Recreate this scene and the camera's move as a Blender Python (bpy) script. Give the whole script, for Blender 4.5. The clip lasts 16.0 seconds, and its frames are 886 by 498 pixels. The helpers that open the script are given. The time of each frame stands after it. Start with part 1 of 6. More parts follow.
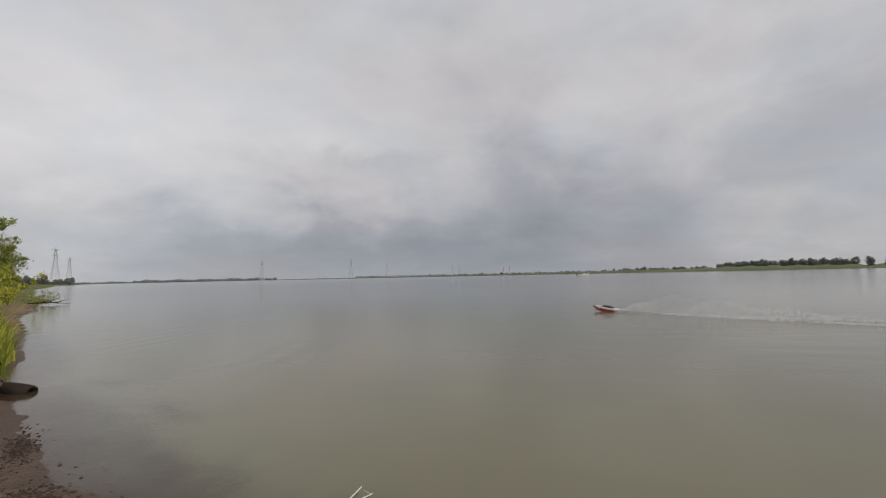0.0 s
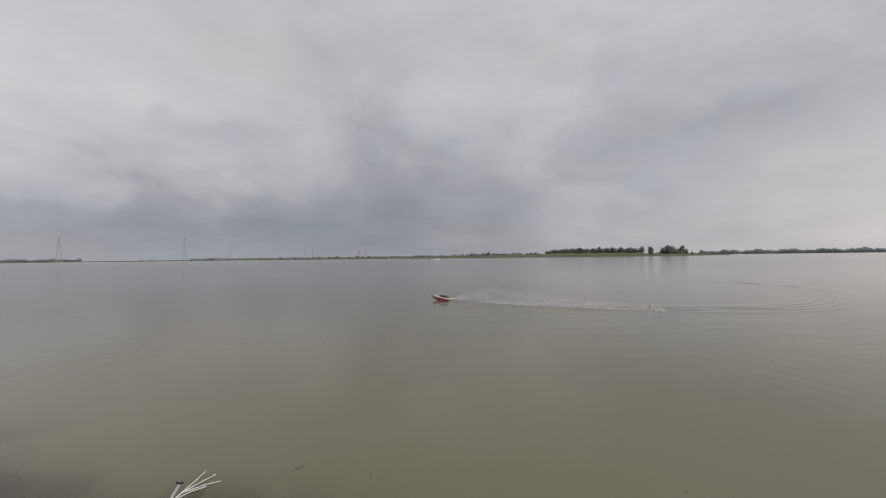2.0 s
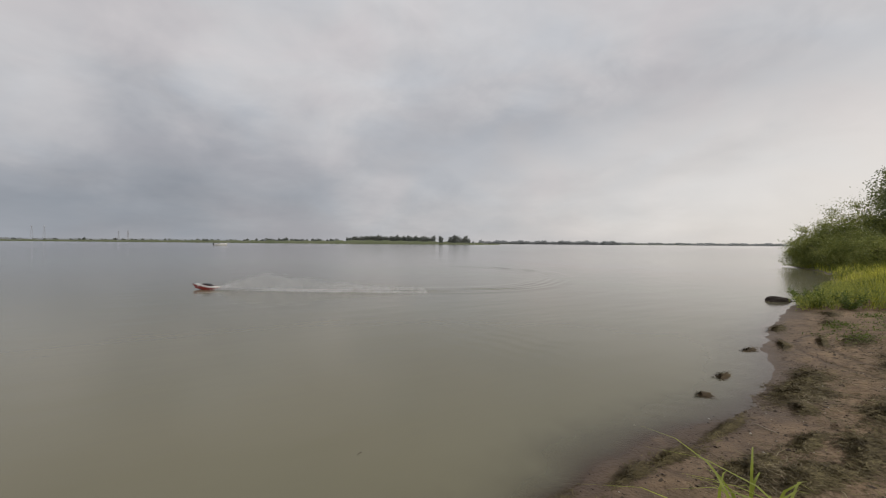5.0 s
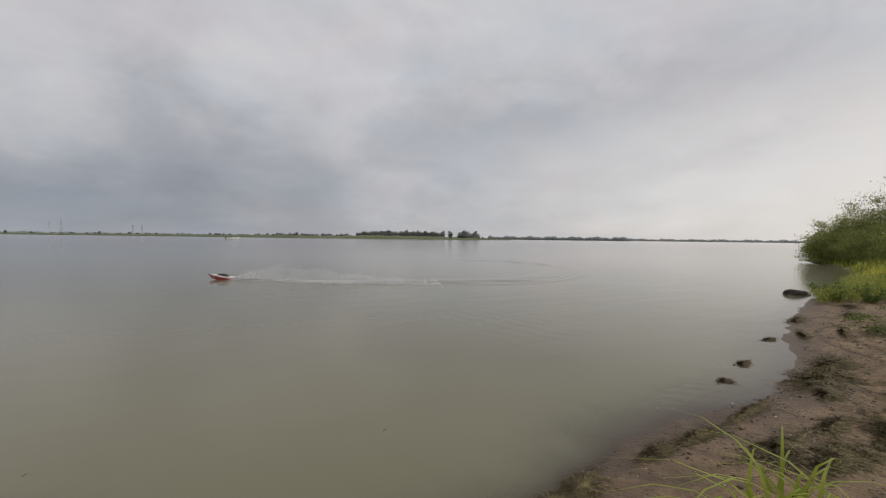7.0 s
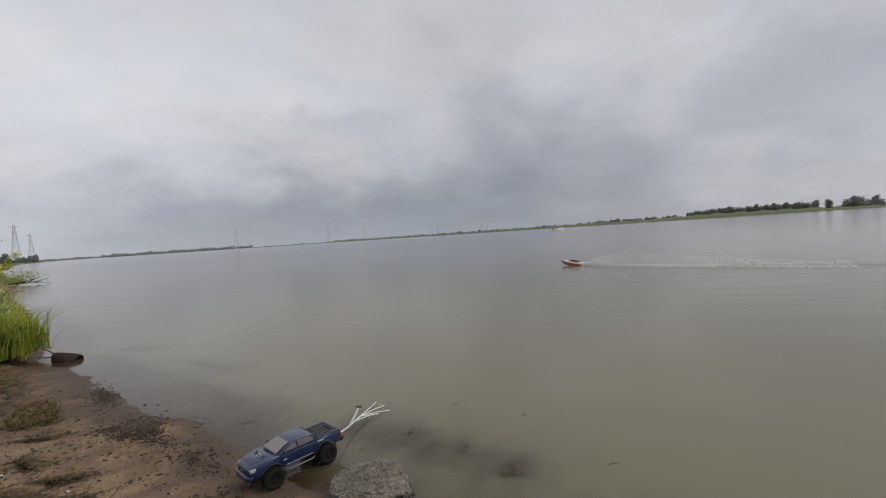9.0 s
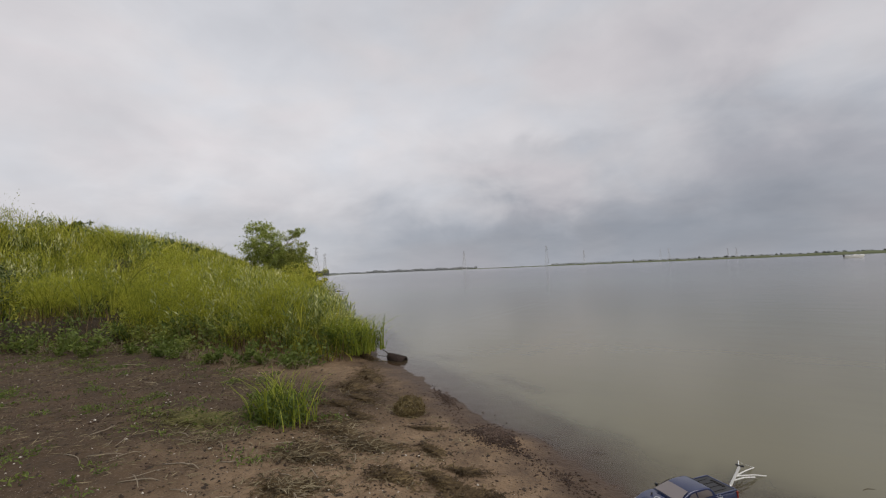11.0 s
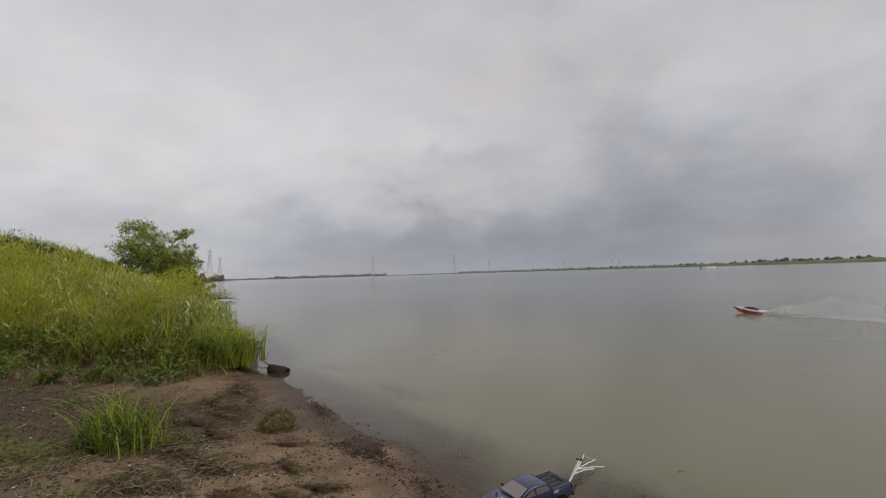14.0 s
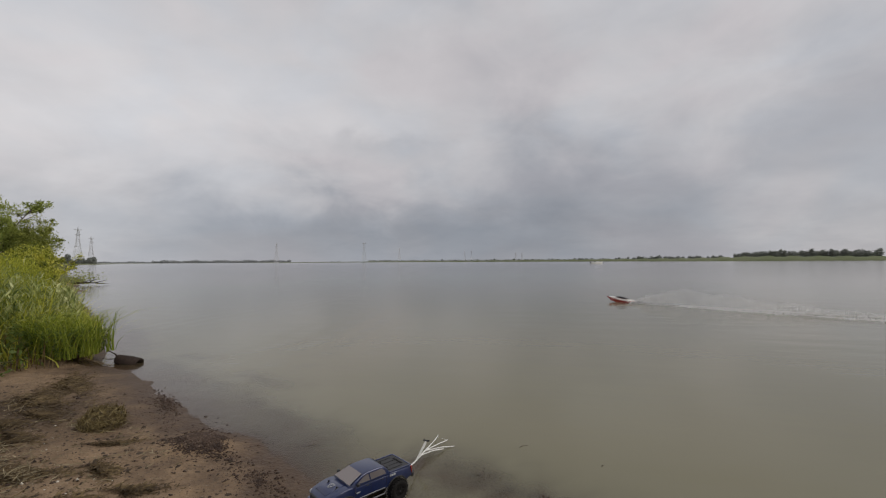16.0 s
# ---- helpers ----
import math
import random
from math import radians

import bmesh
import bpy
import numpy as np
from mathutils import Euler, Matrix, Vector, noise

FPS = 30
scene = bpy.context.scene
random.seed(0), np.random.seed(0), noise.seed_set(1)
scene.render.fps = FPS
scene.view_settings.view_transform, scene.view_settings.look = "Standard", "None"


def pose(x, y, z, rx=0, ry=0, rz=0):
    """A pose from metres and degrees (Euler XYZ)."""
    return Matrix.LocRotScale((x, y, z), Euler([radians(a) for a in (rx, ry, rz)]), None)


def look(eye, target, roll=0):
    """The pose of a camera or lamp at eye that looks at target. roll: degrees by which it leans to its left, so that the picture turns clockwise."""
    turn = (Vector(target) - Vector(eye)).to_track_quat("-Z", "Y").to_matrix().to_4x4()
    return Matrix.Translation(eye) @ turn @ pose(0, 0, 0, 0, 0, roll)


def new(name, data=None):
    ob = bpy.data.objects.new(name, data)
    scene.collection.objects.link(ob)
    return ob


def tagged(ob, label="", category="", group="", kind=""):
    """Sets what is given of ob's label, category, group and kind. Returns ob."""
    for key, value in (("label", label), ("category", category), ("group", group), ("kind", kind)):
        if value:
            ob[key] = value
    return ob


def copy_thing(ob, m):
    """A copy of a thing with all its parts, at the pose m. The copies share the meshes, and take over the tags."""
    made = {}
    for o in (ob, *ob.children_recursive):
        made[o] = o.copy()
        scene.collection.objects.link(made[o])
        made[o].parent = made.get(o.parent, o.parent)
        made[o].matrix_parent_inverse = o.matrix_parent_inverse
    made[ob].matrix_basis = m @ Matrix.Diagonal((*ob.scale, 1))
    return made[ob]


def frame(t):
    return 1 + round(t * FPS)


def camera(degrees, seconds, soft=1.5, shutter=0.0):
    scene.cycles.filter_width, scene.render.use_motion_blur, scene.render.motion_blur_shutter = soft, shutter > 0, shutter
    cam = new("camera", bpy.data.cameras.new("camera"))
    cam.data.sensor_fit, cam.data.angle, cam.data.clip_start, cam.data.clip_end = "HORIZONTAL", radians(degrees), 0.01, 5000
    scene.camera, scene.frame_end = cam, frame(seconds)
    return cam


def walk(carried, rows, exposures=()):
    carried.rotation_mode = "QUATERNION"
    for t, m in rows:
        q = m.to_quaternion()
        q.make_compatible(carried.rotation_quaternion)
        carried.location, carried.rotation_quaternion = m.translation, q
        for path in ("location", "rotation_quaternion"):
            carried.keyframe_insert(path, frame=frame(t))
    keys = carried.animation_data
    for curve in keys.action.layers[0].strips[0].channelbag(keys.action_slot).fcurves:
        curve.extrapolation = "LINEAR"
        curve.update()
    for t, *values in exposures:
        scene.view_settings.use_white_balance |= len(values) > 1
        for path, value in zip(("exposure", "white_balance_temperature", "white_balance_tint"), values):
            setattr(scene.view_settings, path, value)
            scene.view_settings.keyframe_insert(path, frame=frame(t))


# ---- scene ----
cam = camera(91.55, 16.0, 1.15)
# seconds, x, y, z, heading (degrees clockwise from +y), tilt, lean
PATH = [
    (0, -0.124, 1.005, 1.195, -10.49, 3.60, -1.27),
    (0.5, -0.014, 0.854, 1.272, -8.07, 4.77, 1.90),
    (1, -0.008, 0.749, 1.250, -1.62, 2.52, 0.02),
    (1.5, 0.049, 0.388, 1.401, 4.66, 1.32, -1.66),
    (2, 0.173, 0.071, 1.518, 8.40, 1.09, -0.71),
    (2.5, 0.310, -0.140, 1.520, 11.77, -0.25, -2.25),
    (3, 0.413, -0.115, 1.431, 16.73, -0.92, -1.06),
    (3.5, 0.511, -0.153, 1.503, 20.88, -0.98, -0.04),
    (4, 0.631, -0.218, 1.498, 27.43, -0.27, 0.16),
    (4.5, 0.728, -0.208, 1.496, 30.09, -0.93, 0.15),
    (5, 0.865, -0.235, 1.496, 34.34, -0.76, 0.44),
    (7.5, 0.720, -0.143, 1.309, 31.89, -1.80, 0.84),
    (8, 0.690, -0.030, 1.250, 22.15, -2.87, 1.70),
    (8.5, 0.606, -0.006, 1.266, 4.83, -2.61, 1.92),
    (9, 0.016, 0.072, 1.322, -7.83, -1.89, -3.81),
    (9.5, -0.382, 0.013, 1.361, -18.59, -0.57, -6.11),
    (10, -0.682, -0.077, 1.380, -27.69, 0.46, -3.71),
    (12.5, -0.937, -0.550, 1.515, -39.04, 4.43, -2.30),
    (13, -0.908, -0.452, 1.515, -34.18, 3.79, -3.50),
    (13.5, -0.772, -0.290, 1.451, -28.96, 4.26, -2.43),
    (14, -0.637, -0.129, 1.432, -23.96, 3.27, -1.80),
    (14.5, -0.499, 0.019, 1.406, -19.32, 3.26, -0.89),
    (15, -0.435, 0.065, 1.398, -16.86, 2.93, -0.06),
    (15.5, -0.375, 0.112, 1.362, -14.74, 2.47, 0.11),
    (16, -0.315, 0.107, 1.357, -12.16, 1.65, -0.34),
]
walk(cam, [(t, pose(x, y, z, 90 + tilt, 0, -head) @ pose(0, 0, 0, 0, 0, lean)) for t, x, y, z, head, tilt, lean in PATH],
     [(0, -0.07, 6460, 10), (0.5, -0.14, 6440, 11), (2, -0.14, 6420, 11), (3, -0.07, 6450, 10), (4, -0.02, 6480, 10), (5, 0.0, 6480, 10), (8, -0.02, 6320, 10),
      (9, 0.0, 6250, 11), (10, 0.03, 6320, 12), (12.5, -0.04, 6450, 11), (14, -0.08, 6450, 11), (16, -0.10, 6450, 11)])

# ---- world and light: a closed cloud deck, brightest low in the east ----
SUN_AZ, SUN_EL = 88.0, 47.0
world = bpy.data.worlds.new("overcast_sky")
scene.world = world
world.use_nodes = True


class Tree:
    """Short-hand for wiring nodes."""

    def __init__(self, tree):
        self.t = tree
        tree.nodes.clear()

    def n(self, kind, **sets):
        nd = self.t.nodes.new(kind)
        ins = sets.pop("ins", {})
        for k, v in sets.items():
            setattr(nd, k, v)
        for k, v in ins.items():
            self.put(nd.inputs[k], v)
        return nd

    def put(self, sock, v):
        if isinstance(v, bpy.types.NodeSocket):
            self.t.links.new(v, sock)
        else:
            sock.default_value = v

    def m(self, op, a, b=0.0, c=0.0, clamp=False):
        nd = self.t.nodes.new("ShaderNodeMath")
        nd.operation, nd.use_clamp = op, clamp
        for i, v in enumerate((a, b, c)):
            self.put(nd.inputs[i], v)
        return nd.outputs[0]

    def mix(self, fac, a, b, blend="MIX"):
        nd = self.t.nodes.new("ShaderNodeMix")
        nd.data_type, nd.blend_type = "RGBA", blend
        self.put(nd.inputs[0], fac)
        self.put(nd.inputs[6], a)
        self.put(nd.inputs[7], b)
        return nd.outputs[2]

    def noise(self, vec, scale, detail=4.0, rough=0.55, warp=0.0):
        nd = self.n("ShaderNodeTexNoise", ins={"Scale": scale, "Detail": detail, "Roughness": rough, "Distortion": warp})
        if vec is not None:
            self.put(nd.inputs["Vector"], vec)
        return nd.outputs["Fac"]

    def ramp(self, fac, stops):
        nd = self.t.nodes.new("ShaderNodeValToRGB")
        self.put(nd.inputs[0], fac)
        while len(nd.color_ramp.elements) < len(stops):
            nd.color_ramp.elements.new(0.5)
        for e, (p, c) in zip(nd.color_ramp.elements, stops):
            e.position, e.color = p, (*c, 1)
        return nd.outputs[0]

    def span(self, v, a, b, c=0.0, d=1.0):
        nd = self.n("ShaderNodeMapRange", ins={0: v, 1: a, 2: b, 3: c, 4: d})
        return nd.outputs[0]


def build_sky():
    k = Tree(world.node_tree)
    co = k.n("ShaderNodeTexCoord").outputs["Generated"]
    sep = k.n("ShaderNodeSeparateXYZ", ins={0: co})
    x, y, z = sep.outputs
    up = k.m("MAXIMUM", z, 0.0)
    az = k.m("MULTIPLY", k.m("ARCTAN2", x, y), 57.2958)
    el = k.m("MULTIPLY", k.m("ARCSINE", up), 57.2958)
    # the deck seen in perspective: features shrink towards the horizon
    far = k.m("ADD", up, 0.24)
    flat = k.n("ShaderNodeCombineXYZ", ins={0: k.m("DIVIDE", x, far), 1: k.m("DIVIDE", y, far), 2: 0.3}).outputs[0]
    big = k.noise(flat, 0.75, 4.0, 0.5, 0.2)
    fine = k.noise(flat, 2.0, 3.0, 0.45, 0.1)
    puff = k.noise(k.n("ShaderNodeMapping", ins={"Vector": co, "Scale": (1.0, 1.0, 1.7)}).outputs[0], 5.5, 4.0, 0.55, 0.3)
    waz = k.m("ADD", az, k.m("MULTIPLY", k.m("SUBTRACT", big, 0.5), 20.0))
    wel = k.m("ADD", el, k.m("MULTIPLY", k.m("SUBTRACT", puff, 0.5), 8.0))

    def cloud(a0, sa, e0, se, amount, tilt=0.0):
        da = k.m("DIVIDE", k.m("SUBTRACT", waz, a0), sa)
        e = k.m("SUBTRACT", k.m("SUBTRACT", wel, e0), k.m("MULTIPLY", k.m("SUBTRACT", waz, a0), tilt))
        de = k.m("DIVIDE", e, se)
        r = k.m("ADD", k.m("MULTIPLY", da, da), k.m("MULTIPLY", de, de))
        return k.m("MULTIPLY", k.m("EXPONENT", k.m("MULTIPLY", r, -1.0)), amount)

    v = k.m("ADD", 0.60, k.m("MULTIPLY", k.m("SUBTRACT", big, 0.5), 0.26))
    v = k.m("ADD", v, k.m("MULTIPLY", k.m("SUBTRACT", fine, 0.5), 0.17))
    v = k.m("ADD", v, k.m("MULTIPLY", k.m("SUBTRACT", puff, 0.5), 0.25))
    fold = k.noise(flat, 4.2, 4.0, 0.55, 0.35)
    billow = k.m("SUBTRACT", 0.5, k.m("ABSOLUTE", k.m("MULTIPLY", k.m("SUBTRACT", fold, 0.5), 4.0)))
    v = k.m("ADD", v, k.m("MULTIPLY", billow, k.span(big, 0.35, 0.65, 0.0, 0.05)))
    for c in CLOUDS:
        v = k.m("ADD", v, cloud(*c))
    tone = k.ramp(v, [(0.0, (0.236, 0.252, 0.286)), (0.35, (0.376, 0.385, 0.414)), (0.6, (0.558, 0.551, 0.563)), (1.0, (0.835, 0.812, 0.81))])
    # thin and thick parts of the deck differ a little in hue
    hue = k.noise(k.n("ShaderNodeMapping", ins={"Vector": co, "Scale": (1.0, 1.0, 2.0), "Location": (3.0, 1.0, 0.0)}).outputs[0], 3.2, 3.0, 0.5, 0.4)
    tone = k.mix(1.0, tone, k.ramp(hue, [(0.36, (0.972, 1.0, 1.022)), (0.5, (1.0, 1.0, 1.0)), (0.64, (1.022, 0.994, 0.990))]), "MULTIPLY")
    # low sun behind the deck warms the eastern horizon
    d = k.m("DIVIDE", k.m("SUBTRACT", az, 98.0), 44.0)
    e = k.m("DIVIDE", el, 15.0)
    glow = k.m("EXPONENT", k.m("MULTIPLY", k.m("ADD", k.m("MULTIPLY", d, d), k.m("MULTIPLY", e, e)), -1.0))
    tone = k.mix(k.m("MULTIPLY", glow, 0.85), tone, (0.80, 0.735, 0.66, 1))
    sky = k.n("ShaderNodeTexSky", sky_type="NISHITA", sun_disc=False, sun_elevation=radians(SUN_EL), sun_rotation=radians(SUN_AZ))
    behind = k.n("ShaderNodeBackground", ins={"Color": sky.outputs[0], "Strength": 0.05})
    deck = k.n("ShaderNodeBackground", ins={"Color": tone, "Strength": SKY})
    both = k.n("ShaderNodeMixShader", ins={0: 0.93, 1: behind.outputs[0], 2: deck.outputs[0]})
    k.n("ShaderNodeOutputWorld", ins={0: both.outputs[0]})


SKY = 1.05
# cloud masses: azimuth, spread, elevation, spread, amount, slope
CLOUDS = [(-27, 18, 4.5, 3.8, -0.20, -0.04), (-6, 32, 2, 4, -0.17, 0.0), (0, 6.5, 12, 9, -0.13, 0.0), (5, 9, 6, 5, -0.10, 0.0), (36, 9, 17, 6, -0.13, 0.0),
          (57, 24, 16.5, 3.4, -0.16, 0.13), (66, 11, 10, 1.4, -0.10, 0.15), (75, 22, 6, 6, 0.24, 0.0), (-38, 22, 17, 9, 0.12, 0.0), (-70, 30, 16, 16, 0.14, 0.0),
          (-20, 5, 14.2, 1.5, -0.10, 0.0), (-25, 5, 16.5, 1.7, 0.07, 0.0), (-50, 18, 3, 5, -0.06, 0.0), (-10, 14, 25, 8, -0.03, 0.0), (12, 14, 11, 7, -0.06, 0.0), (5, 62, 1, 11, -0.20, 0.0)]
build_sky()
sun = new("sun", bpy.data.lights.new("sun", "SUN"))
sun.data.energy, sun.data.angle, sun.data.color = 1.2, radians(30), (1.0, 0.93, 0.82)
sun.matrix_world = look((50 * math.sin(radians(SUN_AZ)), 50 * math.cos(radians(SUN_AZ)), 50 * math.tan(radians(SUN_EL))), (0, 0, 0))


# ---- materials ----
def material(name, build):
    m = bpy.data.materials.new(name)
    m.use_nodes = True
    k = Tree(m.node_tree)
    build(k)
    return m


def surface(k, color, rough, normal=None, **more):
    nd = k.n("ShaderNodeBsdfPrincipled", ins={"Base Color": color, "Roughness": rough})
    for key, v in more.items():
        k.put(nd.inputs[key.replace("_", " ")], v)
    if normal is not None:
        k.put(nd.inputs["Normal"], normal)
    k.n("ShaderNodeOutputMaterial", ins={0: nd.outputs[0]})
    return nd


def bump(k, height, strength, distance):
    return k.n("ShaderNodeBump", ins={"Height": height, "Strength": strength, "Distance": distance}).outputs[0]


def place(k):
    return k.n("ShaderNodeNewGeometry").outputs["Position"]


def obj_co(k):
    return k.n("ShaderNodeTexCoord").outputs["Object"]


def plain(name, color, rough=0.5, vary=0.25, scale=20.0, relief=0.0, metal=0.0, **more):
    """A solid-coloured material with blotches at two scales and fine relief."""
    def build(k):
        co = obj_co(k)
        a = k.noise(co, scale, 5.0)
        b = k.noise(co, scale * 6.3, 3.0)
        f = k.m("ADD", k.m("MULTIPLY", k.m("SUBTRACT", a, 0.5), 2 * vary), k.m("MULTIPLY", k.m("SUBTRACT", b, 0.5), vary))
        hsv = k.n("ShaderNodeHueSaturation", ins={"Color": (*color, 1), "Value": k.m("ADD", 1.0, f)})
        nrm = bump(k, b, 1.0, relief) if relief else None
        surface(k, hsv.outputs[0], k.m("ADD", rough, k.m("MULTIPLY", k.m("SUBTRACT", a, 0.5), 0.2), clamp=True), nrm, Metallic=metal, **more)
    return material(name, build)


def leafy(name, dark, mid, light, patch=0.9, rough=0.55, through_light=0.25, drifts=0.9, each=0.5):
    """Foliage: each blade or leaf its own tint, with drifts of colour across the stand."""
    def build(k):
        isl = k.n("ShaderNodeNewGeometry")
        r = isl.outputs["Random Per Island"]
        drift = k.noise(isl.outputs["Position"], patch, 3.0)
        clump = k.noise(isl.outputs["Position"], patch * 4.3, 2.0)
        f = k.m("ADD", k.m("MULTIPLY", r, each), k.m("MULTIPLY", k.m("SUBTRACT", drift, 0.34 + (each - 0.5) * 0.5 / drifts), drifts))
        f = k.m("ADD", f, k.m("MULTIPLY", k.m("SUBTRACT", clump, 0.46), 0.75), clamp=True)
        col = k.ramp(f, [(0.0, dark), (0.5, mid), (1.0, light)])
        nd = k.n("ShaderNodeBsdfPrincipled", ins={"Base Color": col, "Roughness": rough, "Specular IOR Level": 0.3})
        tr = k.n("ShaderNodeBsdfTranslucent", ins={"Color": col})
        mx = k.n("ShaderNodeMixShader", ins={0: through_light, 1: nd.outputs[0], 2: tr.outputs[0]})
        k.n("ShaderNodeOutputMaterial", ins={0: mx.outputs[0]})
    return material(name, build)


def build_ground(k):
    co = place(k)
    sep = k.n("ShaderNodeSeparateXYZ", ins={0: co})
    broad = k.noise(co, 0.55, 5.0, 0.6)
    mid = k.noise(co, 4.0, 6.0, 0.6, 0.3)
    grain = k.noise(co, 60.0, 3.0)
    grit = k.n("ShaderNodeTexVoronoi", ins={"Vector": co, "Scale": 38.0}).outputs["Distance"]
    sand = k.ramp(mid, [(0.25, (0.156, 0.104, 0.061)), (0.5, (0.240, 0.164, 0.098)), (0.75, (0.294, 0.206, 0.127))])
    mud = k.ramp(mid, [(0.2, (0.042, 0.027, 0.0155)), (0.55, (0.082, 0.053, 0.030)), (0.8, (0.134, 0.088, 0.051))])
    # muddy soil inland of the sandy strip
    inland = k.m("ADD", k.m("MULTIPLY", k.m("ADD", sep.outputs[0], 3.35), -0.65), k.m("MULTIPLY", k.m("SUBTRACT", broad, 0.5), 2.2), clamp=True)
    side = k.m("MULTIPLY", k.m("ADD", k.m("MULTIPLY", k.m("SUBTRACT", 4.0, sep.outputs[1]), 0.9), k.m("MULTIPLY", k.m("SUBTRACT", broad, 0.5), 2.0), clamp=True), inland)
    col = k.mix(side, sand, mud)
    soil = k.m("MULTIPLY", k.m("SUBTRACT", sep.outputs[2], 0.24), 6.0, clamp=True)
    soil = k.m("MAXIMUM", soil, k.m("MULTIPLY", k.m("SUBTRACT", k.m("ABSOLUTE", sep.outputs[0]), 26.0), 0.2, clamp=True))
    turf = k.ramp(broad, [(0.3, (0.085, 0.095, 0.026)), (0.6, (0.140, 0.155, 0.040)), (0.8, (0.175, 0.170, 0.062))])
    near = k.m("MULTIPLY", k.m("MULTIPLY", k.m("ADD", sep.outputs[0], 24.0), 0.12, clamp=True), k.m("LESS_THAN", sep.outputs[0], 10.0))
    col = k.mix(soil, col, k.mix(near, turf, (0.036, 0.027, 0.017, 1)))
    col = k.mix(k.m("MULTIPLY", k.m("MULTIPLY", k.m("SUBTRACT", grain, 0.52), 1.1, clamp=True), k.m("SUBTRACT", 1.0, k.m("MULTIPLY", k.m("MULTIPLY", soil, near), 0.8))), col, (0.24, 0.19, 0.13, 1))
    col = k.mix(k.m("MULTIPLY", k.m("SUBTRACT", 0.16, grit), 4.0, clamp=True), col, (0.075, 0.058, 0.042, 1))
    spots = k.noise(co, 13.0, 5.0, 0.7)
    col = k.mix(k.m("MULTIPLY", k.m("SUBTRACT", spots, 0.55), 4.0, clamp=True), col, (0.060, 0.045, 0.031, 1))
    # weed-stained streaks along the downstream beach
    streak = k.noise(k.n("ShaderNodeMapping", ins={"Vector": co, "Scale": (0.75, 2.6, 1.0), "Rotation": (0, 0, radians(-6))}).outputs[0], 1.0, 6.0, 0.65, 0.4)
    stain = k.m("MULTIPLY", k.m("MULTIPLY", k.m("SUBTRACT", streak, 0.41), 6.0, clamp=True), k.m("MULTIPLY", k.m("SUBTRACT", sep.outputs[0], 2.0), 0.8, clamp=True))
    col = k.mix(k.m("MULTIPLY", stain, 0.35), col, (0.070, 0.052, 0.032, 1))
    # a pair of narrow wheel tracks curving up the downstream beach
    rut = None
    for cx, cy, r in ((9.55, -0.10, 2.30), (9.62, -0.12, 1.98)):
        px, py = k.m("SUBTRACT", sep.outputs[0], cx), k.m("SUBTRACT", sep.outputs[1], cy)
        d = k.m("DIVIDE", k.m("SUBTRACT", k.m("SQRT", k.m("ADD", k.m("MULTIPLY", px, px), k.m("MULTIPLY", py, py))), r), 0.045)
        g = k.m("EXPONENT", k.m("MULTIPLY", k.m("MULTIPLY", d, d), -1.0))
        rut = g if rut is None else k.m("MAXIMUM", rut, g)
    rut = k.m("MULTIPLY", rut, k.m("MULTIPLY", k.m("SUBTRACT", sep.outputs[1], 0.3), 3.0, clamp=True))
    col = k.mix(k.m("MULTIPLY", rut, 0.6), col, (0.075, 0.052, 0.034, 1))
    # fine litter: dark and pale flecks
    fleck = k.n("ShaderNodeTexVoronoi", ins={"Vector": co, "Scale": 105.0, "Randomness": 1.0})
    pick = k.n("ShaderNodeSeparateXYZ", ins={0: fleck.outputs["Color"]}).outputs[0]
    small = k.m("LESS_THAN", fleck.outputs["Distance"], 0.34)
    col = k.mix(k.m("MULTIPLY", k.m("MULTIPLY", k.m("LESS_THAN", pick, 0.28), small), 0.75), col, (0.030, 0.023, 0.016, 1))
    col = k.mix(k.m("MULTIPLY", k.m("MULTIPLY", k.m("GREATER_THAN", pick, 0.93), small), 0.7), col, (0.36, 0.31, 0.24, 1))
    # wet at the water's edge
    level = k.m("ADD", sep.outputs[2], k.m("MULTIPLY", k.m("SUBTRACT", mid, 0.5), 0.05))
    wet = k.m("SUBTRACT", 1.0, k.m("DIVIDE", k.m("SUBTRACT", level, 0.006), 0.036), clamp=True)
    col = k.mix(k.m("MULTIPLY", wet, k.span(sep.outputs[2], -0.045, -0.012, 0.35, 0.85)), col, (0.077, 0.053, 0.039, 1))
    blot = k.m("MULTIPLY", k.m("SUBTRACT", k.noise(co, 3.2, 5.0, 0.62, 0.6), 0.47), 6.0, clamp=True)
    damp = k.m("MULTIPLY", blot, k.m("SUBTRACT", 1.0, k.m("DIVIDE", sep.outputs[2], 0.085), clamp=True))
    col = k.mix(k.m("MULTIPLY", damp, 0.75), col, (0.077, 0.052, 0.036, 1))
    film = k.m("SUBTRACT", 1.0, k.m("DIVIDE", sep.outputs[2], 0.016), clamp=True)
    rough = k.m("SUBTRACT", k.m("SUBTRACT", 0.92, k.m("MULTIPLY", wet, 0.28)), k.m("MULTIPLY", film, 0.08))
    lump = k.noise(co, 14.0, 5.0, 0.65, 0.5)
    h = k.m("ADD", k.m("MULTIPLY", k.m("ADD", mid, lump), 0.7), k.m("ADD", k.m("MULTIPLY", grain, 0.25), k.m("MULTIPLY", grit, 0.35)))
    h = k.m("SUBTRACT", h, k.m("MULTIPLY", rut, 0.9))
    surface(k, col, rough, bump(k, h, 0.9, 0.02), Specular_IOR_Level=k.m("SUBTRACT", 0.3, k.m("MULTIPLY", wet, 0.14)))


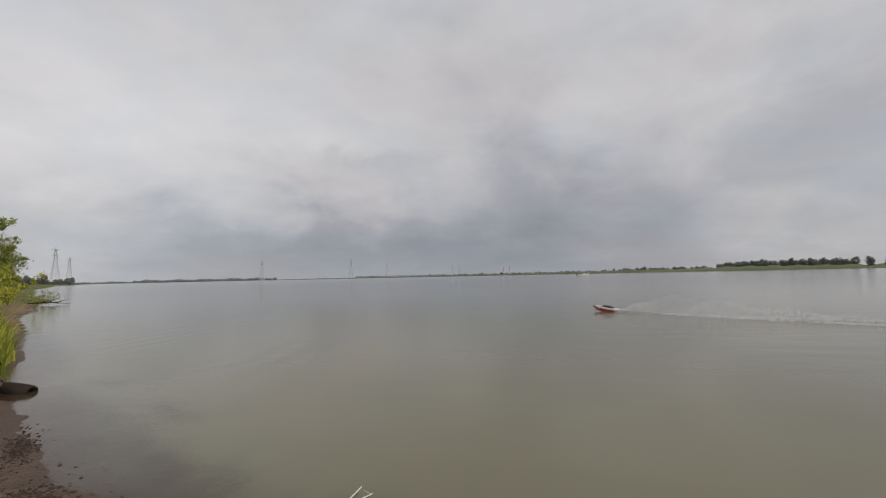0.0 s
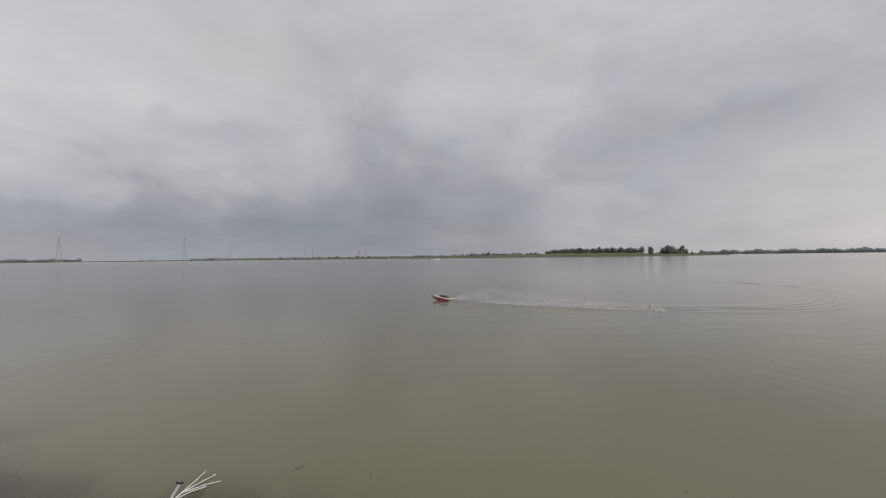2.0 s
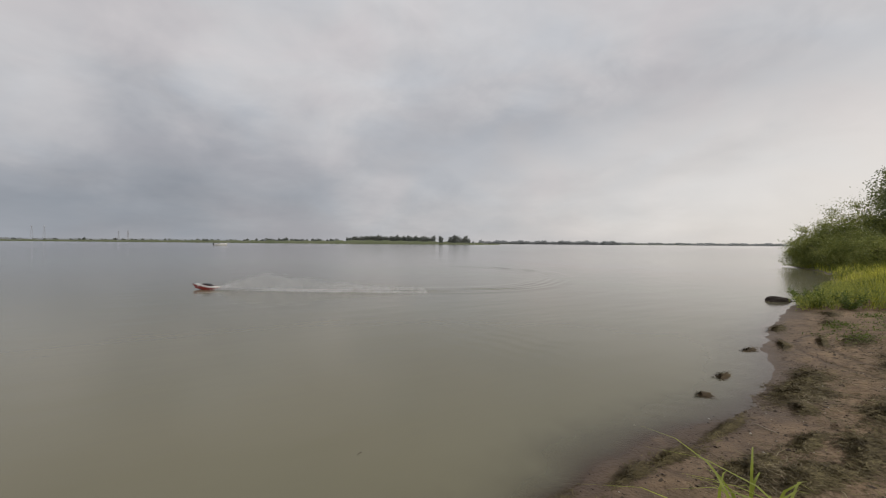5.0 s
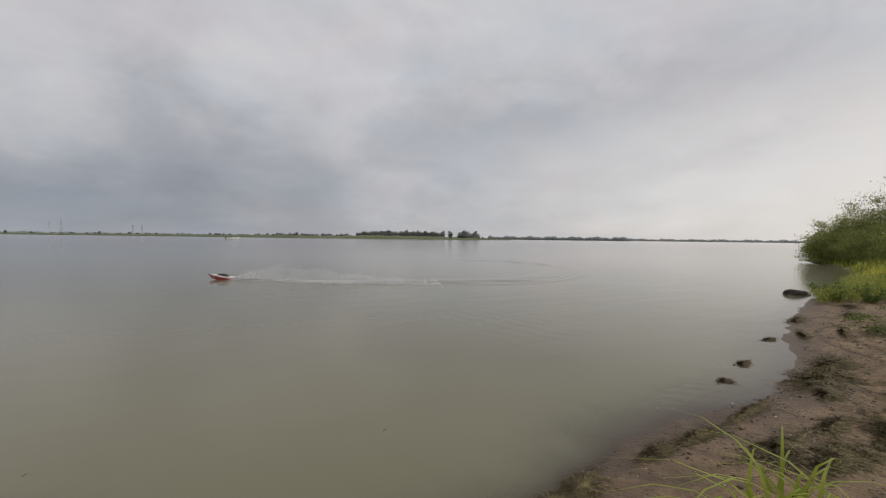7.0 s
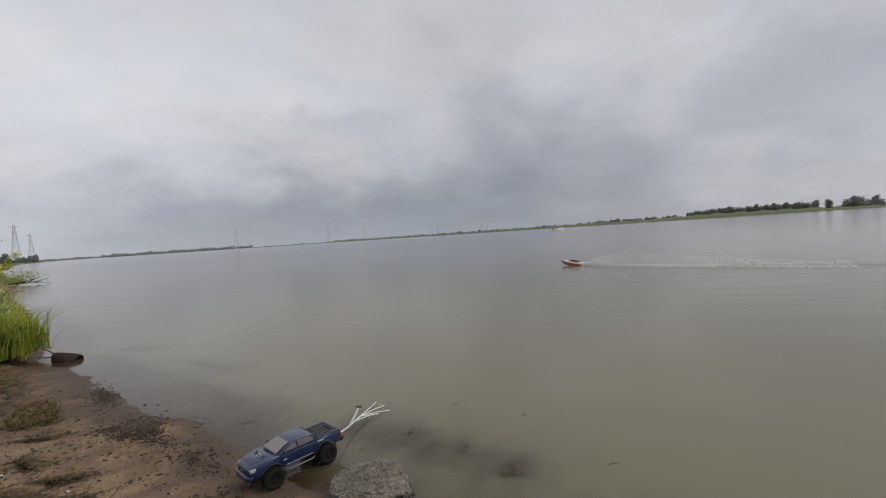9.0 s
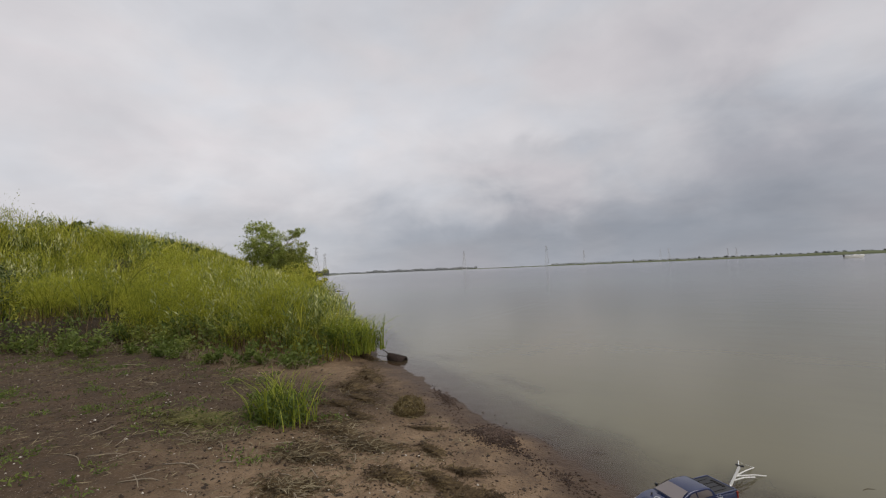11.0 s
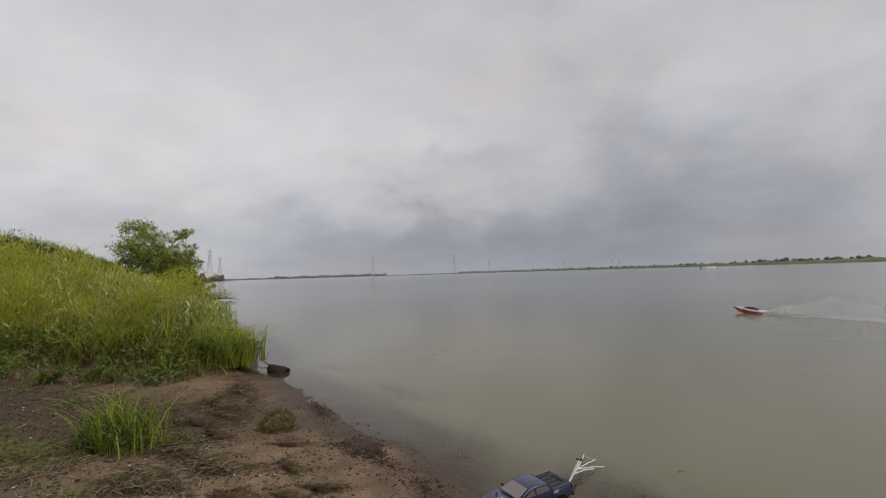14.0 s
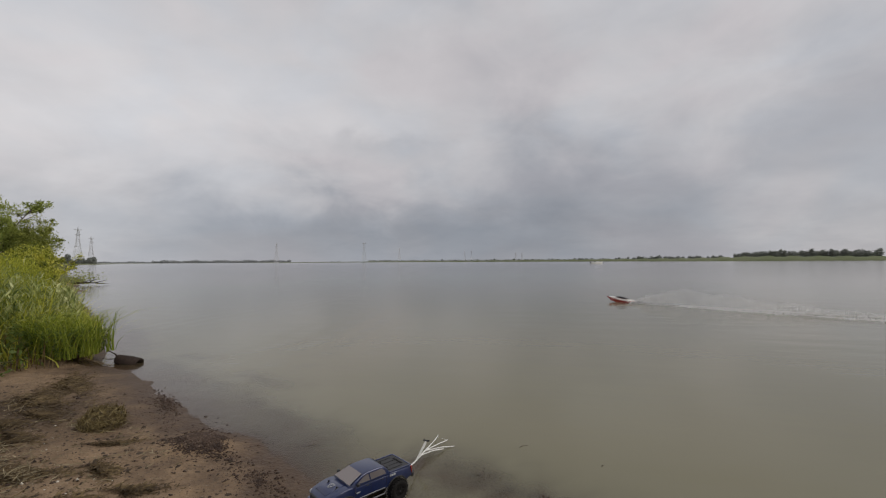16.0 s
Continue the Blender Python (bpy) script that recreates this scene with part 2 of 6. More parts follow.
def build_water(k):
    co = place(k)
    depth = k.n("ShaderNodeAttribute", attribute_name="depth").outputs["Fac"]
    murk = k.m("SUBTRACT", 1.0, k.m("EXPONENT", k.m("MULTIPLY", depth, -40.0)), clamp=True)
    silt = k.noise(co, 0.35, 4.0)
    col = k.mix(silt, (0.163, 0.153, 0.096, 1), (0.189, 0.177, 0.113, 1))
    body = k.n("ShaderNodeBsdfDiffuse", ins={"Color": col})
    clear = k.n("ShaderNodeBsdfTransparent", ins={"Color": (0.84, 0.73, 0.58, 1)})
    under = k.n("ShaderNodeMixShader", ins={0: murk, 1: clear.outputs[0], 2: body.outputs[0]})
    # light air: long lazy ripples, finer cat's-paws in drifts
    st = k.n("ShaderNodeMapping", ins={"Vector": co, "Scale": (0.55, 1.7, 1.0), "Rotation": (0, 0, radians(14))}).outputs[0]
    slow = k.noise(st, 0.9, 3.0, 0.5)
    fine = k.noise(st, 5.0, 3.0, 0.5)
    gust = k.ramp(k.noise(k.n("ShaderNodeMapping", ins={"Vector": co, "Scale": (0.02, 0.06, 1.0)}).outputs[0], 1.0, 3.0), [(0.42, (0.15, 0.15, 0.15)), (0.62, (1, 1, 1))])
    h = k.m("ADD", k.m("MULTIPLY", slow, 0.8), k.m("MULTIPLY", k.m("MULTIPLY", fine, 0.16), gust))
    # old wakes running in to the beach
    sep = k.n("ShaderNodeSeparateXYZ", ins={0: co})
    for x0, sx, y0, sy, length, lean, amount in ((-3.7, 1.0, 8.6, 3.4, 0.58, -0.12, 0.30), (5.2, 1.0, 5.0, 1.6, 0.34, -0.05, 0.09), (-7.8, 1.2, 12.6, 4.6, 0.52, -0.06, 0.26), (4.7, 0.55, 1.90, 0.22, 0.21, -0.9, 0.06)):
        u = k.m("ADD", k.m("SUBTRACT", sep.outputs[0], k.m("MULTIPLY", sep.outputs[1], lean)), k.m("MULTIPLY", slow, 0.55))
        crest = k.m("SINE", k.m("MULTIPLY", u, 6.2832 / length))
        ex = k.m("DIVIDE", k.m("SUBTRACT", sep.outputs[0], x0), sx)
        ey = k.m("DIVIDE", k.m("SUBTRACT", sep.outputs[1], y0), sy)
        env = k.m("EXPONENT", k.m("MULTIPLY", k.m("ADD", k.m("MULTIPLY", ex, ex), k.m("MULTIPLY", ey, ey)), -1.0))
        h = k.m("ADD", h, k.m("MULTIPLY", k.m("MULTIPLY", crest, env), amount))
    nrm = bump(k, h, 0.35, 0.03)
    fres = k.n("ShaderNodeFresnel", ins={"IOR": 1.33, "Normal": nrm}).outputs[0]
    shine = k.n("ShaderNodeBsdfGlossy", ins={"Color": (0.91, 0.90, 0.90, 1), "Roughness": 0.11, "Normal": nrm})
    top = k.n("ShaderNodeMixShader", ins={0: fres, 1: under.outputs[0], 2: shine.outputs[0]})
    k.n("ShaderNodeOutputMaterial", ins={0: top.outputs[0]})


def build_far_bank(k):
    co = place(k)
    a = k.noise(k.n("ShaderNodeMapping", ins={"Vector": co, "Scale": (1, 1, 4)}).outputs[0], 0.03, 5.0)
    b = k.noise(co, 0.5, 3.0)
    col = k.ramp(a, [(0.3, (0.120, 0.140, 0.078)), (0.5, (0.155, 0.176, 0.098)), (0.7, (0.195, 0.205, 0.128))])
    col = k.mix(k.m("MULTIPLY", b, 0.4), col, (0.10, 0.11, 0.06, 1))
    surface(k, col, 0.95, None, Specular_IOR_Level=0.1)


def build_rock(k):
    co = obj_co(k)
    a = k.noise(co, 7.0, 6.0, 0.65, 0.4)
    b = k.noise(co, 45.0, 4.0, 0.6)
    v = k.n("ShaderNodeTexVoronoi", ins={"Vector": co, "Scale": 14.0}).outputs["Distance"]
    col = k.ramp(a, [(0.3, (0.070, 0.060, 0.046)), (0.5, (0.150, 0.130, 0.102)), (0.7, (0.225, 0.198, 0.160))])
    col = k.mix(k.m("MULTIPLY", k.m("SUBTRACT", b, 0.45), 2.2, clamp=True), col, (0.29, 0.255, 0.205, 1))
    pit = k.n("ShaderNodeTexVoronoi", ins={"Vector": co, "Scale": 60.0}).outputs["Distance"]
    col = k.mix(k.m("MULTIPLY", k.m("SUBTRACT", 0.32, pit), 1.4, clamp=True), col, (0.062, 0.053, 0.042, 1))
    grain = k.noise(k.n("ShaderNodeMapping", ins={"Vector": co, "Scale": (5.0, 26.0, 22.0), "Rotation": (0.3, 0.2, 0.6)}).outputs[0], 1.0, 4.0, 0.6, 0.5)
    col = k.mix(k.m("MULTIPLY", k.m("SUBTRACT", grain, 0.50), 4.0, clamp=True), col, (0.30, 0.27, 0.215, 1))
    col = k.mix(k.m("MULTIPLY", k.m("SUBTRACT", 0.44, grain), 5.0, clamp=True), col, (0.070, 0.060, 0.046, 1))
    # a wet band just over the waterline
    level = k.m("ADD", k.n("ShaderNodeSeparateXYZ", ins={0: place(k)}).outputs[2], k.m("MULTIPLY", k.m("SUBTRACT", a, 0.5), 0.06))
    wet = k.span(level, 0.020, 0.038, 1.0, 0.0)
    col = k.mix(k.m("MULTIPLY", wet, 0.75), col, (0.034, 0.027, 0.021, 1))
    b = k.m("ADD", k.m("MULTIPLY", b, 0.5), grain)
    surface(k, col, k.m("SUBTRACT", 0.88, k.m("MULTIPLY", wet, 0.35)), bump(k, k.m("ADD", k.m("ADD", a, k.m("MULTIPLY", b, 0.7)), k.m("ADD", v, k.m("MULTIPLY", pit, 0.5))), 1.0, 0.03))


def build_glass(k):
    g = k.n("ShaderNodeBsdfPrincipled", ins={"Base Color": (0.250, 0.222, 0.218, 1), "Roughness": 0.14, "Alpha": 0.88})
    k.n("ShaderNodeOutputMaterial", ins={0: g.outputs[0]})


def build_paint(k):
    co = obj_co(k)
    n = k.noise(co, 26.0, 4.0)
    dust = k.noise(co, 90.0, 3.0)
    col = k.mix(n, (0.004, 0.012, 0.060, 1), (0.007, 0.020, 0.092, 1))
    col = k.mix(k.m("MULTIPLY", k.m("SUBTRACT", dust, 0.52), 0.5, clamp=True), col, (0.13, 0.12, 0.11, 1))
    surface(k, col, 0.34, None, Metallic=0.2, Coat_Weight=0.8, Coat_Roughness=0.16)


M_GROUND = material("beach_sand_and_mud", build_ground)
M_WATER = material("murky_river_water", build_water)
M_BANK = material("far_meadow", build_far_bank)
M_ROCK = material("weathered_stone", build_rock)
M_GLASS = material("tinted_shell_window", build_glass)
M_PAINT = material("dusty_blue_paint", build_paint)
M_GRASS = leafy("fine_meadow_grass", (0.052, 0.082, 0.018), (0.296, 0.318, 0.036), (0.660, 0.630, 0.110), 0.42, 0.5, 0.38, 1.7, 0.95)
M_REED = leafy("fresh_reed_blade", (0.140, 0.195, 0.026), (0.310, 0.360, 0.044), (0.520, 0.530, 0.090), 2.0, 0.5, 0.45, 0.9, 0.7)
M_WILLOW = leafy("pale_lance_leaf", (0.120, 0.165, 0.045), (0.330, 0.370, 0.110), (0.780, 0.780, 0.430), 0.9, 0.4, 0.3, 0.9, 0.8)
M_PALELANCE = leafy("silvery_lance_leaf", (0.260, 0.290, 0.080), (0.500, 0.510, 0.190), (0.800, 0.790, 0.430), 1.2, 0.4, 0.3, 0.6, 0.9)
M_FEATHER = leafy("feathery_leaf", (0.140, 0.175, 0.024), (0.390, 0.415, 0.048), (0.640, 0.620, 0.090), 1.3, 0.6, 0.5, 1.2, 0.7)
M_WEED = leafy("dark_broad_leaf", (0.062, 0.095, 0.022), (0.140, 0.190, 0.040), (0.270, 0.310, 0.080), 1.2, 0.55, 0.3)
M_FOOTWEED = leafy("bank_foot_leaf", (0.110, 0.140, 0.032), (0.250, 0.285, 0.062), (0.430, 0.440, 0.120), 1.6, 0.5, 0.3)
M_SHRUB = leafy("pale_tipped_leaf", (0.048, 0.074, 0.020), (0.115, 0.152, 0.042), (0.360, 0.390, 0.190), 0.6, 0.5, 0.25, 0.9, 0.85)
M_TREE = leafy("tree_leaf", (0.190, 0.235, 0.062), (0.370, 0.425, 0.108), (0.550, 0.570, 0.170), 0.8, 0.55, 0.5)
M_BUSH = leafy("shrub_leaf", (0.170, 0.205, 0.055), (0.330, 0.360, 0.090), (0.500, 0.500, 0.135), 0.5, 0.55, 0.5)
# far foliage: aerial haze is put into these pale, greyed base colours
M_HAZEDLEAF = leafy("haze_paled_leaf", (0.200, 0.218, 0.196), (0.252, 0.268, 0.238), (0.305, 0.315, 0.276), 0.02, 0.8, 0.5)
M_HAZEDWOOD = leafy("haze_paled_wood", (0.370, 0.390, 0.400), (0.420, 0.438, 0.445), (0.470, 0.482, 0.486), 0.01, 0.9, 0.5)
M_WRACK = leafy("rotting_weed", (0.040, 0.026, 0.013), (0.092, 0.062, 0.028), (0.235, 0.172, 0.080), 3.0, 0.8, 0.0)
M_WRACKOLIVE = leafy("drying_weed", (0.050, 0.037, 0.017), (0.118, 0.092, 0.040), (0.290, 0.245, 0.110), 3.0, 0.8, 0.0)
M_THATCH = leafy("rusty_dead_stem", (0.055, 0.034, 0.018), (0.150, 0.098, 0.044), (0.300, 0.220, 0.100), 1.5, 0.85, 0.05)
M_YELLOWING = leafy("yellowing_grass", (0.085, 0.088, 0.026), (0.165, 0.155, 0.050), (0.270, 0.240, 0.095), 3.0, 0.7, 0.15)
M_SUNKEN = leafy("sunken_weed", (0.034, 0.021, 0.015), (0.066, 0.042, 0.028), (0.110, 0.074, 0.048), 4.0, 0.8, 0.0)
M_STRAW = leafy("dry_stem", (0.085, 0.066, 0.036), (0.22, 0.180, 0.105), (0.44, 0.375, 0.240), 3.0, 0.8, 0.0)
M_PEBBLE = leafy("mixed_pebble", (0.030, 0.019, 0.014), (0.062, 0.039, 0.028), (0.18, 0.13, 0.092), 6.0, 0.7, 0.0)
M_HEAP = plain("matted_weed", (0.082, 0.060, 0.026), 0.9, 0.5, 30.0, 0.01)
M_HEAPSTRAND = leafy("weed_strand", (0.060, 0.044, 0.018), (0.160, 0.120, 0.050), (0.360, 0.295, 0.140), 4.0, 0.8, 0.0)
M_BARK = plain("bark", (0.105, 0.080, 0.055), 0.9, 0.35, 8.0, 0.01)
M_WETWOOD = plain("wet_dark_wood", (0.042, 0.029, 0.023), 0.7, 0.75, 16.0, 0.012, 0.0, Specular_IOR_Level=0.2)
M_MUDROCK = plain("dark_mud_crust", (0.040, 0.030, 0.024), 0.85, 0.4, 9.0, 0.01, 0.0, Specular_IOR_Level=0.2)
M_SHELL = plain("bleached_shell", (0.62, 0.58, 0.50), 0.6, 0.15, 40.0)
M_TYRE = plain("black_rubber", (0.016, 0.015, 0.014), 0.85, 0.3, 30.0, 0.002, 0.0, Specular_IOR_Level=0.15)
M_TRIM = plain("black_plastic", (0.022, 0.022, 0.024), 0.5, 0.2, 30.0)
M_WHITE = plain("white_plastic", (0.74, 0.73, 0.70), 0.4, 0.06, 30.0)
M_SILVER = plain("silver_decal", (0.55, 0.56, 0.58), 0.35, 0.08, 40.0, 0, 0.3)
M_RED = plain("red_gelcoat", (0.26, 0.034, 0.026), 0.25, 0.12, 12.0)
# galvanised steel of the pylons, base colour lightened to stand in for haze
M_STEEL = plain("haze_paled_galvanised_steel", (0.56, 0.57, 0.59), 0.6, 0.1, 0.5)


def build_foam(k):
    a = k.n("ShaderNodeBsdfDiffuse", ins={"Color": (0.93, 0.93, 0.93, 1)})
    b = k.n("ShaderNodeBsdfTranslucent", ins={"Color": (0.95, 0.95, 0.95, 1)})
    mx = k.n("ShaderNodeMixShader", ins={0: 0.5, 1: a.outputs[0], 2: b.outputs[0]})
    k.n("ShaderNodeOutputMaterial", ins={0: mx.outputs[0]})


M_FOAM = material("foam_and_spray", build_foam)
M_LENS = plain("lamp_lens", (0.34, 0.35, 0.37), 0.15, 0.2, 60.0)
M_STEP = plain("dull_grey_metal", (0.16, 0.16, 0.17), 0.45, 0.2, 60.0, 0, 0.4)
M_CRUMB = leafy("dark_mud_crumb", (0.026, 0.018, 0.012), (0.052, 0.037, 0.025), (0.095, 0.070, 0.047), 3.0, 0.85, 0.0)
M_WILLOWTREE = leafy("willow_leaf", (0.110, 0.135, 0.058), (0.235, 0.265, 0.110), (0.400, 0.420, 0.210), 0.5, 0.5, 0.4)
M_WILLOWSHRUB = leafy("willow_shrub_leaf", (0.120, 0.150, 0.045), (0.275, 0.300, 0.085), (0.480, 0.480, 0.150), 0.45, 0.5, 0.4)


# ---- mesh helpers ----
def mesh_of(name, verts, faces, mat, smooth=False):
    """A mesh from numpy arrays: verts (n, 3), faces (m, 3) or (m, 4)."""
    verts, faces = np.asarray(verts, np.float32), np.asarray(faces, np.int32)
    me = bpy.data.meshes.new(name)
    me.vertices.add(len(verts))
    me.vertices.foreach_set("co", verts.ravel())
    w = faces.shape[1]
    me.loops.add(faces.size)
    me.loops.foreach_set("vertex_index", faces.ravel())
    me.polygons.add(len(faces))
    me.polygons.foreach_set("loop_start", np.arange(0, faces.size, w, dtype=np.int32))
    me.polygons.foreach_set("loop_total", np.full(len(faces), w, np.int32))
    if smooth:
        me.polygons.foreach_set("use_smooth", np.ones(len(faces), bool))
    me.update(calc_edges=True)
    me.materials.append(mat)
    return me


def part(name, bm, mat, parent=None, label="", smooth=False):
    """One bmesh or mesh as one object under its thing."""
    if isinstance(bm, bmesh.types.BMesh):
        me = bpy.data.meshes.new(name)
        bmesh.ops.recalc_face_normals(bm, faces=bm.faces)
        for f in bm.faces:
            f.smooth = smooth
        bm.to_mesh(me)
        bm.free()
        me.materials.append(mat)
    else:
        me = bm
    ob = new(name, me)
    ob.parent = parent
    if label:
        ob["label"] = label
    return ob


def thing(name, m, label, category, group="", kind=""):
    ob = new(name)
    ob.empty_display_size = 0.1
    ob.matrix_basis = m
    return tagged(ob, label, category, group, kind)


def bm_box(sx, sy, sz, at=(0, 0, 0), bevel=0.0, bm=None, turn=None):
    bm = bm or bmesh.new()
    m = Matrix.Translation(at) @ (turn or Matrix.Identity(4)) @ Matrix.Diagonal((sx, sy, sz, 1))
    got = bmesh.ops.create_cube(bm, size=1, matrix=m)
    if bevel:
        es = list({e for v in got["verts"] for e in v.link_edges})
        bmesh.ops.bevel(bm, geom=es, offset=bevel, segments=2, affect="EDGES", profile=0.6)
    return bm


def bm_rod(points, radii, sides=8, bm=None):
    """A tube along points with a radius at each."""
    bm = bm or bmesh.new()
    rings = []
    pts = [Vector(p) for p in points]
    for i, p in enumerate(pts):
        d = (pts[min(i + 1, len(pts) - 1)] - pts[max(i - 1, 0)]).normalized()
        a = d.orthogonal().normalized()
        if i:
            a = (rings[-1][1] - d * rings[-1][1].dot(d)).normalized()
        b = d.cross(a)
        r = radii[i] if hasattr(radii, "__len__") else radii
        rings.append(([bm.verts.new(p + (a * math.cos(t) + b * math.sin(t)) * r) for t in (2 * math.pi * j / sides for j in range(sides))], a))
    for (r0, _), (r1, _) in zip(rings, rings[1:]):
        for j in range(sides):
            bm.faces.new((r0[j], r0[(j + 1) % sides], r1[(j + 1) % sides], r1[j]))
    bm.faces.new(rings[0][0][::-1])
    bm.faces.new(rings[-1][0])
    return bm


def bm_loft(stations, corner=0.3, seg=4):
    """Rounded-box sections along x: (x, half width, z low, z high[, top half width])."""
    bm = bmesh.new()
    rings = []
    for s in stations:
        x, w, z0, z1 = s[:4]
        wt = s[4] if len(s) > 4 else w
        r = corner * min(w, (z1 - z0) / 2)
        ring = []
        for cy, cz, a0 in ((wt - r, z1 - r, 0), (-(wt - r), z1 - r, 90), (-(w - r), z0 + r, 180), (w - r, z0 + r, 270)):
            for j in range(seg + 1):
                a = radians(a0 + 90 * j / seg)
                ring.append(bm.verts.new((x, cy + r * math.cos(a), cz + r * math.sin(a))))
        rings.append(ring)
    n = len(rings[0])
    for r0, r1 in zip(rings, rings[1:]):
        for j in range(n):
            bm.faces.new((r0[j], r0[(j + 1) % n], r1[(j + 1) % n], r1[j]))
    bm.faces.new(rings[0][::-1])
    bm.faces.new(rings[-1])
    return bm


# ---- the lie of the land ----
SHORE = [(-1500, 800), (-720, 570), (-640, 517), (-600, 440), (-300, 200), (-100, 68), (-60, 42.8), (-39.5, 28.6), (-27, 19.3), (-23, 16.4), (-19, 13.3),
         (-12, 9.3), (-8, 6.6), (-6.6, 5.3), (-6.0, 4.75), (-5.4, 4.6), (-4.2, 3.94), (-3.4, 3.46), (-2.9, 3.20), (-2.5, 3.03), (-1.85, 2.68), (-1.5, 2.43),
         (-1.02, 2.06), (-0.55, 1.82), (0.4, 1.56), (1.5, 1.39), (2.4, 1.41), (3.05, 1.49), (3.4, 1.58), (4, 1.56), (4.7, 1.45), (5.4, 1.44),
         (6.2, 1.56), (7.2, 1.85), (8.5, 2.4), (10.5, 2.95), (13.1, 3.5), (14.3, 3.75), (15.2, 3.62), (18, 4.05), (24, 5.3), (30, 6.7),
         (34, 8.2), (37, 10.2), (40, 12), (46, 13), (60, 14), (120, 30), (400, 80), (1200, 200)]
LAND = SHORE + [(1200, -1500), (-1500, -1500)]
MEADOW = [(-6.0, 4.62), (-6.7, 4.05), (-8, 3.62), (-10.2, 3.5), (-12.2, 2.6), (-13, 1.6), (-15, 0.6), (-16, -3), (-17, -12), (-40, -60), (-700, -60), (-700, 420), (-600, 442),
          (-300, 202), (-100, 69), (-60, 43.2), (-39.5, 28.9), (-27, 19.5), (-23, 16.5), (-19, 13.3), (-12, 9.2), (-8, 6.5), (-6.6, 5.2)]

RIGHT_GRASS = [(13.0, 3.25), (14.1, 3.62), (15.2, 3.55), (18, 4.12), (24, 5.42), (30, 6.8), (34, 8.3), (37, 10.1), (44, 12), (50, 8), (40, -6), (20, -8), (13.5, -4), (13.9, 0), (14.4, 1.8), (13.9, 2.7)]


SHOALS = [(-1.00, 2.92, -0.52, 2.70, 0.12, -0.011), (-0.52, 2.70, -0.02, 2.42, 0.10, -0.011), (-4.2, 4.42, -3.5, 4.28, 0.05, -0.022), (-3.75, 4.72, -3.05, 4.38, 0.03, -0.024), (-5.4, 5.50, -4.9, 5.40, 0.04, -0.026)]


def signed(poly, x, y):
    """Distance to a polygon's edge, positive inside."""
    x, y = np.asarray(x, float), np.asarray(y, float)
    best, inside = np.full(x.shape, 1e9), np.zeros(x.shape, bool)
    for (ax, ay), (bx, by) in zip(poly, poly[1:] + poly[:1]):
        dx, dy = bx - ax, by - ay
        t = np.clip(((x - ax) * dx + (y - ay) * dy) / (dx * dx + dy * dy), 0, 1)
        best = np.minimum(best, np.hypot(x - ax - t * dx, y - ay - t * dy))
        if ay != by:
            inside ^= ((ay > y) != (by > y)) & (x < (bx - ax) * (y - ay) / (by - ay) + ax)
    return np.where(inside, best, -best)


def wave(x, y, s, seed):
    """Cheap smooth noise, about -1 to 1."""
    rg = np.random.RandomState(seed)
    out = 0
    for _ in range(6):
        a, p, f = rg.uniform(0, 6.28), rg.uniform(0, 6.28), rg.uniform(0.6, 1.7) / s
        out = out + np.sin((x * np.cos(a) + y * np.sin(a)) * f * 6.28 + p)
    return out / 3.5


